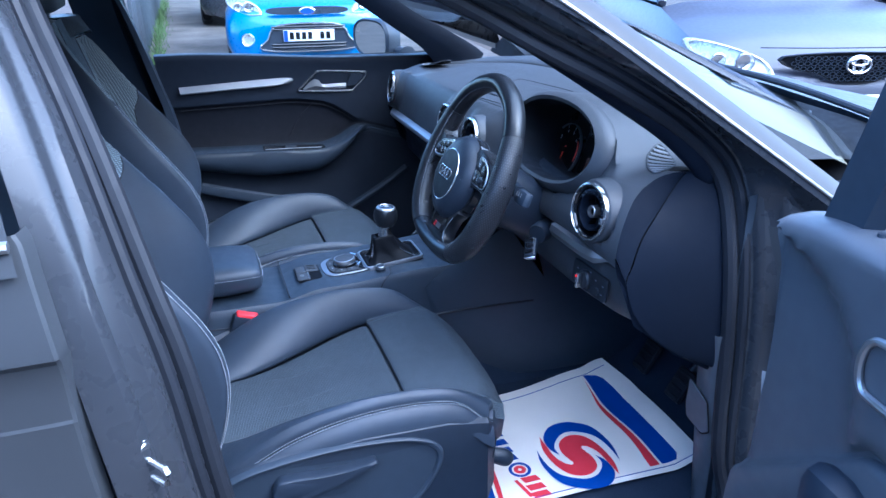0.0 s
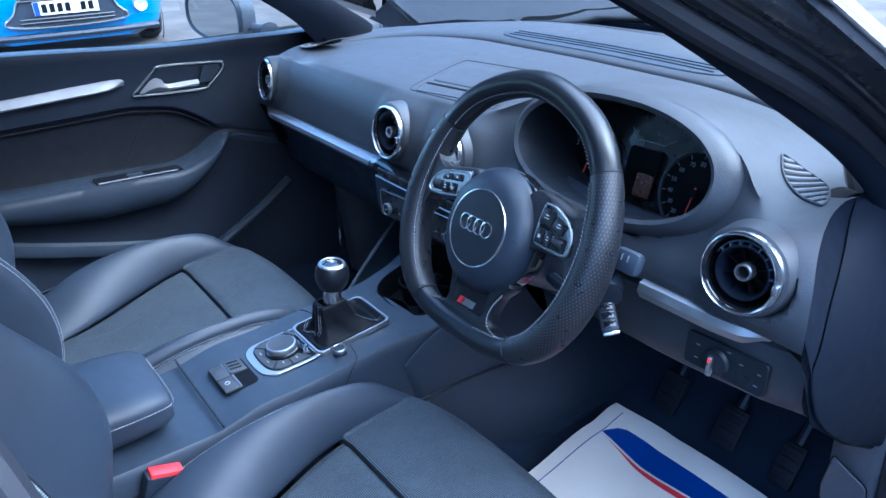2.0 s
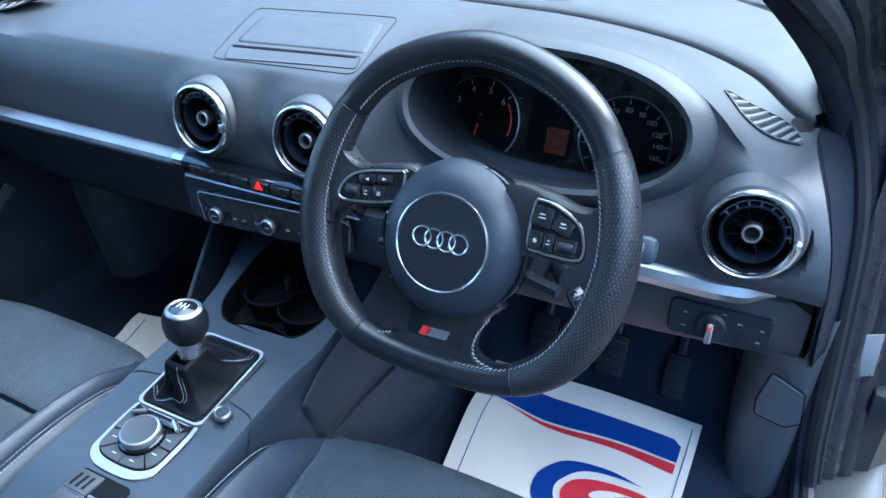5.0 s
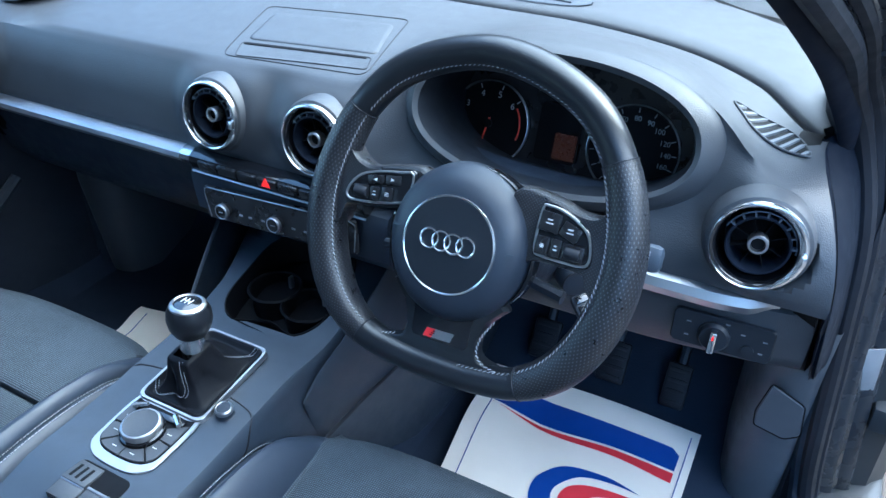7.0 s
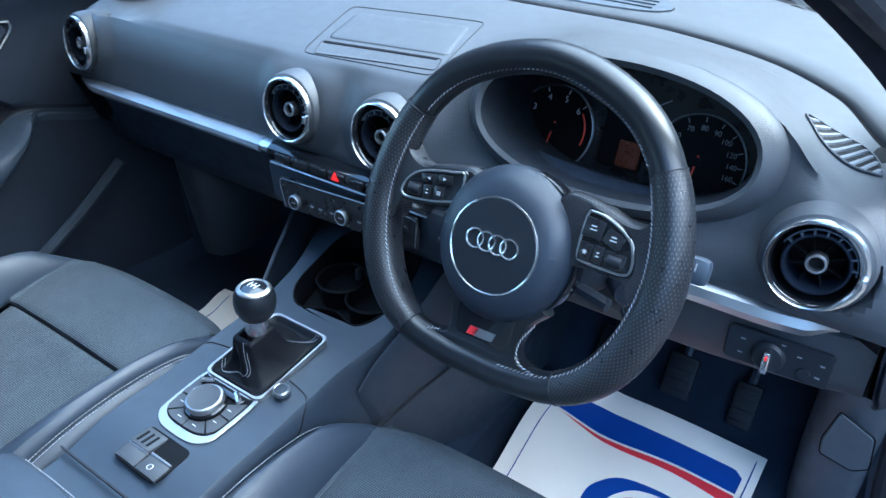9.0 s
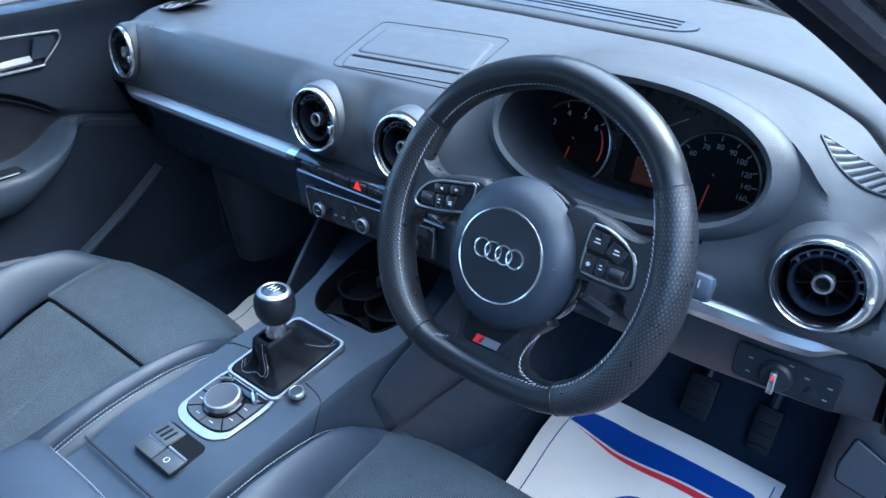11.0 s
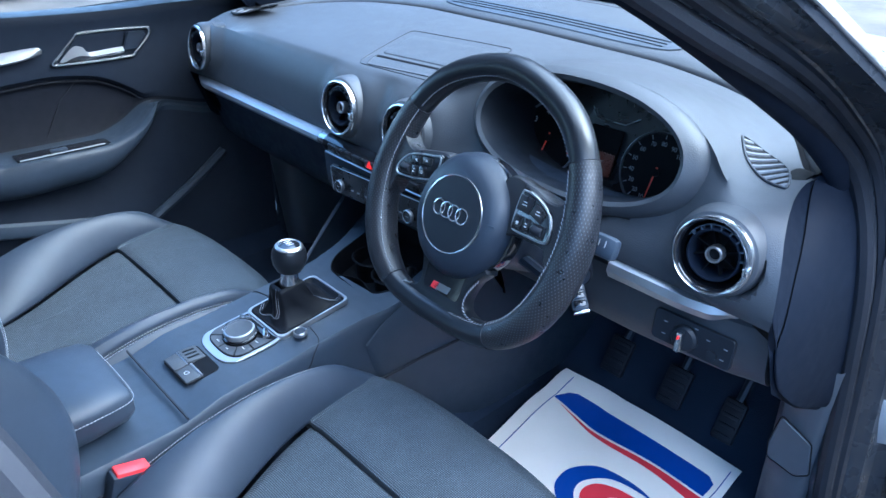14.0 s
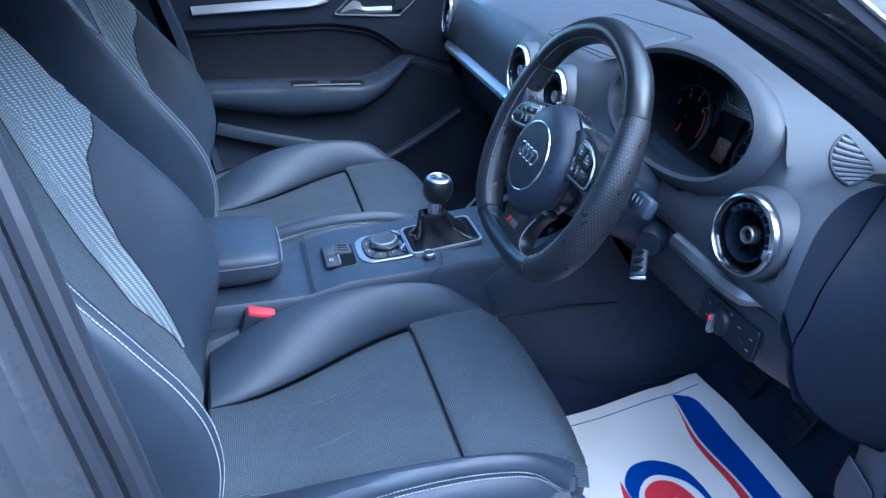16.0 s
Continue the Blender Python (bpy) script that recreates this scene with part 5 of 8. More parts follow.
def dial(cx, cy, R, marks, angles, needle):
    m = CM @ Matrix.Translation((cx, cy, 0.004))
    bm = B()
    turn(bm, [(R, -0.002), (R, 0.004), (R - 0.0012, 0.0045), (R - 0.0018, 0.0)], m, 48)
    d = part("dial", bm, M_SATIN, binn, "round dial with a thin silver ring")
    bm = B()
    turn(bm, [(0.0, 0.0), (R - 0.003, 0.0)], m, 40)
    part("dial_plate", bm, M_DIAL, d)
    bm = B()
    n = len(marks)
    for i, s in enumerate(marks):
        a = radians(angles[i])
        letters(bm, s, 0.0120 if n < 10 else 0.0092, m @ Matrix.Translation((math.cos(a) * R * 0.70, math.sin(a) * R * 0.70, 0.0012)))
        p = Matrix.Translation((math.cos(a) * R * 0.88, math.sin(a) * R * 0.88, 0.001))
        box(bm, m @ p.translation, (0.006, 0.0012, 0.0006), 0.0, m.to_3x3().to_4x4() @ pose(0, 0, 0, 0, 0, math.degrees(a)))
    # rev numerals get the paler marking to make up for the hood's shade
    part("numerals", bm, M_MARK if n < 10 else M_DIMMARK, d, "pale dial numerals")
    bm = B()
    a = radians(needle)
    tube(bm, [m @ Vector((-math.cos(a) * 0.008, -math.sin(a) * 0.008, 0.005)), m @ Vector((math.cos(a) * R * 0.8, math.sin(a) * R * 0.8, 0.005))], [0.0015, 0.0007], 6)
    part("needle", bm, M_NEEDLE, d, "red needle")
    bm = B()
    turn(bm, [(0.006, 0.002), (0.006, 0.007), (0.0, 0.008)], m, 20)
    part("needle_cap", bm, M_DIAL, d)
    return m, d


m, d = dial(-0.100, -0.019, 0.0580, ["0", "1", "2", "3", "4", "5", "6"], [256, 222, 186, 149, 112, 76, 42], 259)
bm = B()
tube(bm, [m @ Vector((math.cos(radians(a)) * 0.045, math.sin(radians(a)) * 0.045, 0.001)) for a in range(-20, 40, 5)], 0.0012, 6)
part("red_sector", bm, M_NEEDLE, d)
dial(0.099, -0.017, 0.0590, ["10", "20", "30", "40", "50", "60", "70", "80", "90", "100", "120", "140", "160"], [252, 232, 210, 188, 165, 141, 116, 92, 68, 47, 24, 4, -16], 264)
bm = B()
plate(bm, rrect(0.058, 0.075, 0.006), 0.003, CM @ Matrix.Translation((0.0, -0.014, 0.003)))
part("centre_display", bm, M_DIAL, binn)
bm = B()
plate(bm, rrect(0.030, 0.034, 0.002), 0.001, CM @ Matrix.Translation((0.012, -0.030, 0.0065)))
part("lit_display", bm, M_AMBER, binn, "dim amber display")
bm = B()
tube(bm, [CM @ Vector(p) for p in ((-0.035, 0.048, 0.006), (-0.022, 0.034, 0.006), (0.028, 0.034, 0.006), (0.05, 0.048, 0.006))], 0.001, 6)
part("display_frame", bm, M_SATIN, binn)
bm = B()
shell(bm, [spline([(0.25, 0.20, 0.893), (0.32, 0.19, 0.885), (0.40, 0.187, 0.882), (0.48, 0.19, 0.885), (0.53, 0.20, 0.893)], 4), spline([(0.26, 0.245, 0.885), (0.33, 0.245, 0.876), (0.40, 0.245, 0.874), (0.48, 0.245, 0.876), (0.52, 0.245, 0.885)], 4)])
part("lower_ledge", bm, M_PLASTIC, binn)

# ---- steering column ----
col = root("steering_column", (0.368, 0.12, 0.85), "black steering column cowl with stalks and key", "steering column")
WM = frame_of((0.365, 0.028, 0.896), (1, 0, 0), (0, -0.917, 0.399))
bm = B()
rows = []
for h, w, up, dn in ((-0.022, 0.060, 0.050, 0.055), (-0.035, 0.072, 0.056, 0.068), (-0.08, 0.074, 0.050, 0.075), (-0.14, 0.070, 0.040, 0.080), (-0.20, 0.066, 0.03, 0.085)):
    rows.append([WM @ Vector((w * math.copysign(abs(math.cos(a)) ** 0.7, math.cos(a)), (up if math.sin(a) > 0 else dn) * math.copysign(abs(math.sin(a)) ** 0.7, math.sin(a)), h)) for a in [2 * math.pi * i / 28 for i in range(28)]])
shell(bm, rows, loop_v=True, caps=True)
part("cowl", bm, M_PLASTIC, col)
for s in (1, -1):
    bm = B()
    tube(bm, [WM @ Vector((s * x, y, z)) for x, y, z in ((0.06, 0.022, -0.055), (0.11, 0.022, -0.052), (0.155, 0.018, -0.048))], [0.009, 0.010, 0.012], 10, flat=1.2)
    st = part("stalk", bm, M_PLASTIC, col, "black column stalk")
    bm = B()
    box(bm, WM @ Vector((s * 0.178, 0.016, -0.046)), (0.038, 0.028, 0.018), 0.007, WM.to_3x3().to_4x4())
    part("stalk_end", bm, M_TRIM, st)
    for i in range(3):
        bm = B()
        box(bm, WM @ Vector((s * (0.166 + 0.009 * i), 0.020, -0.0355)), (0.0015, 0.008, 0.0006), 0.0, WM.to_3x3().to_4x4())
        part("stalk_mark", bm, M_DIMMARK, st)
bm = B()
tube(bm, [WM @ Vector((-0.06, -0.045, -0.06)), WM @ Vector((-0.12, -0.05, -0.06))], 0.006, 8)
tube(bm, [WM @ Vector((0.06, -0.045, -0.06)), WM @ Vector((0.105, -0.052, -0.055))], 0.008, 8)
part("cruise_lever", bm, M_PLASTIC, col)
# ignition lock and key
bm = B()
km = frame_of((0.458, 0.148, 0.786), (0, 0, 1), (0.62, -0.75, -0.05))
turn(bm, [(0.021, -0.05), (0.020, -0.004), (0.017, 0.002), (0.010, 0.003), (0.0, 0.001)], km, 28)
part("ignition_lock", bm, M_PLASTIC, col)
bm = B()
turn(bm, [(0.0185, 0.0012), (0.0178, 0.0030), (0.0166, 0.0022)], km, 28)
part("lock_ring", bm, M_RUBBER, col)
key = root("car_key", (0.472, 0.128, 0.775), "black folding key with silver end in the ignition", "key")
kq = frame_of((0.472, 0.128, 0.775), (0.55, -0.30, -0.60), (0.5, -0.6, 0.6))
bm = B()
box(bm, kq @ Vector((0.010, 0, 0)), (0.040, 0.024, 0.011), 0.005, kq.to_3x3().to_4x4())
part("fob", bm, M_PLASTIC, key)
for i in range(3):
    bm = B()
    box(bm, kq @ Vector((-0.004 + 0.012 * i, 0, 0.0062)), (0.0095, 0.016, 0.002), 0.0012, kq.to_3x3().to_4x4())
    part("fob_button", bm, M_GLOSS, key)
bm = B()
box(bm, kq @ Vector((0.0315, 0, 0)), (0.004, 0.023, 0.011), 0.002, kq.to_3x3().to_4x4())
part("fob_end", bm, M_CHROME, key)

# ---- steering wheel ----
wheel = root("steering_wheel", (0.370, 0.028, 0.893), "flat-bottomed black leather three-spoke steering wheel", "steering wheel")
half = [(0.141, 0.094), (0.166, 0.018), (0.160, -0.050), (0.133, -0.103), (0.093, -0.133)]
ctrl = half + [(0.045, -0.1425), (0.0, -0.144), (-0.045, -0.1425)] + [(-x, y) for x, y in reversed(half)] + [(-0.089, 0.145), (0.0, 0.169), (0.089, 0.145)]
NS = 8
ring = spline([(x * 1.014, y * 1.065 + 0.003, 0) for x, y in ctrl], NS, True)
ring.append(ring[0])
def rim_piece(i0, i1, name, mat, label, r):
    pts = (ring + ring[1:])[i0 * NS:i1 * NS + 1]
    bm = B()
    seg = 16
    rows = []
    k = len(pts)
    for i, p in enumerate(pts):
        a, b = pts[max(i - 1, 0)], pts[min(i + 1, k - 1)]
        d = (b - a).normalized()
        n = Vector((d.y, -d.x, 0))
        rr = r[0] + (r[1] - r[0]) * math.sin(math.pi * i / (k - 1)) ** 0.8
        rows.append([WM @ (p + n * math.cos(2 * math.pi * j / seg) * rr + Vector((0, 0, math.sin(2 * math.pi * j / seg) * rr * 1.12))) for j in range(seg)])
    uv = bm.loops.layers.uv.new("leather")
    vs = [[bm.verts.new(q) for q in row] for row in rows]
    for i in range(k - 1):
        for j in range(seg):
            f = bm.faces.new([vs[i][j], vs[i + 1][j], vs[i + 1][(j + 1) % seg], vs[i][(j + 1) % seg]])
            for lo, (a, b) in zip(f.loops, ((i, j), (i + 1, j), (i + 1, j + 1), (i, j + 1))):
                lo[uv].uv = (a * 0.0046, b / seg * 0.116)
    for row in (vs[0], vs[-1]):
        bm.faces.new(row)
    return part(name, bm, mat, wheel, label)
rim_piece(0, 4, "grip", M_GRIP, "perforated leather grip", (0.0178, 0.0225))
rim_piece(4, 8, "lower_rim", M_WHEEL, "smooth leather lower rim", (0.0172, 0.0162))
rim_piece(8, 12, "grip", M_GRIP, "perforated leather grip", (0.0178, 0.0225))
rim_piece(12, 16, "upper_rim", M_WHEEL, "smooth leather upper rim", (0.0172, 0.0180))
for i in (0, 4, 8, 12):
    bm = B()
    p = ring[i * NS]
    d = (ring[i * NS + 1] - ring[(i * NS - 1) % (16 * NS)]).normalized()
    n = Vector((d.y, -d.x, 0))
    tube(bm, [WM @ (p + n * math.cos(2 * math.pi * j / 20) * 0.0180 + Vector((0, 0, math.sin(2 * math.pi * j / 20) * 0.0201))) for j in range(20)], 0.0007, 5, closed=True)
    part("rim_seam", bm, M_RUBBER, wheel)
inner = []
for i, p in enumerate(ring[:-1]):
    d = (ring[(i + 1) % (16 * NS)] - ring[i - 1]).normalized()
    n = Vector((d.y, -d.x, 0))
    k = (i / NS) % 16
    fat = 0.0178 + 0.0047 * math.sin(math.pi * (k % 4) / 4) ** 0.8 if k < 4 or 8 <= k < 12 else 0.0172
    inner.append(WM @ (p + n * fat * 0.78 + Vector((0, 0, fat * 1.12 * 0.64))))
for i0, i1 in ((1, 33), (33, 44), (65, 97), (97, len(inner))):
    bm = B()
    stitches(bm, inner[i0:i1], 0.0050, 0.0040, 0.0007, 0.0004, (0, -0.9, 0.4), 28)
    part("stitching", bm, M_THREAD, wheel, "pale grey stitching")
for s in (1, -1):
    bm = B()
    stitches(bm, [WM @ Vector((s * p.x, p.y, 0.0105)) for p in spline([(0.058, -0.082, 0), (0.048, -0.100, 0), (0.0455, -0.116, 0), (0.052, -0.127, 0), (0.070, -0.1318, 0)][0 if s > 0 else 3:], 5)], 0.0048, 0.0040, 0.0009, 0.0006, (0, -0.9, 0.4), 28)
    part("stitching", bm, M_THREAD, wheel, "pale grey stitching")
# airbag hub
bm = B()
hm = WM @ Matrix.Translation((0, -0.012, 0))
turn(bm, [(0.0, 0.0355), (0.03, 0.0352), (0.048, 0.034), (0.060, 0.0305), (0.070, 0.0235), (0.0765, 0.012), (0.0785, -0.002), (0.076, -0.02), (0.06, -0.03)], hm @ Matrix.Diagonal((1.0, 1.08, 1, 1)), 56)
hub = part("airbag_cover", bm, M_PLASTIC, wheel, "domed black airbag cover")
bm = B()
turn(bm, [(0.0520, 0.0325), (0.0512, 0.0346), (0.0500, 0.0350), (0.0490, 0.0343), (0.0485, 0.033)], hm, 64)
part("chrome_ring", bm, M_CHROME, hub)
bm = B()
turn(bm, [(0.0, 0.0361), (0.03, 0.0358), (0.0488, 0.0345)], hm, 48)
part("hub_disc", bm, M_HUB, hub, "flat black centre disc")
for i in range(4):
    bm = B()
    c = hm @ Matrix.Translation((-0.0204 + 0.0136 * i, 0.003, 0.0358))
    turn(bm, [(0.0110, -0.0005), (0.0110, 0.0014), (0.0098, 0.0018), (0.0088, 0.0012), (0.0088, -0.0005)], c, 32)
    part("badge_ring", bm, M_CHROME, hub, "plain chrome ring")
for s in (1, -1):
    bm = B()
    box(bm, hm @ Vector((s * 0.064, 0.006, 0.0285)), (0.009, 0.0022, 0.0008), 0.0, hm.to_3x3().to_4x4() @ pose(0, 0, 0, 0, 20 * s, 0))
    part("moulded_mark", bm, M_TRIM, hub)
# gloss crescents beside the cover
for s in (1, -1):
    bm = B()
    arc = [radians(-52 + (148 if s > 0 else 66) * i / 40) for i in range(41)]
    fat = [smoothstep(0.0, 0.25, i / 40) * smoothstep(1.0, 0.55 if s > 0 else 0.9, i / 40) for i in range(41)]
    shell(bm, [[hm @ Vector((s * math.cos(a) * (0.0768 + (r - 0.0768) * w), math.sin(a) * (0.0768 + (r - 0.0768) * w) * 1.08, h)) for a, w in zip(arc, fat)] for r, h in ((0.0770, -0.006), (0.0790, 0.0035), (0.0805, 0.0050), (0.0830, 0.0040), (0.0838, 0.000), (0.0835, -0.014))])
    part("gloss_crescent", bm, M_GLOSS, wheel, "gloss black crescent beside the airbag cover")
# side spokes with switch panels
PANEL = {1: [(0.0830, 0.0480), (0.0885, 0.0512), (0.1026, 0.0495), (0.1200, 0.0420), (0.1325, 0.0325), (0.1385, 0.0180), (0.1395, 0.0045), (0.1340, -0.0010), (0.1150, -0.0020), (0.0900, -0.0012), (0.0830, 0.0020), (0.0815, 0.0200)],
         -1: [(0.0600, 0.0475), (0.0750, 0.0466), (0.0920, 0.0440), (0.1100, 0.0398), (0.1245, 0.0335), (0.1350, 0.0220), (0.1393, 0.0105), (0.1360, 0.0048), (0.1270, 0.0035), (0.1000, 0.0067), (0.0700, 0.0135), (0.0620, 0.0200)]}
SPOKE = {1: [(0.050, 0.056), (0.090, 0.059), (0.120, 0.051), (0.142, 0.052), (0.158, 0.068), (0.168, 0.030), (0.164, -0.030), (0.146, -0.030), (0.138, -0.012), (0.112, -0.009), (0.080, -0.010), (0.055, -0.020)],
         -1: [(0.050, 0.054), (0.090, 0.0515), (0.118, 0.0455), (0.138, 0.052), (0.158, 0.068), (0.168, 0.030), (0.164, -0.030), (0.150, -0.028), (0.144, -0.006), (0.128, -0.002), (0.100, 0.001), (0.070, 0.007), (0.055, 0.006)]}
SWITCHES = {1: ((0.0935, 0.0345, 0.0205, 0.0195, -4), (0.1155, 0.0295, 0.0195, 0.0150, -20), (0.0905, 0.0105, 0.0135, 0.0185, 0), (0.1040, 0.0105, 0.0105, 0.0185, 0), (0.1215, 0.0100, 0.0215, 0.0165, 0)),
        -1: ((0.0835, 0.0355, 0.0180, 0.0095, -8), (0.1045, 0.0320, 0.0200, 0.0090, -10), (0.0880, 0.0190, 0.0130, 0.0150, -6), (0.1035, 0.0165, 0.0105, 0.0150, -6), (0.1205, 0.0160, 0.0175, 0.0140, -6))}
for s in (1, -1):
    bm = B()
    poly = SPOKE[s]
    rows = []
    for h, k in ((-0.020, 0.93), (-0.008, 1.0), (0.004, 0.985), (0.0095, 0.93), (0.0115, 0.85)):
        rows.append([WM @ Vector((s * (0.112 + (x - 0.112) * (k if x > 0.07 else 1)), 0.018 + (y - 0.018) * k, h)) for x, y in smooth_poly(poly, 4)])
    shell(bm, rows, loop_v=True, caps=True)
    uv = bm.loops.layers.uv.new("leather")
    for f in bm.faces:
        for lo in f.loops:
            q = WM.inverted() @ lo.vert.co
            lo[uv].uv = (q.x, q.y)
    part("side_spoke", bm, M_GRIP, wheel)
    pm = WM @ Matrix.Translation((0, 0, 0.0115))
    pl = smooth_poly([(s * x, y) for x, y in PANEL[s]], 3)
    c = (s * 0.108, 0.0235)
    bm = B()
    plate(bm, [(c[0] + (x - c[0]) * 1.04, c[1] + (y - c[1]) * 1.05) for x, y in pl], 0.0035, pm, 0.0012)
    pn = part("switch_panel", bm, M_GLOSS, wheel)
    bm = B()
    tube(bm, [pm @ Vector((c[0] + (x - c[0]) * 0.97, c[1] + (y - c[1]) * 0.95, 0.0036)) for x, y in pl], 0.0014, 6, closed=True, up=WM.to_3x3() @ Vector((0, 0, 1)))
    part("panel_surround", bm, M_SATIN, pn, "silver surround")
    keys = SWITCHES[s]
    for i, (bx, by, bw, bh, rz) in enumerate(keys):
        bm = B()
        box(bm, pm @ Vector((bx * s, by, 0.0042)), (bw, bh, 0.0030), 0.0010, pm.to_3x3().to_4x4() @ pose(0, 0, 0, 0, 0, rz * s))
        bt = part("button", bm, M_BUTTON, pn)
        if i == 4:
            continue
        bm = B()
        face = pm @ Matrix.Translation((bx * s, by, 0.0058))
        if i < 2 and s < 0:
            e = 1 if i == 0 else -1
            plate(bm, [(-0.0022 * e, -0.0018), (0.0022 * e, 0.0), (-0.0022 * e, 0.0018)], 0.0003, face)
        elif i == 2 and s > 0:
            for a in (0, 60, 120):
                box(bm, face.translation, (0.0050, 0.0008, 0.0004), 0.0, pm.to_3x3().to_4x4() @ pose(0, 0, 0, 0, 0, a))
        elif i == 2:
            for d in (-0.0016, 0.0, 0.0016):
                box(bm, face @ Vector((0, d, 0)), (0.0048, 0.0007, 0.0004), 0.0, pm.to_3x3().to_4x4())
        else:
            box(bm, face @ Vector((0, 0.0026, 0)), (bw * 0.26, 0.0012, 0.0004), 0.0, pm.to_3x3().to_4x4())
            box(bm, face @ Vector((0, -0.0010, 0)), (bw * 0.36, 0.0010, 0.0004), 0.0, pm.to_3x3().to_4x4())
        part("button_mark", bm, M_MARK, bt)
    bm = B()
    turn(bm, [(0.0, -0.0075), (0.0050, -0.0075), (0.0056, -0.006), (0.0056, 0.006), (0.0050, 0.0075), (0.0, 0.0075)], pm @ Matrix.Translation((keys[4][0] * s, keys[4][1], 0.0040)) @ pose(0, 0, 0, 0, 90, 0), 20)
    part("roller", bm, M_RUBBER, pn)
# lower spoke with the badge panel let into it
bm = B()
low = [(0.062, -0.062), (0.052, -0.085), (0.0455, -0.102), (0.0435, -0.115), (0.050, -0.128), (0.072, -0.134), (0.085, -0.140), (0.070, -0.152), (0.0, -0.155)]
low = low + [(-x, y) for x, y in reversed(low[:-1])]
rows = []
for h, k in ((-0.016, 0.94), (-0.006, 1.0), (0.003, 0.985), (0.0075, 0.93), (0.0085, 0.86)):
    rows.append([WM @ Vector((p.x * k, -0.130 + (p.y + 0.130) * (k if p.y < -0.1 else 1), h)) for p in spline([(x, y, 0) for x, y in low], 3, True)])
shell(bm, rows, loop_v=True, caps=True)
part("lower_spoke", bm, M_WHEEL, wheel, "smooth leather lower spoke")
bm = B()
pm = WM @ Matrix.Translation((0, -0.105, 0.0068))
plate(bm, [(-0.0375, 0.04), (0.0375, 0.04), (0.0345, 0.010), (0.0335, -0.012), (0.0300, -0.0165), (-0.0300, -0.0165), (-0.0335, -0.012), (-0.0345, 0.010)], 0.0022, pm, 0.0006)
bp = part("badge_panel", bm, M_GLOSS, wheel, "gloss black badge panel")
bm = B()
plate(bm, [(-0.0185, -0.0140), (0.0135, -0.0130), (0.0170, -0.0030), (-0.0150, -0.0040)], 0.0006, pm @ Matrix.Translation((0.0, 0.0, 0.0021)))
part("silver_badge", bm, M_SATIN, bp, "small silver badge")
bm = B()
plate(bm, [(-0.0185, -0.0140), (-0.0085, -0.0137), (-0.0050, -0.0037), (-0.0150, -0.0040)], 0.0006, pm @ Matrix.Translation((0.0, 0.0, 0.0025)))
part("red_badge", bm, M_RED, bp, "small red badge")
bm = B()
for x0, y0, w in ((-0.0060, -0.0108, 0.004), (-0.0042, -0.0085, 0.004), (-0.0030, -0.0062, 0.003)):
    box(bm, pm @ Vector((x0 - 0.003, y0, 0.0033)), (w, 0.0011, 0.0004), 0.0, pm.to_3x3().to_4x4())
part("badge_bars", bm, M_DIAL, bp)

# ---- front seats ----
def table(pairs, q):
    """A smooth curve through (place, value) pairs."""
    if q <= pairs[0][0]:
        return pairs[0][1]
    for (p0, v0), (p1, v1) in zip(pairs, pairs[1:]):
        if q <= p1:
            t = (q - p0) / (p1 - p0)
            return v0 + (v1 - v0) * (t * 0.5 + 0.5 * t * t * (3 - 2 * t))
    return pairs[-1][1]


RIDGE_Z = ((-0.52, 0.470), (-0.46, 0.505), (-0.41, 0.541), (-0.30, 0.574), (-0.20, 0.584), (-0.11, 0.578), (-0.05, 0.562), (0.0, 0.538), (0.05, 0.505))
RIDGE_Y = ((0.46, -0.515), (0.50, -0.508), (0.55, -0.487), (0.60, -0.468), (0.66, -0.456), (0.72, -0.455), (0.78, -0.478), (0.84, -0.520), (0.90, -0.566), (0.96, -0.610), (1.05, -0.665), (1.16, -0.742))


def insert_half(y):
    return 0.105 + 0.080 * smoothstep(-0.48, -0.13, y)


def cushion_z(x, y):
    """The height of the seat cushion's top, x across from its middle, y forwards."""
    z = 0.474 + 0.050 * smoothstep(-0.45, -0.02, y) - 0.03 * smoothstep(-0.005, 0.05, y)
    w0 = insert_half(y)
    t = (abs(x) - w0) / (0.228 - w0)
    r = sum(table(RIDGE_Z, y + d) for d in (-0.05, -0.033, -0.016, 0, 0.016, 0.033, 0.05)) / 7 - z + 0.002
    if t > 1:
        return z + r - 0.9 * (abs(x) - 0.228) - 14.0 * (abs(x) - 0.228) ** 2
    return z + r * math.sin(math.pi / 2 * max(t, 0.0)) ** 0.9 - 0.006 * math.exp(-(t / 0.25) ** 2)


def back_half(s):
    return 0.112 + 0.04 * s


def edge_x(v):
    return 0.258 - 0.035 * smoothstep(0.5, 0.85, v) - 0.04 * smoothstep(0.12, 0.0, v) - 0.05 * smoothstep(0.85, 1.02, v)


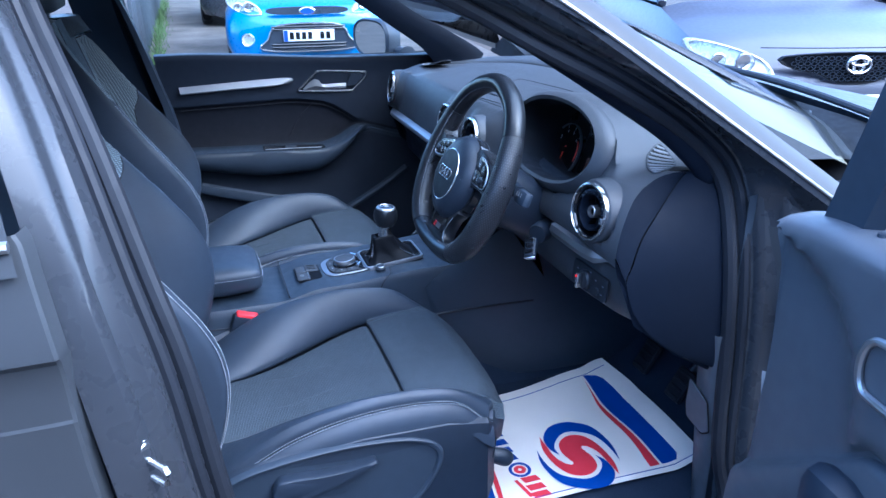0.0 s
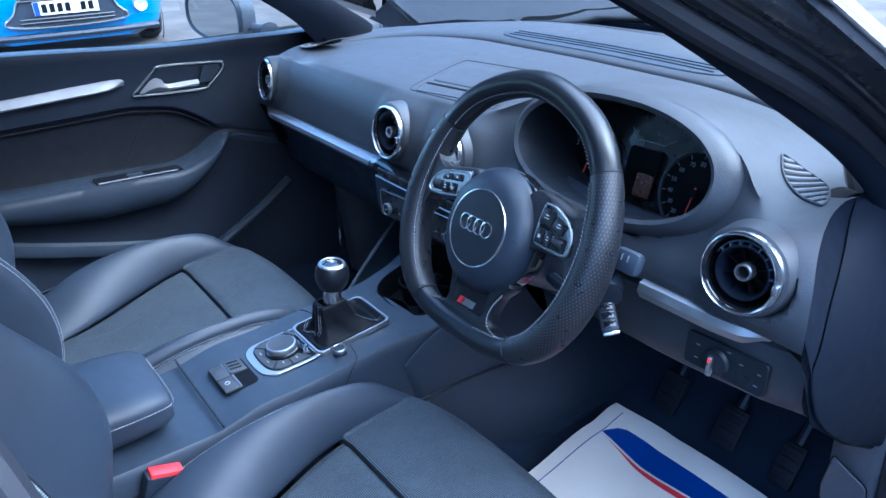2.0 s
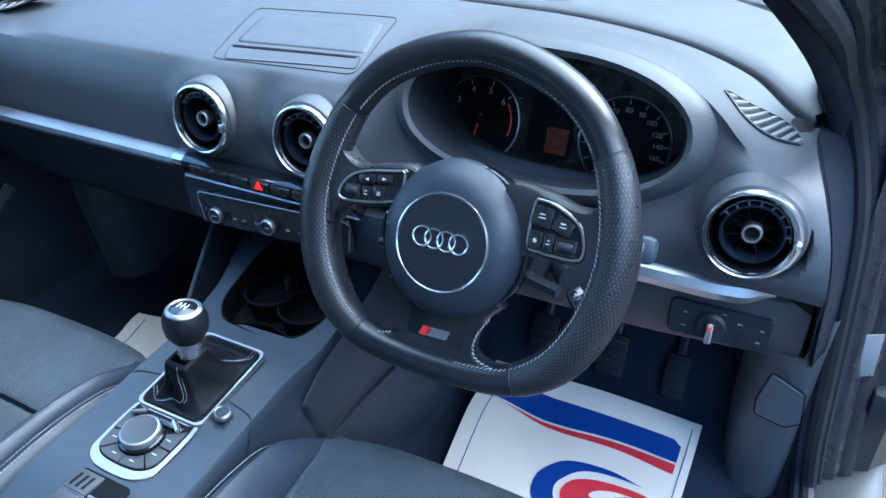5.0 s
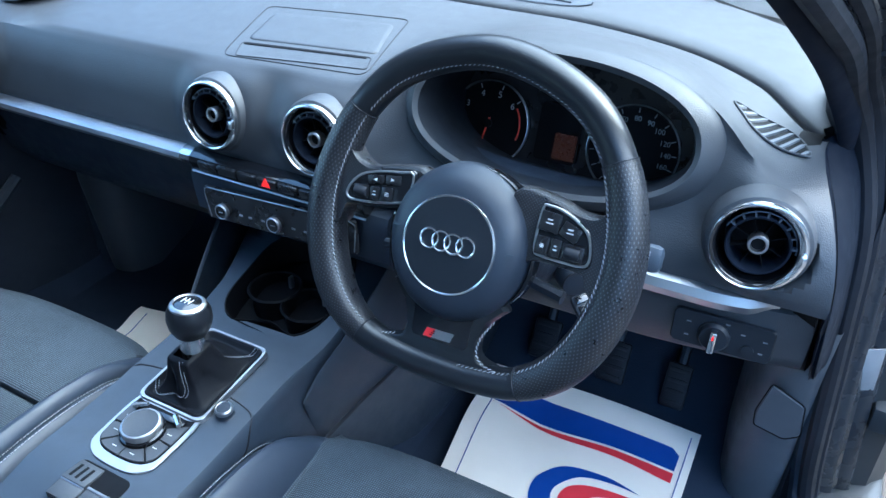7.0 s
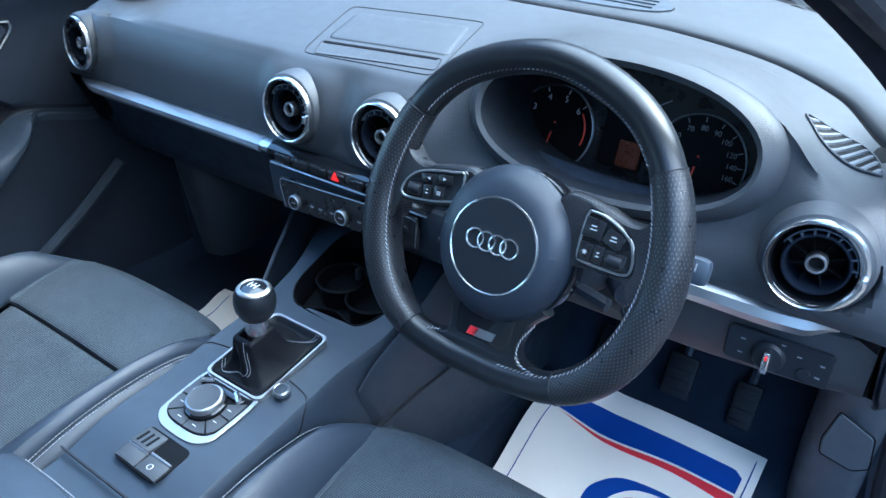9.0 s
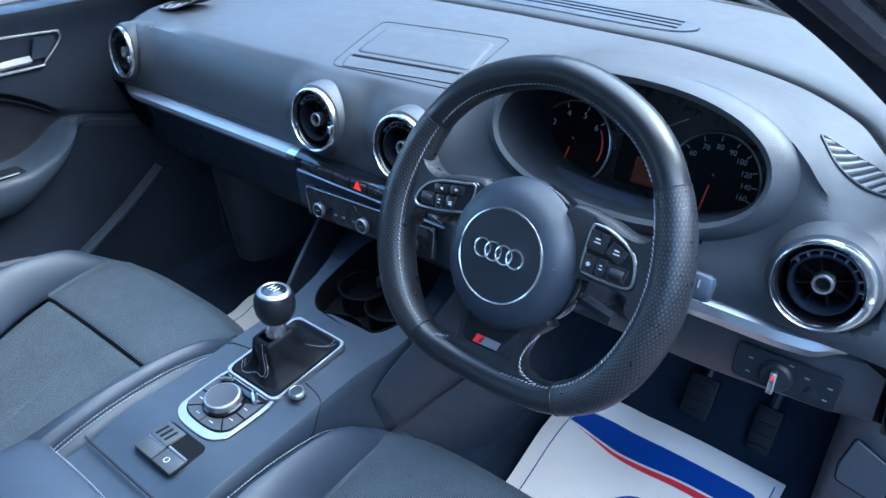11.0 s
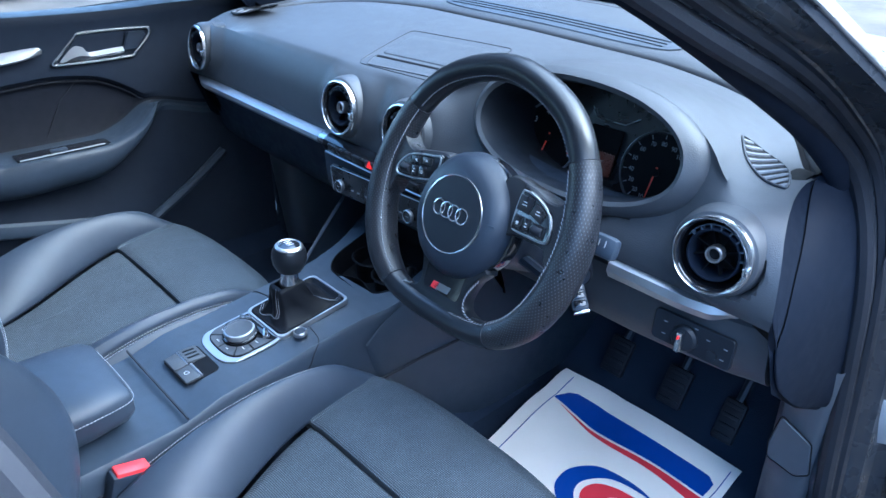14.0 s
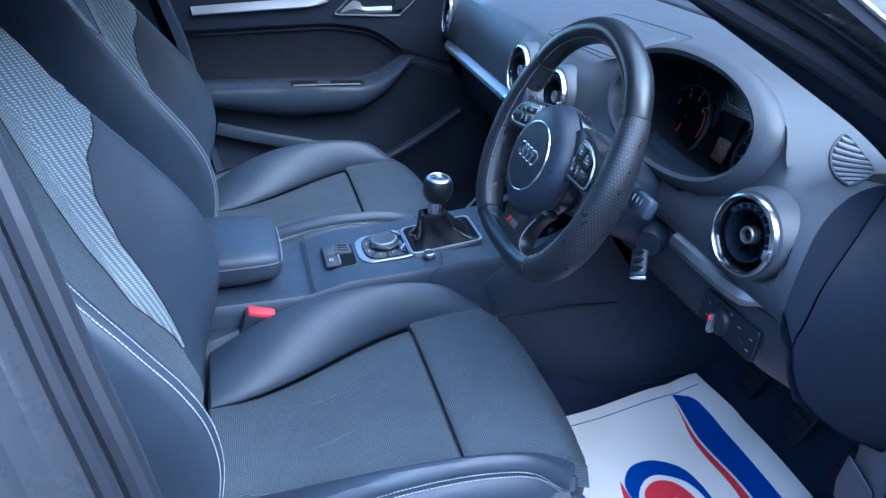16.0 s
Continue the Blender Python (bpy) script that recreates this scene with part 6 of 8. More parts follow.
def back_pt(x, s, proud=0.0):
    """The backrest's front face: s from the hip (0) to the shoulder (1)."""
    z = 0.475 + 0.665 * s
    y = -0.512 - 0.335 * (z - 0.5) - 0.012 * math.sin(math.pi * s)
    w0 = back_half(s)
    xr = edge_x(s) - (0.004 if x > 0 else 0.040)
    t = (abs(x) - w0) / (xr - w0)
    r = max(sum(table(RIDGE_Y, z + d) for d in (-0.06, -0.04, -0.02, 0, 0.02, 0.04, 0.06)) / 7 - y + 0.003, 0.0)
    if t > 1:
        d = r - 1.1 * (abs(x) - xr) - 10.0 * (abs(x) - xr) ** 2
    else:
        d = r * math.sin(math.pi / 2 * max(t, 0.0)) ** 1.1 - 0.004 * math.exp(-(t / 0.2) ** 2)
    return (x, y + d + proud * 0.95, z + proud * 0.31)


def front_seat(cx, label, near):
    seat = root("front_seat", (cx, -0.25, 0.28), label, "car seat", group="front seats")
    L = lambda p: (cx + p[0], p[1], p[2])
    C = lambda x, y, dz=0.0: (cx + x, y, cushion_z(x, y) + dz)
    ew = insert_half
    # cushion: thigh panel, main panel, two bolsters
    bm = B()
    def thigh(u, v):
        y = -0.143 + 0.190 * v
        x = (-1 + 2 * u) * (0.189 + 0.004 * v)
        c = C(x, y)
        return (c[0], c[1] - 0.014 * smoothstep(0.75, 1, v) * (2 * u - 1) ** 4, c[2] + 0.005 + 0.006 * math.sin(math.pi * u))
    pad(bm, thigh, 12, 10, 0.03, 0.014)
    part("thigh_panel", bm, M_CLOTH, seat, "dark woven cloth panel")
    bm = B()
    def mainp(u, v):
        y = -0.50 + 0.357 * v
        return C((-1 + 2 * u) * (ew(y) + 0.0005), y, 0.004 * math.sin(math.pi * u))
    pad(bm, mainp, 12, 14, 0.02, 0.014)
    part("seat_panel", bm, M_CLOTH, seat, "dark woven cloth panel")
    for q in (-0.055, 0.048):
        bm = B()
        tube(bm, [C(q * (1.1 - 0.3 * i / 20) + 0.004 * math.sin(i * 0.9), -0.46 + 0.29 * i / 20, -0.0012) for i in range(21)], [0.0004 + 0.0058 * math.sin(math.pi * i / 20) for i in range(21)], 8)
        part("cloth_crease", bm, M_CLOTH, seat)
    for s in (1, -1):
        bm = B()
        def bol(u, v):
            y = -0.50 + 0.525 * v
            w0 = ew(y)
            x = w0 + (0.243 - w0) * u
            c = C(s * x, y)
            return (c[0], c[1] - 0.034 * u * smoothstep(0.75, 1, v), c[2] - 0.010 * smoothstep(0.85, 1, v))
        f = (lambda u, v: bol(1 - u, v)) if s < 0 else bol
        pad(bm, f, 12, 22, 0.03, 0.016)
        part("cushion_bolster", bm, M_LEATHER, seat, "black leather side bolster")
        # outer side wall of the cushion
        bm = B()
        rows = []
        for i in range(23):
            v = i / 22
            y = -0.50 + 0.525 * v
            yy = y - 0.034 * smoothstep(0.75, 1, v)
            z = cushion_z(0.243, y) - 0.010 * smoothstep(0.85, 1, v)
            rows.append([(cx + s * x, yy, zz) for x, zz in ((0.236, z - 0.006), (0.246, z - 0.004), (0.255, z - 0.011), (0.263, z - 0.030), (0.264, z - 0.046), (0.252, z - 0.054))])
        shell(bm, rows, caps=True)
        part("bolster_side", bm, M_LEATHER, seat)
        bm = B()
        for o in (0.239, 0.249):
            stitches(bm, [(cx + s * o, -0.50 + 0.525 * v - 0.034 * smoothstep(0.75, 1, v), cushion_z(0.243, -0.50 + 0.525 * v) - 0.010 * smoothstep(0.85, 1, v) - (0.004 if o < 0.24 else 0.002)) for v in [i / 40 for i in range(41)]], 0.0052, 0.0036, 0.0009, 0.0015)
        part("stitching", bm, M_THREAD, seat, "pale double stitching")
    # front of the cushion
    bm = B()
    rows = []
    for i in range(17):
        x = -0.245 + 0.49 * i / 16
        y = 0.047 - 0.035 * (x / 0.245) ** 4 - 0.022 * smoothstep(0.175, 0.205, abs(x))
        z = cushion_z(x, 0.04) - 0.008 * smoothstep(0.17, 0.21, abs(x))
        rows.append([(cx + x, y - 0.02, z - 0.004), (cx + x, y + 0.002, z - 0.012), (cx + x, y + 0.012, z - 0.035), (cx + x, y + 0.006, z - 0.075), (cx + x, y - 0.04, z - 0.11)])
    shell(bm, rows)
    part("cushion_front", bm, M_LEATHER, seat)
    # plastic base
    bm = B()
    rows = []
    for y, w, zt, zb in ((-0.56, 0.23, 0.46, 0.33), (-0.50, 0.254, 0.500, 0.31), (-0.40, 0.266, 0.522, 0.31), (-0.25, 0.268, 0.534, 0.31), (-0.10, 0.268, 0.530, 0.315), (-0.02, 0.262, 0.512, 0.33), (0.0, 0.245, 0.49, 0.36)):
        rows.append([(cx + x, y, z) for x, z in ((-w + 0.012, zt), (-w + 0.002, zt - 0.006), (-w, zt - 0.02), (-w + 0.006, zt - 0.08), (-w + 0.005, zb), (w - 0.005, zb), (w - 0.006, zt - 0.08), (w, zt - 0.02), (w - 0.002, zt - 0.006), (w - 0.012, zt), (w - 0.030, zt - 0.03), (w - 0.045, 0.40), (-w + 0.045, 0.40), (-w + 0.030, zt - 0.03))])
    shell(bm, rows, loop_v=True, caps=True)
    part("seat_base", bm, M_PLASTIC, seat, "black plastic seat base")
    for x in (-0.17, 0.17):
        bm = B()
        box(bm, (cx + x, -0.28, 0.295), (0.04, 0.54, 0.035), 0.005)
        part("seat_rail", bm, M_PLASTIC, seat)
    s = 1 if cx > 0 else -1
    face = frame_of((cx + s * 0.258, 0, 0), (0, s, 0), (s, 0, 0))
    outline = spline([(-0.49, 0.47, 0), (-0.47, 0.500, 0), (-0.40, 0.517, 0), (-0.295, 0.524, 0), (-0.197, 0.518, 0), (-0.138, 0.501, 0), (-0.114, 0.470, 0), (-0.127, 0.428, 0), (-0.165, 0.38, 0), (-0.23, 0.34, 0), (-0.42, 0.34, 0)], 5, True)
    bm = B()
    c = (-0.29, 0.43)
    shell(bm, [[face @ Vector((s * (c[0] + (p.x - c[0]) * k), c[1] + (p.y - c[1]) * k, h)) for p in outline] for k, h in ((1.03, 0.002), (1.02, 0.0125), (1.0, 0.0150), (0.965, 0.0140), (0.95, 0.0085), (0.5, 0.0075), (0.02, 0.0075))], loop_v=True)
    part("base_cover", bm, M_TRIM, seat, "moulded seat side cover with a raised rim", smooth=40)
    paddle = [(p.x, p.y) for p in spline([(-0.412, 0.462, 0), (-0.405, 0.486, 0), (-0.385, 0.494, 0), (-0.337, 0.490, 0), (-0.28, 0.490, 0), (-0.240, 0.495, 0), (-0.233, 0.490, 0), (-0.245, 0.484, 0), (-0.301, 0.467, 0), (-0.355, 0.452, 0), (-0.395, 0.450, 0)], 4, True)]
    c = (-0.33, 0.474)
    bm = B()
    shell(bm, [[face @ Vector((s * (c[0] + (x - c[0]) * k), c[1] + (y - c[1]) * k, h)) for x, y in paddle] for k, h in ((0.98, 0.006), (1.0, 0.012), (1.0, 0.024), (0.97, 0.029), (0.90, 0.031), (0.02, 0.031))], loop_v=True)
    part("height_lever", bm, M_PLASTIC, seat, "black seat height lever", smooth=40)
    bm = B()
    tube(bm, spline([(cx + s * 0.20, -0.10, 0.395), (cx + s * 0.205, -0.01, 0.392), (cx + s * 0.21, 0.025, 0.386), (cx + s * 0.212, 0.045, 0.372)], 4), [0.008, 0.009, 0.010, 0.011, 0.012, 0.013, 0.014, 0.015, 0.016, 0.016, 0.015, 0.013, 0.009], 12, flat=1.1)
    part("slide_handle", bm, M_PLASTIC, seat)
    # backrest: cloth middle, knit strips widening to the shoulders, leather bolsters
    KNIT_IN = ((0.0, 0.140), (0.16, 0.136), (0.25, 0.127), (0.36, 0.108), (0.48, 0.088), (0.62, 0.082), (0.74, 0.086), (1.02, 0.090))
    LEATHER = ((0.0, 0.138), (0.16, 0.141), (0.42, 0.143), (0.53, 0.149), (0.62, 0.160), (0.69, 0.182), (0.73, 0.206), (0.78, 0.226))
    def sheet(name, f0, f1, v0, v1, n, mt, label, s, lift=0.0):
        """A panel of the backrest between two lines, running up from v0 to v1."""
        bm = B()
        rows = []
        for j in range(57):
            v = v0 + (v1 - v0) * j / 56
            a, b = f0(v), f1(v)
            b = max(b, a + 0.0005)
            rows.append([L(back_pt(s * (a + (b - a) * i / n), v, lift * math.sin(math.pi * i / n))) for i in range(n + 1)])
        shell(bm, rows)
        return part(name, bm, mt, seat, label, smooth=50)
    kin = lambda v: table(KNIT_IN, v)
    lea = lambda v: min(table(LEATHER, v), edge_x(v) - 0.0005) if v < 0.775 else edge_x(v)
    bm = B()
    shell(bm, [[L(back_pt((-1 + 2 * i / 16) * kin(1.02 * j / 56), 1.02 * j / 56, 0.004 * math.sin(math.pi * i / 16))) for i in range(17)] for j in range(57)])
    part("back_panel", bm, M_CLOTH_BACK_LIT, seat, "dark woven cloth back panel, lightened to look lit")
    for s in (1, -1):
        sheet("knit_panel", kin, lea, 0.14, 1.02, 12, M_KNIT, "coarse grey knitted cloth widening to the shoulder", s, 0.002)
        sheet("back_bolster", lambda v: lea(v) if v > 0.14 else kin(v), edge_x, 0.0, 0.78, 14, M_LEATHER, "black leather backrest bolster", s)
        bm = B()
        for fn, v0, v1 in ((kin, 0.14, 1.0), (lea, 0.14, 0.76)):
            tube(bm, [L(back_pt(s * fn(v0 + (v1 - v0) * i / 40), v0 + (v1 - v0) * i / 40, 0.0004)) for i in range(41)], 0.0013, 6)
        part("back_seam", bm, M_RUBBER, seat)
        # flat side from the stitched edge to the back shell
        bm = B()
        rows = []
        for i in range(41):
            v2 = 1.02 * i / 40
            w1 = edge_x(v2)
            a = Vector(back_pt(s * w1, v2))
            back = Vector((s * (w1 - 0.01), -0.60 - 0.245 * v2, 0.45 + 0.65 * v2))
            rows.append([L(a), L(a + Vector((s * 0.004, -0.003, -0.001))), L(a + Vector((s * 0.008, -0.014, -0.004))), L(a * 0.6 + back * 0.4 + Vector((s * 0.016, 0, 0))), L(a * 0.25 + back * 0.75 + Vector((s * 0.014, 0, 0))), L(back), L(back + Vector((-s * 0.05, -0.03, 0)))])
        shell(bm, rows)
        part("back_side", bm, M_LEATHER, seat, "", 50)
        bm = B()
        ln = [Vector(L(Vector(back_pt(s * edge_x(i / 70), i / 70)) + Vector((s * 0.002, 0.0, 0.0)))) for i in range(2, 54)]
        if s < 0:
            ln = ln[:20]
        stitches(bm, ln, 0.0052, 0.0038, 0.0011, 0.0006, (s * 0.3, 0.9, 0.2))
        stitches(bm, [Vector(L(Vector(back_pt(s * (edge_x(i / 70) - 0.009), i / 70)))) for i in range(2, 54 if s > 0 else 20)], 0.0052, 0.0038, 0.0011, 0.0006, (s * -0.1, 0.9, 0.2))
        part("back_stitching", bm, M_THREAD, seat, "pale stitching")
    bm = B()
    rows = [[L((x * w, -0.60 - 0.245 * v - 0.02 * (1 - x * x), 0.44 + 0.66 * v)) for x in (-1, -0.7, -0.35, 0, 0.35, 0.7, 1)] for v, w in ((0, 0.20), (0.2, 0.24), (0.6, 0.23), (0.9, 0.19), (1.02, 0.16))]
    shell(bm, rows)
    top = [L(back_pt(x * 0.16, 1.02)) for x in (-1, -0.7, -0.35, 0, 0.35, 0.7, 1)]
    shell(bm, [rows[-1], [(p[0], p[1] + 0.03, p[2] + 0.03) for p in rows[-1]], top])
    part("back_shell", bm, M_PLASTIC, seat)
    # headrest on two posts
    bm = B()
    rows = []
    for z, w, d in ((1.17, 0.10, 0.03), (1.18, 0.12, 0.05), (1.22, 0.135, 0.058), (1.28, 0.135, 0.055), (1.325, 0.115, 0.045), (1.335, 0.09, 0.025)):
        rows.append([(cx + w * math.copysign(abs(math.cos(a)) ** 0.6, math.cos(a)), -0.765 - 0.12 * (z - 1.17) + d * math.copysign(abs(math.sin(a)) ** 0.8, math.sin(a)), z) for a in [2 * math.pi * i / 28 for i in range(28)]])
    shell(bm, rows, loop_v=True, caps=True)
    part("headrest", bm, M_LEATHER, seat, "black leather headrest")
    for x in (-0.06, 0.06):
        bm = B()
        tube(bm, [(cx + x, -0.755, 1.08), (cx + x, -0.765, 1.19)], 0.006, 10)
        part("headrest_post", bm, M_CHROME, seat)
    return seat


front_seat(0.375, "black leather and cloth driver's seat with pale stitching", True)
front_seat(-0.385, "black leather and cloth passenger seat with pale stitching", False)

# ---- rear bench, far back in the cabin ----
bench = root("rear_bench", (0, -1.35, 0.30), "dark cloth rear bench in the shade", "car seat")
bm = B()
pad(bm, lambda u, v: (-0.62 + 1.24 * u, -1.5 + 0.48 * v, 0.50 + 0.04 * v), 16, 8, 0.12, 0.05)
part("seat_cushion", bm, M_CLOTH, bench)
bm = B()
pad(bm, lambda u, v: (-0.62 + 1.24 * u, -1.48 - 0.22 * v, 0.52 + 0.56 * v), 16, 8, 0.10, 0.05)
part("seat_back", bm, M_CLOTH, bench)

# ---- centre console ----
con = root("centre_console", (0, -0.05, 0.30), "black centre console with gear surround and rotary control", "centre console")


def con_z(y):
    return 0.555 + 0.02 * smoothstep(-0.32, -0.22, y) + 0.015 * smoothstep(-0.2, 0.05, y) + 0.06 * smoothstep(0.05, 0.30, y)


def con_w(y):
    return 0.110 + 0.010 * smoothstep(0.0, 0.12, y) + 0.035 * smoothstep(0.12, 0.30, y)


well = [(p.x, p.y) for p in spline([(x, y, 0) for x, y in ((-0.090, 0.160), (-0.074, 0.238), (0.0, 0.264), (0.062, 0.252), (0.088, 0.205), (0.090, 0.135), (0.062, 0.086), (0.010, 0.094), (-0.050, 0.076), (-0.086, 0.105))], 4, True)]


def well_span(y):
    """The cup well's width at y, a little inside its outline."""
    cut = [ax + (bx - ax) * (y - ay) / (by - ay) for (ax, ay), (bx, by) in zip(well, well[1:] + well[:1]) if (ay - y) * (by - y) < 0]
    return (min(cut) * 0.985, max(cut) * 0.985) if len(cut) > 1 else None


bm = B()
rows = []
for y in [-0.66 + 0.03 * i for i in range(24)] + [0.07 + 0.004 * i for i in range(51)] + [0.30]:
    z, w = con_z(y), con_w(y)
    span = well_span(y)
    xl, xr, dip = (*span, 0.055) if span else (-0.02, 0.02, 0.0)
    rows.append([(-w - 0.02, y, 0.30), (-w - 0.012, y, z - 0.10), (-w - 0.004, y, z - 0.02), (-w, y, z - 0.004), (-w + 0.003, y, z), (xl, y, z), (xl + 0.001, y, z - dip), (0.0, y, z - dip), (xr - 0.001, y, z - dip), (xr, y, z), (w - 0.003, y, z), (w, y, z - 0.004), (w + 0.004, y, z - 0.02), (w + 0.012, y, z - 0.10), (w + 0.02, y, 0.30)])
shell(bm, rows)
part("console_body", bm, M_TRIM, con, "black console moulding")
# knee pads curving up to the dash on both sides
for s in (1, -1):
    bm = B()
    ln = spline([(s * 0.122, 0.02, 0.545), (s * 0.130, 0.055, 0.580), (s * 0.148, 0.12, 0.628), (s * 0.163, 0.20, 0.690), (s * 0.170, 0.25, 0.735), (s * 0.175, 0.34, 0.76), (s * 0.18, 0.60, 0.78)], 5)
    rows = [[p + Vector((-s * 0.003, 0.002, -0.006)), p + Vector((-s * 0.001, 0.0, -0.001)), p, p + Vector((s * 0.002, 0, -0.003)), Vector((p.x + s * 0.012, p.y + 0.02, p.z - 0.05)), Vector((p.x + s * 0.010, p.y + 0.06, 0.38)), Vector((p.x + s * 0.010, p.y + 0.06, 0.29))] for p in ln]
    shell(bm, rows, caps=True)
    part("side_cheek", bm, M_TRIM, con)
bm = B()
tube(bm, [(0.149, -0.02, 0.482), (0.160, 0.12, 0.490), (0.178, 0.28, 0.495)], 0.003, 6)
part("cheek_joint", bm, M_RUBBER, con)
bm = B()
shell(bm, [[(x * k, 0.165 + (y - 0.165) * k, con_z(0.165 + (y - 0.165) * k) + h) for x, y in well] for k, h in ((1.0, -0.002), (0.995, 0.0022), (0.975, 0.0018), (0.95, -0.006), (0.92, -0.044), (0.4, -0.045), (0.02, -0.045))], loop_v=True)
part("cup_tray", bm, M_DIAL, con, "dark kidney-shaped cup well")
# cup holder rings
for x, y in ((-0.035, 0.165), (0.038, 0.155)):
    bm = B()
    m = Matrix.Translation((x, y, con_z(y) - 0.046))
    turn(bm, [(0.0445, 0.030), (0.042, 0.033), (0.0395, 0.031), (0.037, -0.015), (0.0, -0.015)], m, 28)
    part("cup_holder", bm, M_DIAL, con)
    bm = B()
    box(bm, (x + 0.01, y + 0.028, con_z(y) - 0.02), (0.006, 0.010, 0.022), 0.002)
    part("cup_clip", bm, M_SATIN, con)
# gear surround, boot and lever
gm = Matrix.Translation((0.0, -0.034, 0.5925)) @ pose(0, 0, 0, 6, 0, 0)
bm = B()
shell(bm, [[gm @ Vector((x, y, h)) for x, y in rrect(0.110 + o, 0.142 + o, 0.012)] for o, h in ((0.0035, -0.006), (0.0032, 0.0016), (0.0020, 0.0026), (-0.0040, 0.0026), (-0.0054, 0.0016), (-0.0056, -0.008))], loop_v=True)
part("gear_surround", bm, M_SATIN, con, "bright silver gear surround")
lever = root("gear_lever", (0.0, -0.03, 0.59), "gear lever with leather boot and silver-capped knob", "gear lever")
bm = B()
rows = []
base = round_poly([(-0.054, -0.070), (0.054, -0.070), (0.054, 0.070), (-0.054, 0.070)], 0.012, 0.005)
FOLDS = ((-1.32, 0.20, 0.30), (-0.55, -0.16, 0.35), (0.25, 0.16, 0.28), (0.95, -0.20, 0.30), (1.65, 0.14, 0.30), (2.35, 0.20, 0.28), (2.95, -0.16, 0.35), (-2.25, 0.10, 0.30), (-1.80, -0.14, 0.20))
for h, k, ay, w in ((-0.004, 0.985, 0, 0), (0.0012, 0.970, 0, 0), (0.0036, 0.945, 0, 0), (0.0026, 0.905, 0, 0.0), (-0.003, 0.865, 0, 0.02), (-0.004, 0.81, 0, 0.15), (-0.001, 0.74, -0.001, 0.35), (0.004, 0.66, -0.002, 0.6), (0.010, 0.58, -0.004, 0.8),
                    (0.017, 0.51, -0.006, 1.0), (0.025, 0.465, -0.008, 0.9), (0.033, 0.43, -0.010, 0.6), (0.040, 0.40, -0.011, 0.4), (0.047, 0.375, -0.012, 0.2), (0.052, 0.355, -0.012, 0.1), (0.056, 0.330, -0.012, 0), (0.0565, 0.24, -0.012, 0)):
    row = []
    for x, y in base:
        a = math.atan2(y, x)
        f = 1 + w * sum(g * math.exp(-(((a - o + 6 * h + math.pi) % (2 * math.pi) - math.pi) / d) ** 2) for o, g, d in FOLDS)
        row.append(gm @ Vector((x * k * f, y * k * f + ay, h - 0.004 * w * math.sin(5 * a + 1))))
    rows.append(row)
shell(bm, rows, loop_v=True)
boot = part("gear_boot", bm, M_BOOT, lever, "creased black leather boot", smooth=70)


def on_boot(a, q):
    """A place on the boot at the angle a, q counting rows up the boot."""
    i = min(range(len(base)), key=lambda j: abs((math.atan2(base[j][1], base[j][0]) - a + math.pi) % (2 * math.pi) - math.pi))
    r = min(int(q), len(rows) - 2)
    return Vector(rows[r][i]).lerp(Vector(rows[r + 1][i]), q - r)


for way in (((-2.40, 3.0), (-2.10, 5.0), (-1.80, 6.2), (-1.45, 7.2), (-1.30, 9.0), (-1.32, 12.0), (-1.35, 15.0)), ((1.02, 3.0), (1.02, 5.0), (0.98, 7.0), (0.90, 9.0)), ((2.40, 3.0), (2.35, 6.0), (2.30, 10.0), (2.30, 15.0))):
    ln = spline([on_boot(a, q) for a, q in way], 5)
    for o in (0.0, 0.0045):
        bm = B()
        stitches(bm, [p + Vector((o, o * 0.3, 0.0006)) for p in ln], 0.0038, 0.0026, 0.0006, 0.0008)
        part("boot_stitching", bm, M_THREAD, boot)
km = Matrix.Translation((0.001, -0.045, 0.647)) @ pose(0, 0, 0, -4, 2, 0)
bm = B()
turn(bm, [(0.0150, -0.020), (0.0172, -0.014), (0.0176, -0.006), (0.0172, 0.0), (0.0160, 0.004), (0.0145, 0.018), (0.0140, 0.034)], km, 28)
part("lever_collar", bm, M_CHROME, lever, "polished collar")
bm = B()
turn(bm, [(0.012, 0.020), (0.0215, 0.025), (0.0275, 0.036), (0.0297, 0.048), (0.0286, 0.060), (0.0245, 0.068)], km, 36)
part("knob_body", bm, M_WHEEL, lever, "black leather knob")
bm = B()
turn(bm, [(0.0245, 0.0650), (0.0238, 0.0695), (0.0212, 0.0722), (0.0192, 0.0728), (0.0180, 0.0715)], km, 36)
part("knob_cap", bm, M_SATIN, lever, "silver knob cap")
bm = B()
turn(bm, [(0.0184, 0.0715), (0.012, 0.0735), (0.0, 0.0745)], km, 32)
kp = part("shift_plate", bm, M_GLOSS, lever)
bm = B()
for x in (-0.006, 0.0, 0.006):
    box(bm, km @ Vector((x, 0, 0.0748)), (0.0011, 0.012, 0.0006), 0.0, km.to_3x3().to_4x4())
box(bm, km @ Vector((0, 0, 0.0748)), (0.012, 0.0011, 0.0006), 0.0, km.to_3x3().to_4x4())
part("shift_mark", bm, M_MARK, kp)
# rotary control panel
mm = Matrix.Translation((0.0, -0.150, 0.5785)) @ pose(0, 0, 0, 4, 0, 0)
bm = B()
shape = [(-0.0545, 0.042), (-0.040, 0.044), (0.040, 0.044), (0.0545, 0.042), (0.0545, -0.020), (0.050, -0.040), (0.032, -0.053), (0.0, -0.056), (-0.032, -0.053), (-0.050, -0.040), (-0.0545, -0.020)]
outer = smooth_poly(shape, 5)
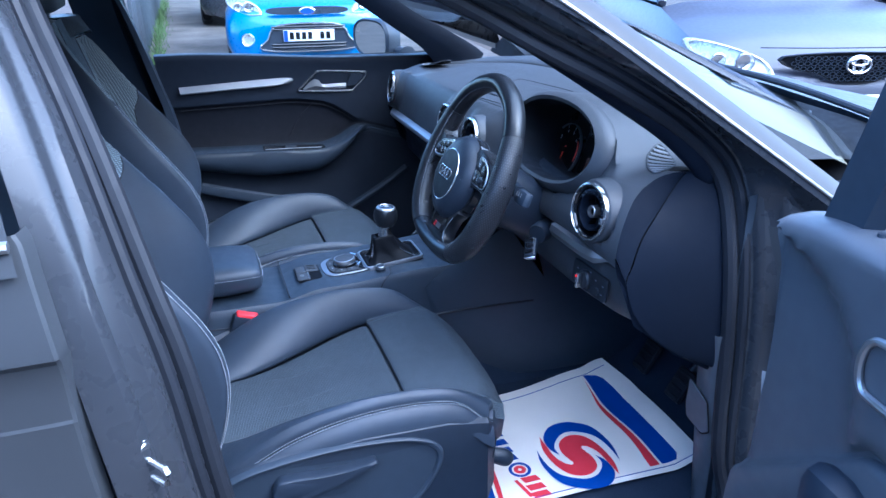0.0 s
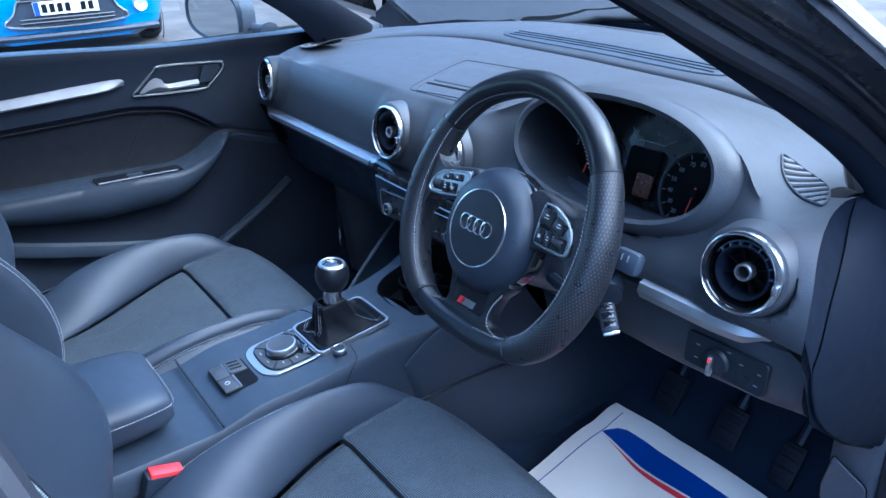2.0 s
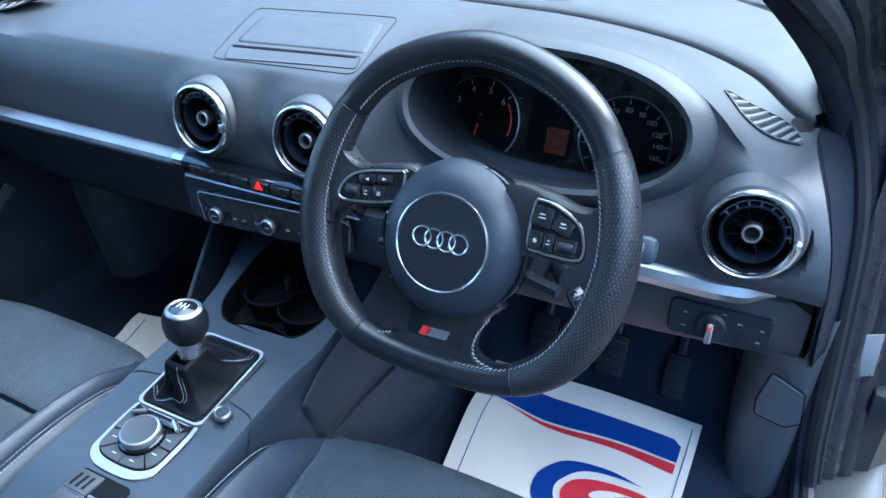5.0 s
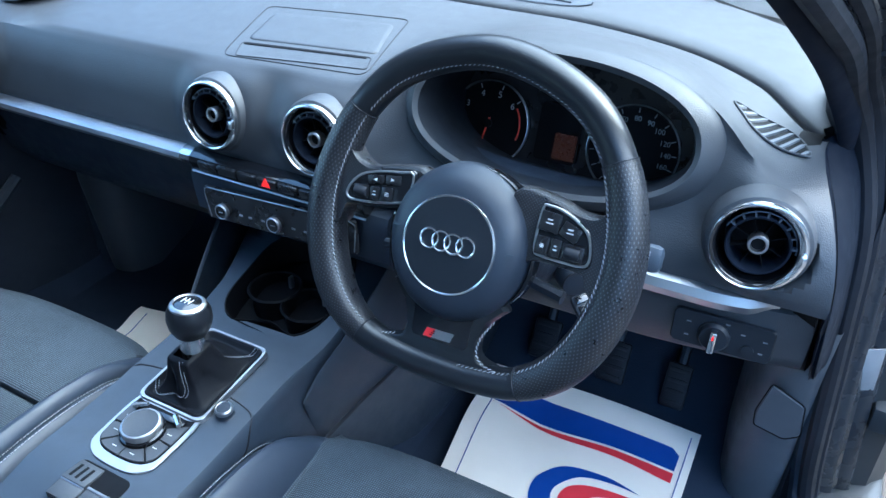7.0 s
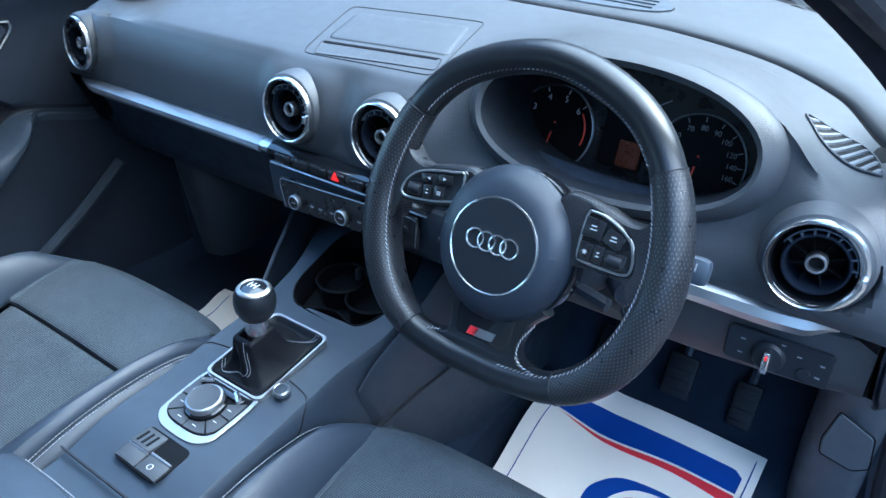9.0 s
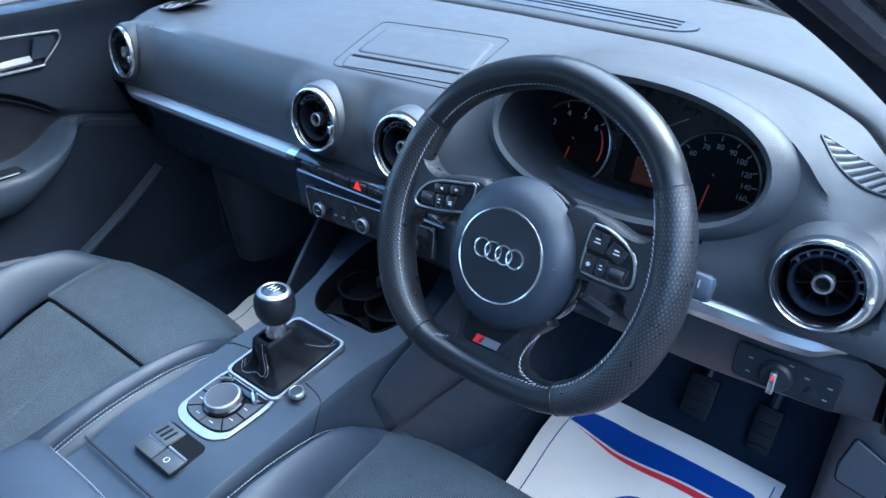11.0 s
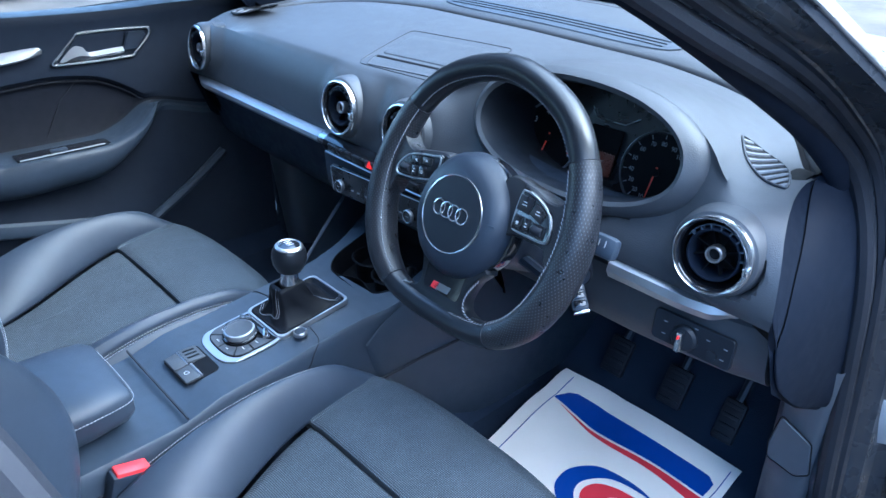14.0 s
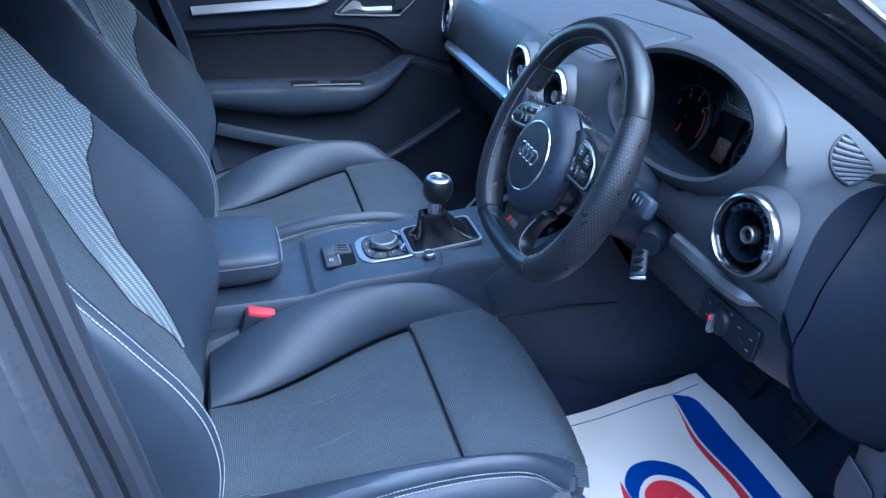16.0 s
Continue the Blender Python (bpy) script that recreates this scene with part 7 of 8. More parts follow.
plate(bm, outer, 0.0028, mm, 0.0010)
cp = part("control_panel", bm, M_SATIN, con, "silver-edged rotary control panel")
bm = B()
plate(bm, [(x * 0.90, y * 0.84 + 0.0045) for x, y in outer], 0.0038, mm, 0.0006)
part("control_field", bm, M_DIAL, cp)
bm = B()
turn(bm, [(0.0285, 0.004), (0.0285, 0.010), (0.026, 0.011)], mm @ Matrix.Translation((0, 0.002, 0)), 36)
part("dial_seat", bm, M_GLOSS, cp)
bm = B()
turn(bm, [(0.0258, 0.007), (0.0264, 0.017), (0.0250, 0.0198), (0.0228, 0.0204)], mm @ Matrix.Translation((0, 0.002, 0)), 40)
rk = part("rotary_dial", bm, M_SATIN, cp, "silver knurled dial")
bm = B()
turn(bm, [(0.0230, 0.0203), (0.020, 0.0197), (0.0, 0.0195)], mm @ Matrix.Translation((0, 0.002, 0)), 36)
part("dial_top", bm, M_DASH, rk)
field = sorted((math.degrees(math.atan2(y * 0.84 + 0.003, x * 0.90)), math.hypot(x * 0.90, y * 0.84 + 0.003)) for x, y in outer)


def field_edge(a):
    """The control field's radius at an angle in degrees."""
    a = (a + 180) % 360 - 180
    near = sorted(field, key=lambda q: abs(q[0] - a))[:2]
    w = [1 / (abs(q[0] - a) + 0.01) for q in near]
    return sum(q[1] * k for q, k in zip(near, w)) / sum(w)


for a0, a1 in ((-90, -42), (-138, -90), (-42, -4), (-176, -138), (-4, 34), (146, 184)):
    bm = B()
    an = [a0 + 1.5 + (a1 - a0 - 3) * i / 5 for i in range(6)]
    poly = [(math.cos(radians(a)) * 0.0298, math.sin(radians(a)) * 0.0298 + 0.002) for a in an] + [(math.cos(radians(a)) * field_edge(a) * 0.97, math.sin(radians(a)) * field_edge(a) * 0.97 + 0.002) for a in reversed(an)]
    plate(bm, poly, 0.0056, mm, 0.0006)
    bt = part("menu_key", bm, M_DASH, cp)
    bm = B()
    a = radians((a0 + a1) / 2)
    box(bm, mm @ Vector((math.cos(a) * 0.037, math.sin(a) * 0.037 + 0.002, 0.0058)), (0.007, 0.0010, 0.0005), 0.0, mm.to_3x3().to_4x4())
    part("key_mark", bm, M_MARK, bt)
for s in (1, -1):
    bm = B()
    tube(bm, [mm @ Vector((s * 0.040, 0.026, 0.010)), mm @ Vector((s * 0.024, 0.036, 0.010))], 0.0042, 8)
    part("toggle", bm, M_CHROME, cp, "chrome toggle")
bm = B()
box(bm, mm @ Vector((0, 0.0315, 0.0065)), (0.084, 0.009, 0.003), 0.001, mm.to_3x3().to_4x4())
part("key_strip", bm, M_GLOSS, cp)
# volume knob
bm = B()
vm = Matrix.Translation((0.072, -0.075, 0.5775)) @ pose(0, 0, 0, 5, 0, 0)
turn(bm, [(0.015, 0.0), (0.0145, 0.004), (0.0115, 0.006), (0.0115, 0.016), (0.0100, 0.0185), (0.0, 0.019)], vm, 28)
vk = part("volume_knob", bm, M_PLASTIC, con)
bm = B()
turn(bm, [(0.0118, 0.012), (0.0120, 0.0175), (0.0102, 0.0195), (0.0092, 0.0188)], vm, 28)
part("knob_ring", bm, M_SATIN, vk, "silver ring")
# parking brake and start-stop switches in their tray
sm = Matrix.Translation((0.004, -0.241, 0.5725)) @ pose(0, 0, 0, 3, 0, 0)
R3 = sm.to_3x3().to_4x4()
bm = B()
plate(bm, rrect(0.086, 0.060, 0.010), 0.002, sm, 0.0006)
tray = part("switch_tray", bm, M_DIAL, con)
bm = B()
box(bm, sm @ Vector((-0.021, -0.016, 0.0015)), (0.040, 0.024, 0.006), 0.002, R3)
sa = part("console_switch", bm, M_DASH, tray)
bm = B()
box(bm, sm @ Vector((-0.021, 0.011, 0.001)), (0.040, 0.032, 0.009), 0.002, R3 @ pose(0, 0, 0, -8, 0, 0))
sb = part("ribbed_switch", bm, M_DASH, tray)
for i in range(3):
    bm = B()
    box(bm, sm @ Vector((-0.032 + 0.010 * i, 0.011, 0.0050)), (0.0045, 0.020, 0.002), 0.0005, R3 @ pose(0, 0, 0, -8, 0, 0))
    part("switch_slot", bm, M_DIAL, sb)
bm = B()
tube(bm, [sm @ Vector((-0.040, -0.004, 0.0040)), sm @ Vector((-0.002, -0.004, 0.0040))], 0.0022, 8)
part("switch_edge", bm, M_SATIN, sa, "silver edge")
bm = B()
box(bm, sm @ Vector((0.021, -0.015, 0.0015)), (0.040, 0.026, 0.006), 0.002, R3)
sc = part("console_switch", bm, M_DASH, tray)
bm = B()
tube(bm, [sm @ Vector((0.002, -0.001, 0.0040)), sm @ Vector((0.040, -0.001, 0.0040))], 0.0022, 8)
part("switch_edge", bm, M_SATIN, sc, "silver edge")
bm = B()
tube(bm, [sm @ Vector((0.018 + 0.004 * math.cos(a), -0.016 + 0.004 * math.sin(a), 0.0047)) for a in [0.524 * i for i in range(12)]], 0.0005, 5, closed=True)
part("switch_mark", bm, M_MARK, sc)
bm = B()
box(bm, (0.0, -0.300, 0.5665), (0.224, 0.0025, 0.004), 0.0)
part("console_joint", bm, M_RUBBER, con)
for s in (1, -1):
    bm = B()
    tube(bm, spline([(s * 0.060, -0.050, con_z(-0.05) + 0.0004), (s * 0.088, -0.055, con_z(-0.055) + 0.0004), (s * 0.104, -0.062, con_z(-0.062) + 0.0002), (s * 0.1135, -0.078, con_z(-0.075) - 0.010), (s * 0.1165, -0.100, con_z(-0.10) - 0.034), (s * 0.1170, -0.16, con_z(-0.16) - 0.040), (s * 0.1170, -0.30, con_z(-0.30) - 0.040), (s * 0.1170, -0.62, con_z(-0.62) - 0.040)], 5), 0.0012, 6)
    part("side_joint", bm, M_RUBBER, con)
# armrest
arm = root("armrest", (0, -0.47, 0.56), "padded black leather centre armrest", "armrest")
bm = B()
rows = []
for y, w, zt, zb in ((-0.350, 0.066, 0.604, 0.585), (-0.356, 0.083, 0.622, 0.574), (-0.370, 0.092, 0.631, 0.568), (-0.42, 0.097, 0.637, 0.564), (-0.55, 0.099, 0.640, 0.564), (-0.66, 0.096, 0.640, 0.568), (-0.68, 0.08, 0.625, 0.58)):
    rows.append([(-0.018 + w * math.copysign(abs(math.cos(a)) ** 0.4, math.cos(a)), y, (zt + zb) / 2 + (zt - zb) / 2 * math.copysign(abs(math.sin(a)) ** 0.6, math.sin(a))) for a in [2 * math.pi * i / 32 for i in range(32)]])
shell(bm, rows, loop_v=True, caps=True)
part("arm_pad", bm, M_LEATHER, arm)
bm = B()
stitches(bm, spline([(0.082, -0.66, 0.612), (0.081, -0.45, 0.612), (0.077, -0.385, 0.611), (0.068, -0.360, 0.609), (0.045, -0.3505, 0.606), (-0.02, -0.3495, 0.606), (-0.085, -0.3515, 0.606)], 6), 0.0052, 0.0036, 0.0009, 0.001, (0.6, 0.6, 0.3))
part("stitching", bm, M_THREAD, arm)
# belt buckles
for cx in (0.100,):
    bk = root("belt_buckle", (cx, -0.375, 0.44), "black seat belt buckle with red button", "belt buckle")
    q = Matrix.Translation((cx + 0.024, -0.415, 0.498)) @ pose(0, 0, 0, -18, 4, 0)
    bm = B()
    box(bm, q @ Vector((0, 0, 0)), (0.026, 0.055, 0.10), 0.006, q.to_3x3().to_4x4())
    part("buckle_body", bm, M_PLASTIC, bk)
    bm = B()
    box(bm, q @ Vector((0, 0.002, 0.049)), (0.022, 0.048, 0.012), 0.003, q.to_3x3().to_4x4())
    part("release_button", bm, M_RED, bk, "red release button")

# ---- pedals and footwell ----
for x, y, z, w, h in ((0.558, 0.54, 0.342, 0.044, 0.084), (0.438, 0.54, 0.352, 0.054, 0.080), (0.30, 0.54, 0.352, 0.054, 0.080)):
    pd = root("pedal", (x, y, z), "black ribbed rubber pedal", "pedal", group="pedals")
    q = Matrix.Translation((x, y, z)) @ pose(0, 0, 0, -32, 0, 0)
    bm = B()
    box(bm, q.translation, (w, 0.014, h), 0.005, q.to_3x3().to_4x4())
    part("pedal_pad", bm, M_RUBBER, pd)
    for i in range(4):
        bm = B()
        box(bm, q @ Vector((0, -0.008, -h * 0.36 + h * 0.24 * i)), (w * 0.8, 0.005, 0.007), 0.001, q.to_3x3().to_4x4())
        part("pedal_rib", bm, M_RUBBER, pd)
    bm = B()
    tube(bm, [q @ Vector((0, 0.006, 0.02)), (x, y + 0.10, z + 0.12), (x, y + 0.10, z + 0.30)], 0.009, 8)
    part("pedal_arm", bm, M_PLASTIC, pd)


# ---- paper floor mats ----
def paper_mat(name, x0, x1, y0, y1, curl, label, far_print=True):
    mat = root(name, ((x0 + x1) / 2, (y0 + y1) / 2, 0.285), label, "floor mat", group="paper floor mats")
    W, H = x1 - x0, y1 - y0
    def S(u, v, lift=0.0):
        x, y = x0 + W * u, y0 + H * v
        z = 0.284 + 0.006 * math.sin(5 * u + 2) * math.sin(4 * v) + 0.035 * smoothstep(0.85, 1.0, v) * 0.6
        z += curl * smoothstep(0.35, 0.0, u) * smoothstep(0.45, 1.0, v)
        y -= 0.0
        return Vector((x + 0.012 * math.sin(6 * v) * (1 - u), y - 0.03 * smoothstep(0.3, 0.0, u) * smoothstep(0.6, 1, v), z + lift))
    bm = B()
    shell(bm, [[S(i / 32, j / 32) for j in range(33)] for i in range(33)])
    shell(bm, [[S(i / 32, j / 32, -0.0012) for j in range(33)] for i in range(33)])
    part("sheet", bm, M_PAPER, mat, "white printed paper sheet")
    for a, b in (((0.075, 0.02), (0.075, 0.97)),):
        bm = B()
        tube(bm, [S(a[0], a[1] + (b[1] - a[1]) * i / 20, 0.001) for i in range(21)], 0.0009, 5)
        part("border_line", bm, M_BLUEINK, mat)
    bm = B()
    tube(bm, [S(0.965, 0.02 + 0.95 * i / 20, 0.001) for i in range(21)], 0.0009, 5)
    part("border_line", bm, M_BLUEINK, mat)
    # the printed swirl: a red S between two blue arms
    LC = (0.708, 0.525)
    def logo(p):
        return (LC[0] + p[0] * 0.1 / W, LC[1] + p[1] * 0.1 / H)
    def rails(name, a, b, sgn, mt, label, lift):
        """A printed band between two curves."""
        pa, pb = spline([(x * sgn, y * sgn, 0) for x, y in a], 5), spline([(x * sgn, y * sgn, 0) for x, y in b], 5)
        bm = B()
        shell(bm, [[S(*logo((p + (q - p) * k / 3)[:2]), lift) for p, q in zip(pa, pb)] for k in range(4)])
        bmesh.ops.remove_doubles(bm, verts=bm.verts, dist=1e-4)
        part(name, bm, mt, mat, label)
    red_out = ((0.92, 0.48), (0.47, 0.61), (-0.09, 0.60), (-0.45, 0.50), (-0.64, 0.33), (-0.69, 0.07), (-0.53, -0.18), (-0.24, -0.27), (0.06, -0.235), (0.16, -0.205))
    red_in = ((0.92, 0.48), (0.57, 0.48), (0.14, 0.47), (-0.12, 0.39), (-0.24, 0.28), (-0.22, 0.215), (-0.14, 0.205), (-0.04, 0.205), (0.02, 0.205), (0.06, 0.205))
    blue_out = ((-0.15, -0.35), (-0.42, -0.46), (-0.80, -0.44), (-1.10, -0.21), (-1.18, 0.10), (-1.09, 0.43), (-0.74, 0.78), (-0.06, 0.87), (0.52, 0.74))
    blue_in = ((-0.15, -0.35), (-0.42, -0.35), (-0.65, -0.20), (-0.80, 0.02), (-0.79, 0.29), (-0.54, 0.61), (-0.25, 0.735), (0.14, 0.77), (0.52, 0.74))
    for sgn in (1, -1):
        rails("red_swirl", red_out, red_in, sgn, M_REDINK, "red printed swirl", 0.0016 + 0.0003 * sgn)
        rails("blue_arm", blue_out, blue_in, sgn, M_BLUEINK, "blue printed swirl", 0.0022)
    # bands along the far end and the near end
    def band(f0, f1, name, mt, lift):
        n = 24
        up = [(0.08 + 0.86 * i / n, f1(i / n)) for i in range(n + 1)]
        lo = [(0.08 + 0.86 * i / n, f0(i / n)) for i in range(n + 1)]
        bm = B()
        shell(bm, [[S(a, b + (bb - b) * k / 3, lift) for (a, b), (_, bb) in zip(lo, up)] for k in range(4)])
        part(name, bm, mt, mat)
    near = ((0.0, 0.850), (0.2, 0.815), (0.36, 0.810), (0.5, 0.820), (0.65, 0.832), (0.8, 0.832), (1.0, 0.824))
    under = ((0.0, 0.842), (0.2, 0.796), (0.36, 0.780), (0.5, 0.785), (0.65, 0.795), (0.8, 0.789), (1.0, 0.766))
    if far_print:
        band(lambda t: soft(near, t, 0.08), lambda t: 0.914 - 0.055 * smoothstep(0.06, 0.0, t) - 0.02 * smoothstep(0.95, 1.0, t), "blue_band", M_BLUEINK, 0.0012)
        band(lambda t: soft(under, t, 0.08), lambda t: soft(near, t, 0.08) - 0.010, "red_band", M_REDINK, 0.0012)
    band(lambda t: 0.01, lambda t: 0.085 + 0.04 * math.sin(math.pi * t), "blue_band", M_BLUEINK, 0.0012)
    band(lambda t: 0.098 + 0.04 * math.sin(math.pi * t), lambda t: 0.116 + 0.045 * math.sin(math.pi * t), "red_band", M_REDINK, 0.0012)
    # printed name as plain bars
    for i, u0 in enumerate((0.356, 0.434, 0.510, 0.586, 0.805, 0.878, 0.946)):
        tall, v0 = (0.058, 0.246) if i < 4 else (0.070, 0.267)
        bm = B()
        shell(bm, [[S(u0 - 0.026 + 0.052 * k / 4, v0 + tall * (q / 2 - 0.5) + 0.008 * k / 4, 0.0013) for q in range(3)] for k in range(5)])
        part("printed_bar", bm, M_BLUEINK if i < 4 else M_REDINK, mat)
    bm = B()
    shell(bm, [[S(0.79 + 0.16 * k / 8, 0.203 + 0.016 * q + 0.018 * k / 8, 0.0013) for q in range(2)] for k in range(9)])
    part("printed_bar", bm, M_REDINK, mat)
    for r0, r1, mt in ((0.024, 0.017, M_BLUEINK), (0.013, 0.004, M_REDINK)):
        bm = B()
        turn(bm, [(r0, 0.0), (r1, 0.0)], Matrix.Translation(S(0.707, 0.256, 0.0016)), 24)
        part("printed_ring", bm, mt, mat)
    return mat


paper_mat("paper_mat", 0.240, 0.624, -0.03, 0.480, 0.03, "white paper mat with red and blue print, driver's footwell")
paper_mat("paper_mat", -0.515, -0.135, -0.22, 0.295, 0.02, "white paper mat with a blue border line, passenger footwell", False)

# ---- parked cars outside ----
def parked_car(name, label, paint, m, L, Wd, H, hood_z, group="parked cars", lamp="round", seed=1):
    """A small hatchback with its nose at the origin, pointing along +y of m."""
    c = root(name, m.translation, label, "car", group)
    def put(bm):
        for v in bm.verts:
            v.co = m @ v.co
        return bm
    w = Wd / 2
    # body
    bm = B()
    secs = [(-0.00, 0.66, 0.20, 0.55), (-0.02, 0.80, 0.16, 0.64), (-0.10, 0.93, 0.15, 0.72), (-0.25, 0.985, 0.15, hood_z - 0.10), (-0.45, 1.0, 0.17, hood_z - 0.03), (-0.8, 1.0, 0.17, hood_z + 0.03), (-1.1, 1.0, 0.17, hood_z + 0.09), (-1.6, 1.0, 0.17, hood_z + 0.10), (-2.6, 1.0, 0.17, hood_z + 0.14), (-L + 0.15, 0.97, 0.20, hood_z + 0.16), (-L, 0.85, 0.30, hood_z + 0.10)]
    rows = []
    for y, k, z0, z1 in secs:
        ww = w * k
        rows.append([(x * ww, y - bow, z) for x, z, bow in ((0, z0, 0), (-0.7, z0, 0), (-0.93, z0 + 0.06, 0.02), (-1.0, z0 + 0.20, 0.03), (-1.0, z0 + (z1 - z0) * 0.55, 0.03), (-0.985, z0 + (z1 - z0) * 0.75, 0.03), (-0.90, z1 - 0.045, 0.03), (-0.70, z1 - 0.01, 0.015), (-0.35, z1 + 0.005, 0), (0, z1 + 0.01, -0.01 if y == 0 else 0), (0.35, z1 + 0.005, 0), (0.70, z1 - 0.01, 0.015), (0.90, z1 - 0.045, 0.03), (0.985, z0 + (z1 - z0) * 0.75, 0.03), (1.0, z0 + (z1 - z0) * 0.55, 0.03), (1.0, z0 + 0.20, 0.03), (0.93, z0 + 0.06, 0.02), (0.7, z0, 0))])
    fine = []
    for a, b in zip(rows, rows[1:]):
        fine.append(a)
    fine.append(rows[-1])
    shell(bm, fine, loop_v=True, caps=True)
    body = part("body", put(bm), paint, c, smooth=40)
    # cabin
    bm = B()
    rows = []
    for y, k, z in ((-1.02, 0.88, hood_z + 0.06), (-1.75, 0.74, H - 0.05), (-2.2, 0.74, H), (-3.0, 0.72, H - 0.03), (-L + 0.10, 0.80, hood_z + 0.18)):
        rows.append([(x * w * k, y - 0.10 * x * x * (1 if y > -2 else -1), z - 0.03 * x * x) for x in (-1, -0.6, 0, 0.6, 1)])
    shell(bm, rows)
    for s in (0, -1):
        shell(bm, [[r[s] for r in rows], [(math.copysign(w * 0.94, r[s][0]), r[s][1], hood_z + 0.08) for r in rows]])
    part("cabin_glass", put(bm), M_GLOSS, c)
    bm = B()
    shell(bm, [[(x * w * 0.745, y, H + 0.012 + z - 0.03 * x * x) for x in (-1, -0.6, 0, 0.6, 1)] for y, z in ((-1.70, -0.05), (-2.2, 0.0), (-3.05, -0.03))])
    for s in (1, -1):
        tube(bm, [(s * w * 0.90, -1.12, hood_z + 0.07), (s * w * 0.755, -1.80, H - 0.045), (s * w * 0.75, -2.3, H)], 0.03, 8)
    part("roof", put(bm), paint, c)
    # wheels
    for sx in (1, -1):
        for y in (-0.78, -L + 0.72):
            bm = B()
            q = Matrix.Translation((sx * (w - 0.10), y, 0.30)) @ pose(0, 0, 0, 0, 90, 0)
            turn(bm, [(0.20, -0.09), (0.27, -0.10), (0.298, -0.07), (0.302, 0.0), (0.298, 0.07), (0.27, 0.10), (0.20, 0.09)], q, 36)
            wh = part("wheel", put(bm), M_TYRE, c)
            bm = B()
            turn(bm, [(0.205, sx * 0.085), (0.19, sx * 0.09), (0.18, sx * 0.06), (0.06, sx * 0.075), (0.0, sx * 0.08)], q, 30)
            part("rim", put(bm), M_RIM, wh)
            bm = B()
            turn(bm, [(0.36, 0.0), (0.33, 0.001)], Matrix.Translation((sx * (w + 0.002), y, 0.31)) @ pose(0, 0, 0, 0, 90, 0), 30)
            box(bm, (sx * (w - 0.10), y, 0.34), (0.205, 0.66, 0.56), 0.1)
            part("wheel_arch", put(bm), M_DIAL, c)
    return c, put, body, w


def lamp_unit(c, put, poly, y0, sweep, name="headlight"):
    """A headlight: reflector bowl, lens and lamp rings; poly in (x, z), swept back with |x|."""
    bm = B()
    pl = smooth_poly(poly, 4)
    cx = sum(p[0] for p in pl) / len(pl)
    cz = sum(p[1] for p in pl) / len(pl)
    Y = lambda x, z, d: (x, y0 - sweep(x, z) + d, z)
    rows = [[Y(x, z, -0.03) for x, z in pl], [Y(x, z, 0.010) for x, z in pl], [Y(cx + (x - cx) * 0.92, cz + (z - cz) * 0.92, 0.018) for x, z in pl], [Y(cx + (x - cx) * 0.85, cz + (z - cz) * 0.85, -0.01) for x, z in pl], [Y(cx + (x - cx) * 0.2, cz + (z - cz) * 0.2, -0.015) for x, z in pl]]
    shell(bm, rows, loop_v=True, caps=True)
    h = part(name, put(bm), M_LAMPBOWL, c, "clear headlight")
    xs = [p[0] for p in poly]
    for t, R in ((0.35, 0.055), (0.65, 0.045)):
        x = min(xs) + (max(xs) - min(xs)) * t
        bm = B()
        turn(bm, [(R, 0.0), (R, 0.02), (R * 0.85, 0.022), (R * 0.7, 0.0), (0.0, -0.005)], Matrix.Translation(Y(x, cz, 0.0)) @ pose(0, 0, 0, -90, 0, 0), 24)
        part("lamp_bowl", put(bm), M_CHROME, h)
    return h


# bright blue hatchback, facing the passenger side
FI = frame_of((-6.45, 0.80, 0.0), (-0.12, -1.0, 0), (0, 0, 1))
c, put, body, w = parked_car("blue_hatchback", "bright blue small hatchback parked facing the yard", M_BLUECAR, FI, 3.95, 1.72, 1.46, 0.86)
bm = B()
gp = smooth_poly([(-0.50, 0.335), (-0.42, 0.42), (-0.36, 0.53), (-0.20, 0.57), (0.20, 0.57), (0.36, 0.53), (0.42, 0.42), (0.50, 0.335), (0.30, 0.30), (-0.30, 0.30)], 3)
shell(bm, [[(x, 0.035 - 0.08 * x * x, z) for x, z in gp], [(x * 0.97, 0.045 - 0.08 * x * x, 0.43 + (z - 0.43) * 0.96) for x, z in gp], [(x * 0.93, 0.02 - 0.08 * x * x, 0.43 + (z - 0.43) * 0.92) for x, z in gp]], loop_v=True, caps=True)
g = part("lower_grille", put(bm), M_PLASTIC, c, "black lower grille")
bm = B()
for z in (0.34, 0.37, 0.52, 0.545):
    tube(bm, [(x, 0.05 - 0.08 * x * x, z) for x in (-0.38, -0.2, 0, 0.2, 0.38)], 0.008, 6)
part("grille_bars", put(bm), M_GLOSS, g)
bm = B()
tube(bm, [(x, 0.042 - 0.08 * x * x, z) for x, z in gp], 0.010, 6, closed=True, up=(0, 1, 0))
part("grille_surround", put(bm), M_CHROME, g)
bm = B()
box(bm, (0, 0.052, 0.455), (0.52, 0.012, 0.112), 0.004)
pl = part("number_plate", put(bm), M_YELLOW, c, "pale number plate")
for i in range(7):
    if i == 4:
        continue
    bm = B()
    box(bm, (0.175 - 0.062 * i, 0.0595, 0.455), (0.042, 0.003, 0.072), 0.0)
    part("plate_bar", put(bm), M_DIAL, pl)
bm = B()
box(bm, (0.235, 0.0595, 0.455), (0.042, 0.003, 0.108), 0.0)
part("plate_band", put(bm), M_BLUEINK, pl)
bm = B()
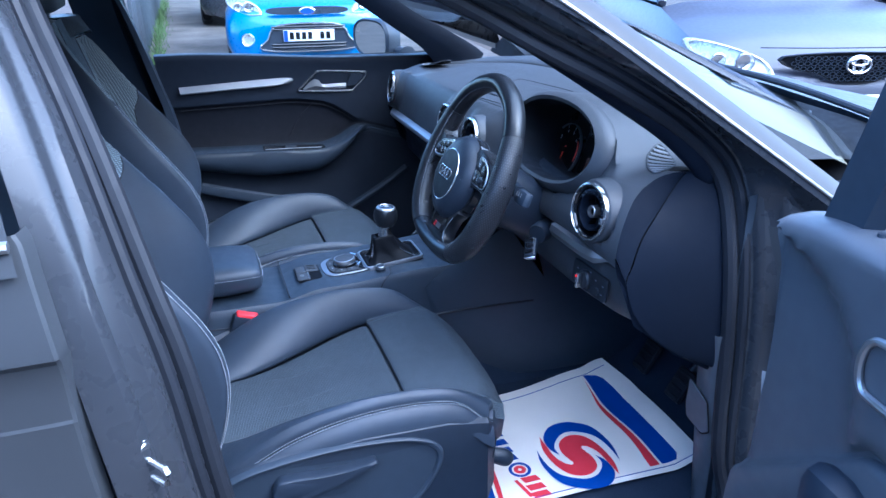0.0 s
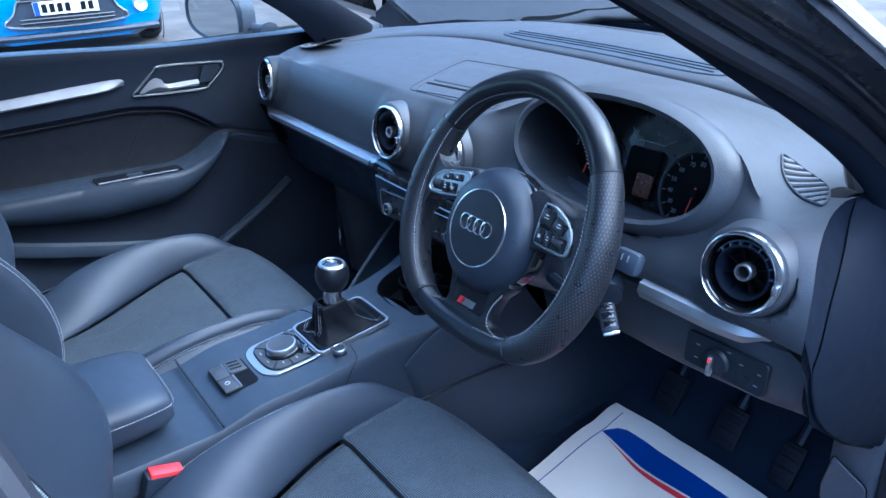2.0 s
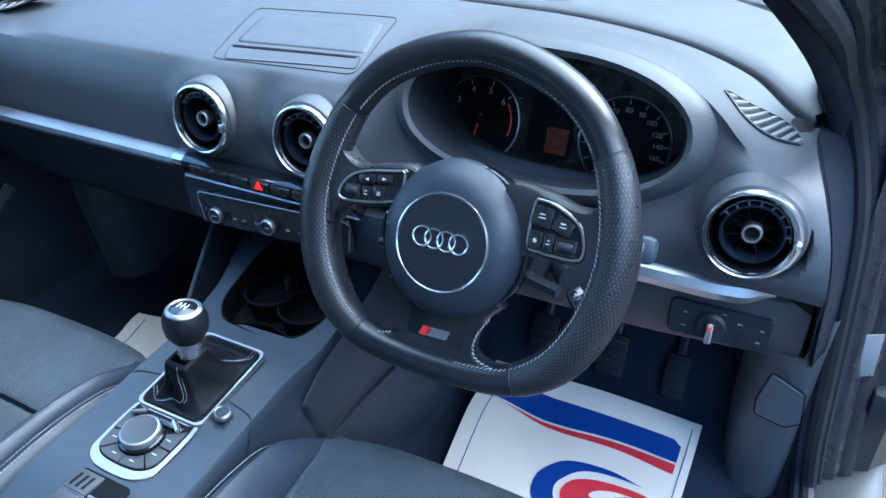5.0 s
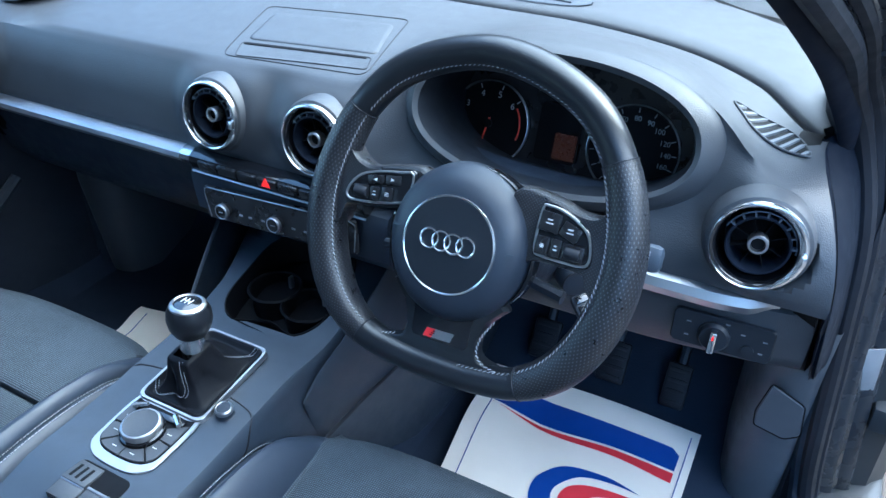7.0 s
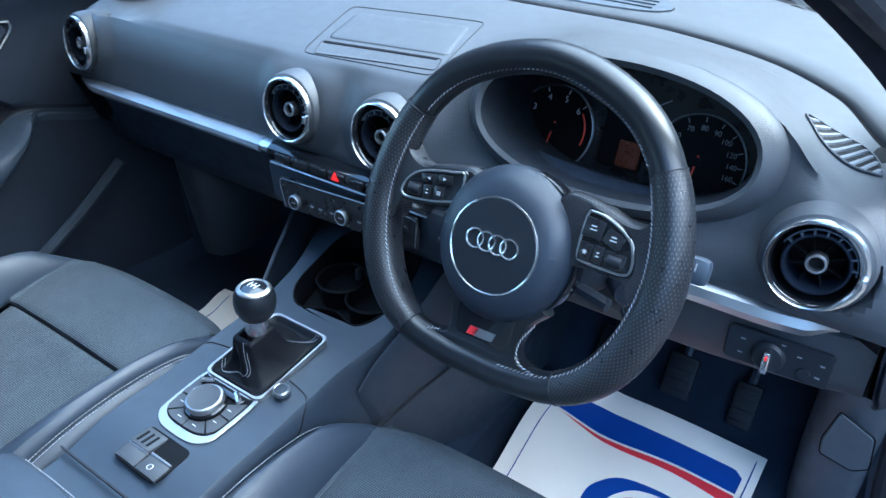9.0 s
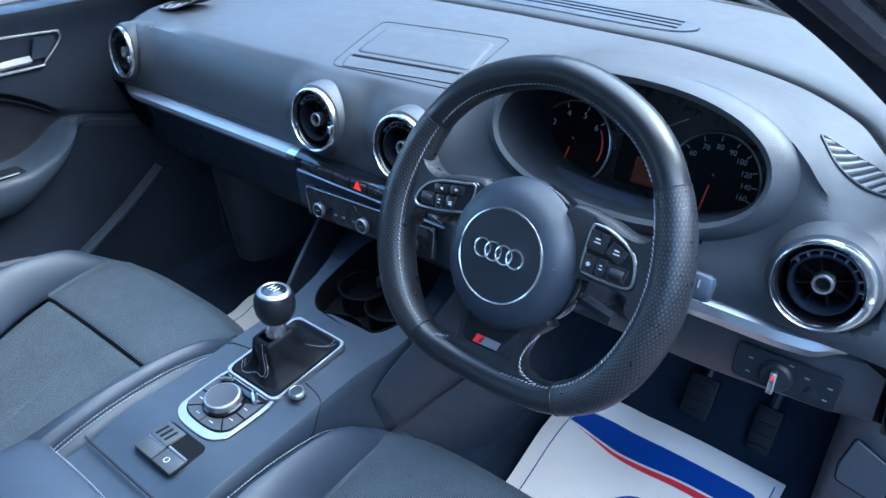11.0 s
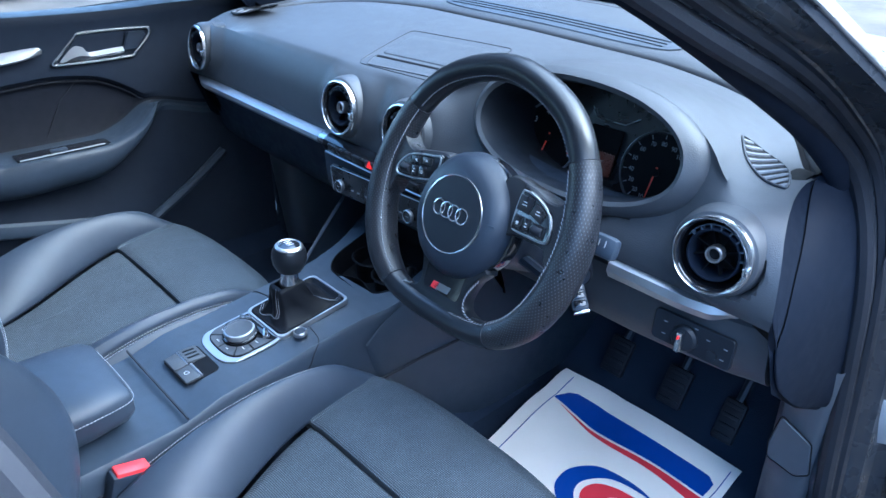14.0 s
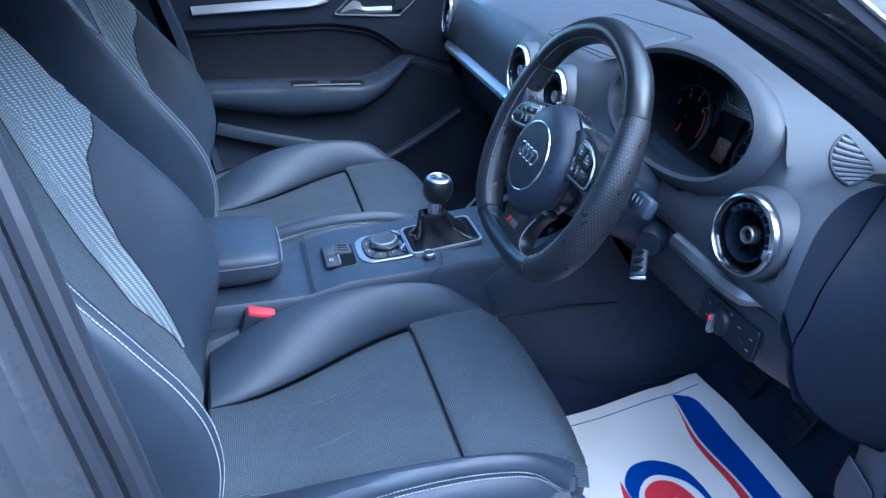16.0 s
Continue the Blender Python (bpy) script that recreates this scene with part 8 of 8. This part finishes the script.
shell(bm, [[(x, 0.010 - 0.05 * x * x + d, z) for x, z in smooth_poly([(-0.42, 0.70), (-0.30, 0.665), (0.30, 0.665), (0.42, 0.70), (0.30, 0.735), (-0.30, 0.735)], 3)] for d in (0.0, 0.02)], loop_v=True, caps=True)
g = part("upper_grille", put(bm), M_PLASTIC, c)
bm = B()
turn(bm, [(0.085, 0.0), (0.085, 0.012), (0.075, 0.016), (0.0, 0.018)], Matrix.Translation((0, 0.018, 0.695)) @ pose(0, 0, 0, -90, 0, 0) @ Matrix.Diagonal((1, 0.45, 1, 1)), 32)
part("oval_badge", put(bm), M_CHROME, c, "plain silver oval badge")
bm = B()
turn(bm, [(0.072, 0.0), (0.072, 0.019), (0.0, 0.020)], Matrix.Translation((0, 0.018, 0.695)) @ pose(0, 0, 0, -90, 0, 0) @ Matrix.Diagonal((1, 0.42, 1, 1)), 32)
part("badge_field", put(bm), M_BLUEINK, c)
for s in (1, -1):
    lamp_unit(c, put, [(s * x, z) for x, z in ((0.46, 0.665), (0.60, 0.66), (0.76, 0.72), (0.82, 0.80), (0.70, 0.82), (0.52, 0.76))], 0.0, lambda x, z: 0.06 + 1.1 * max(abs(x) - 0.45, 0) ** 1.8 + 0.35 * max(z - 0.66, 0))
    bm = B()
    turn(bm, [(0.065, -0.02), (0.065, 0.012), (0.055, 0.016), (0.045, 0.0), (0.0, -0.008)], Matrix.Translation((s * 0.62, -0.028, 0.42)) @ pose(0, 0, 0, -90, 0, -s * 14), 28)
    fl = part("fog_lamp", put(bm), M_LAMPBOWL, c, "round fog lamp")
    bm = B()
    turn(bm, [(0.066, 0.008), (0.063, 0.018), (0.056, 0.014)], Matrix.Translation((s * 0.62, -0.028, 0.42)) @ pose(0, 0, 0, -90, 0, -s * 14), 28)
    part("fog_ring", put(bm), M_CHROME, fl)
bm = B()
tube(bm, [(x, 0.02 - 0.12 * x * x, 0.22) for x in (-0.75, -0.4, 0, 0.4, 0.75)], 0.03, 8)
part("splitter", put(bm), M_PLASTIC, c)

# slate blue hatchback across the bonnet
TO = frame_of((-1.60, 3.06, -0.045), (-0.31, -0.95, 0), (0, 0, 1))
c, put, body, w = parked_car("slate_hatchback", "slate blue hatchback parked close by with chrome badge", M_SLATE, TO, 4.2, 1.76, 1.51, 0.90)
bm = B()
gp = smooth_poly([(-0.40, 0.76), (0.0, 0.785), (0.40, 0.76), (0.36, 0.70), (0.20, 0.665), (0.10, 0.62), (-0.10, 0.62), (-0.20, 0.665), (-0.36, 0.70)], 3)
shell(bm, [[(x, -0.03 - 0.15 * x * x, z) for x, z in gp], [(x, 0.012 - 0.15 * x * x, z) for x, z in gp], [(x * 0.94, 0.0 - 0.15 * x * x, 0.71 + (z - 0.71) * 0.90) for x, z in gp]], loop_v=True, caps=True)
g = part("grille", put(bm), M_DIAL, c, "dark honeycomb grille")
bm = B()
for r in range(5):
    z = 0.64 + 0.028 * r
    for i in range(21):
        x = -0.36 + 0.036 * i + (0.018 if r % 2 else 0)
        if abs(x) < 0.35 - 0.9 * max(0, 0.70 - z) * 3:
            turn(bm, [(0.019, 0.0), (0.019, 0.008), (0.015, 0.008), (0.015, 0.0)], Matrix.Translation((x, 0.002 - 0.15 * x * x, z)) @ pose(0, 0, 0, -90, 0, 0) @ Matrix.Diagonal((1, 0.7, 1, 1)), 6)
part("honeycomb", put(bm), M_PLASTIC, g)
bd = Matrix.Translation((0, 0.025, 0.72)) @ pose(0, 0, 0, -90, 0, 0)
for sx, sy, oy in ((1.0, 0.70, 0.0), (0.42, 0.62, 0.0), (0.72, 0.30, -0.016)):
    bm = B()
    tube(bm, [bd @ Vector((0.066 * sx * math.cos(a), 0.066 * sy * math.sin(a) + oy, 0.0)) for a in [2 * math.pi * i / 32 for i in range(32)]], 0.0075, 8, closed=True, up=(0, 1, 0))
    part("badge_ring", put(bm), M_CHROME, c, "plain chrome oval")
bm = B()
shell(bm, [[(x, -0.002 - 0.15 * x * x + d, z) for x, z in smooth_poly([(-0.55, 0.42), (-0.40, 0.50), (0.40, 0.50), (0.55, 0.42), (0.45, 0.28), (-0.45, 0.28)], 3)] for d in (-0.03, 0.02)], loop_v=True, caps=True)
part("lower_grille", put(bm), M_PLASTIC, c)
bm = B()
box(bm, (0, 0.03, 0.50), (0.52, 0.012, 0.112), 0.004)
pl = part("number_plate", put(bm), M_YELLOW, c, "pale number plate")
for s in (1, -1):
    lamp_unit(c, put, [(s * x, z) for x, z in ((0.44, 0.64), (0.60, 0.62), (0.78, 0.70), (0.86, 0.82), (0.72, 0.82), (0.50, 0.745))], -0.02, lambda x, z: 0.0 + 1.2 * max(abs(x) - 0.45, 0) ** 1.8 + 0.55 * max(z - 0.64, 0))
    bm = B()
    box(bm, (s * 0.66, -0.09, 0.40), (0.18, 0.06, 0.09), 0.02, pose(0, 0, 0, 0, 0, -s * 22))
    part("fog_recess", put(bm), M_PLASTIC, c)
bm = B()
tube(bm, [(x, -0.06 - 0.20 * x * x, 0.80) for x in (-0.5, -0.25, 0, 0.25, 0.5)], 0.003, 6)
part("bonnet_joint", put(bm), M_DIAL, c)

# black car behind, and a dark fence with weeds
BK = frame_of((-12.6, 0.75, 0.0), (-0.05, -1.0, 0), (0, 0, 1))
parked_car("black_hatchback", "black hatchback parked at the back of the yard", M_BLACKCAR, BK, 4.0, 1.7, 1.45, 0.86)
fence = root("fence", (-12.0, -0.93, 0.0), "dark boarded fence along the yard", "fence")
for i in range(46):
    bm = B()
    box(bm, (-7.2 - 0.30 * i, -0.93 + 0.002 * i, 0.95), (0.29, 0.03, 1.9), 0.004, pose(0, 0, 0, 0, 0, -0.4))
    part("board", bm, M_WALL, fence)
rng = random.Random(4)
bm = B()
for i in range(900):
    x = -7.5 - 12 * rng.random()
    y = -0.84 + abs(rng.gauss(0, 0.07))
    h = 0.05 + 0.16 * rng.random()
    a = rng.random() * 6.3
    dx, dy = 0.006 * math.cos(a), 0.006 * math.sin(a)
    lx, ly = rng.gauss(0, 0.05), rng.gauss(0, 0.05)
    v = [bm.verts.new(p) for p in ((x - dx, y - dy, 0), (x + dx, y + dy, 0), (x + lx * 0.5 + dx * 0.6, y + ly * 0.5, h * 0.6), (x + lx, y + ly, h))]
    bm.faces.new(v)
solo("weeds", bm, M_LEAF, "green weeds along the foot of the fence", "weeds", kind="stuff", smooth=0)
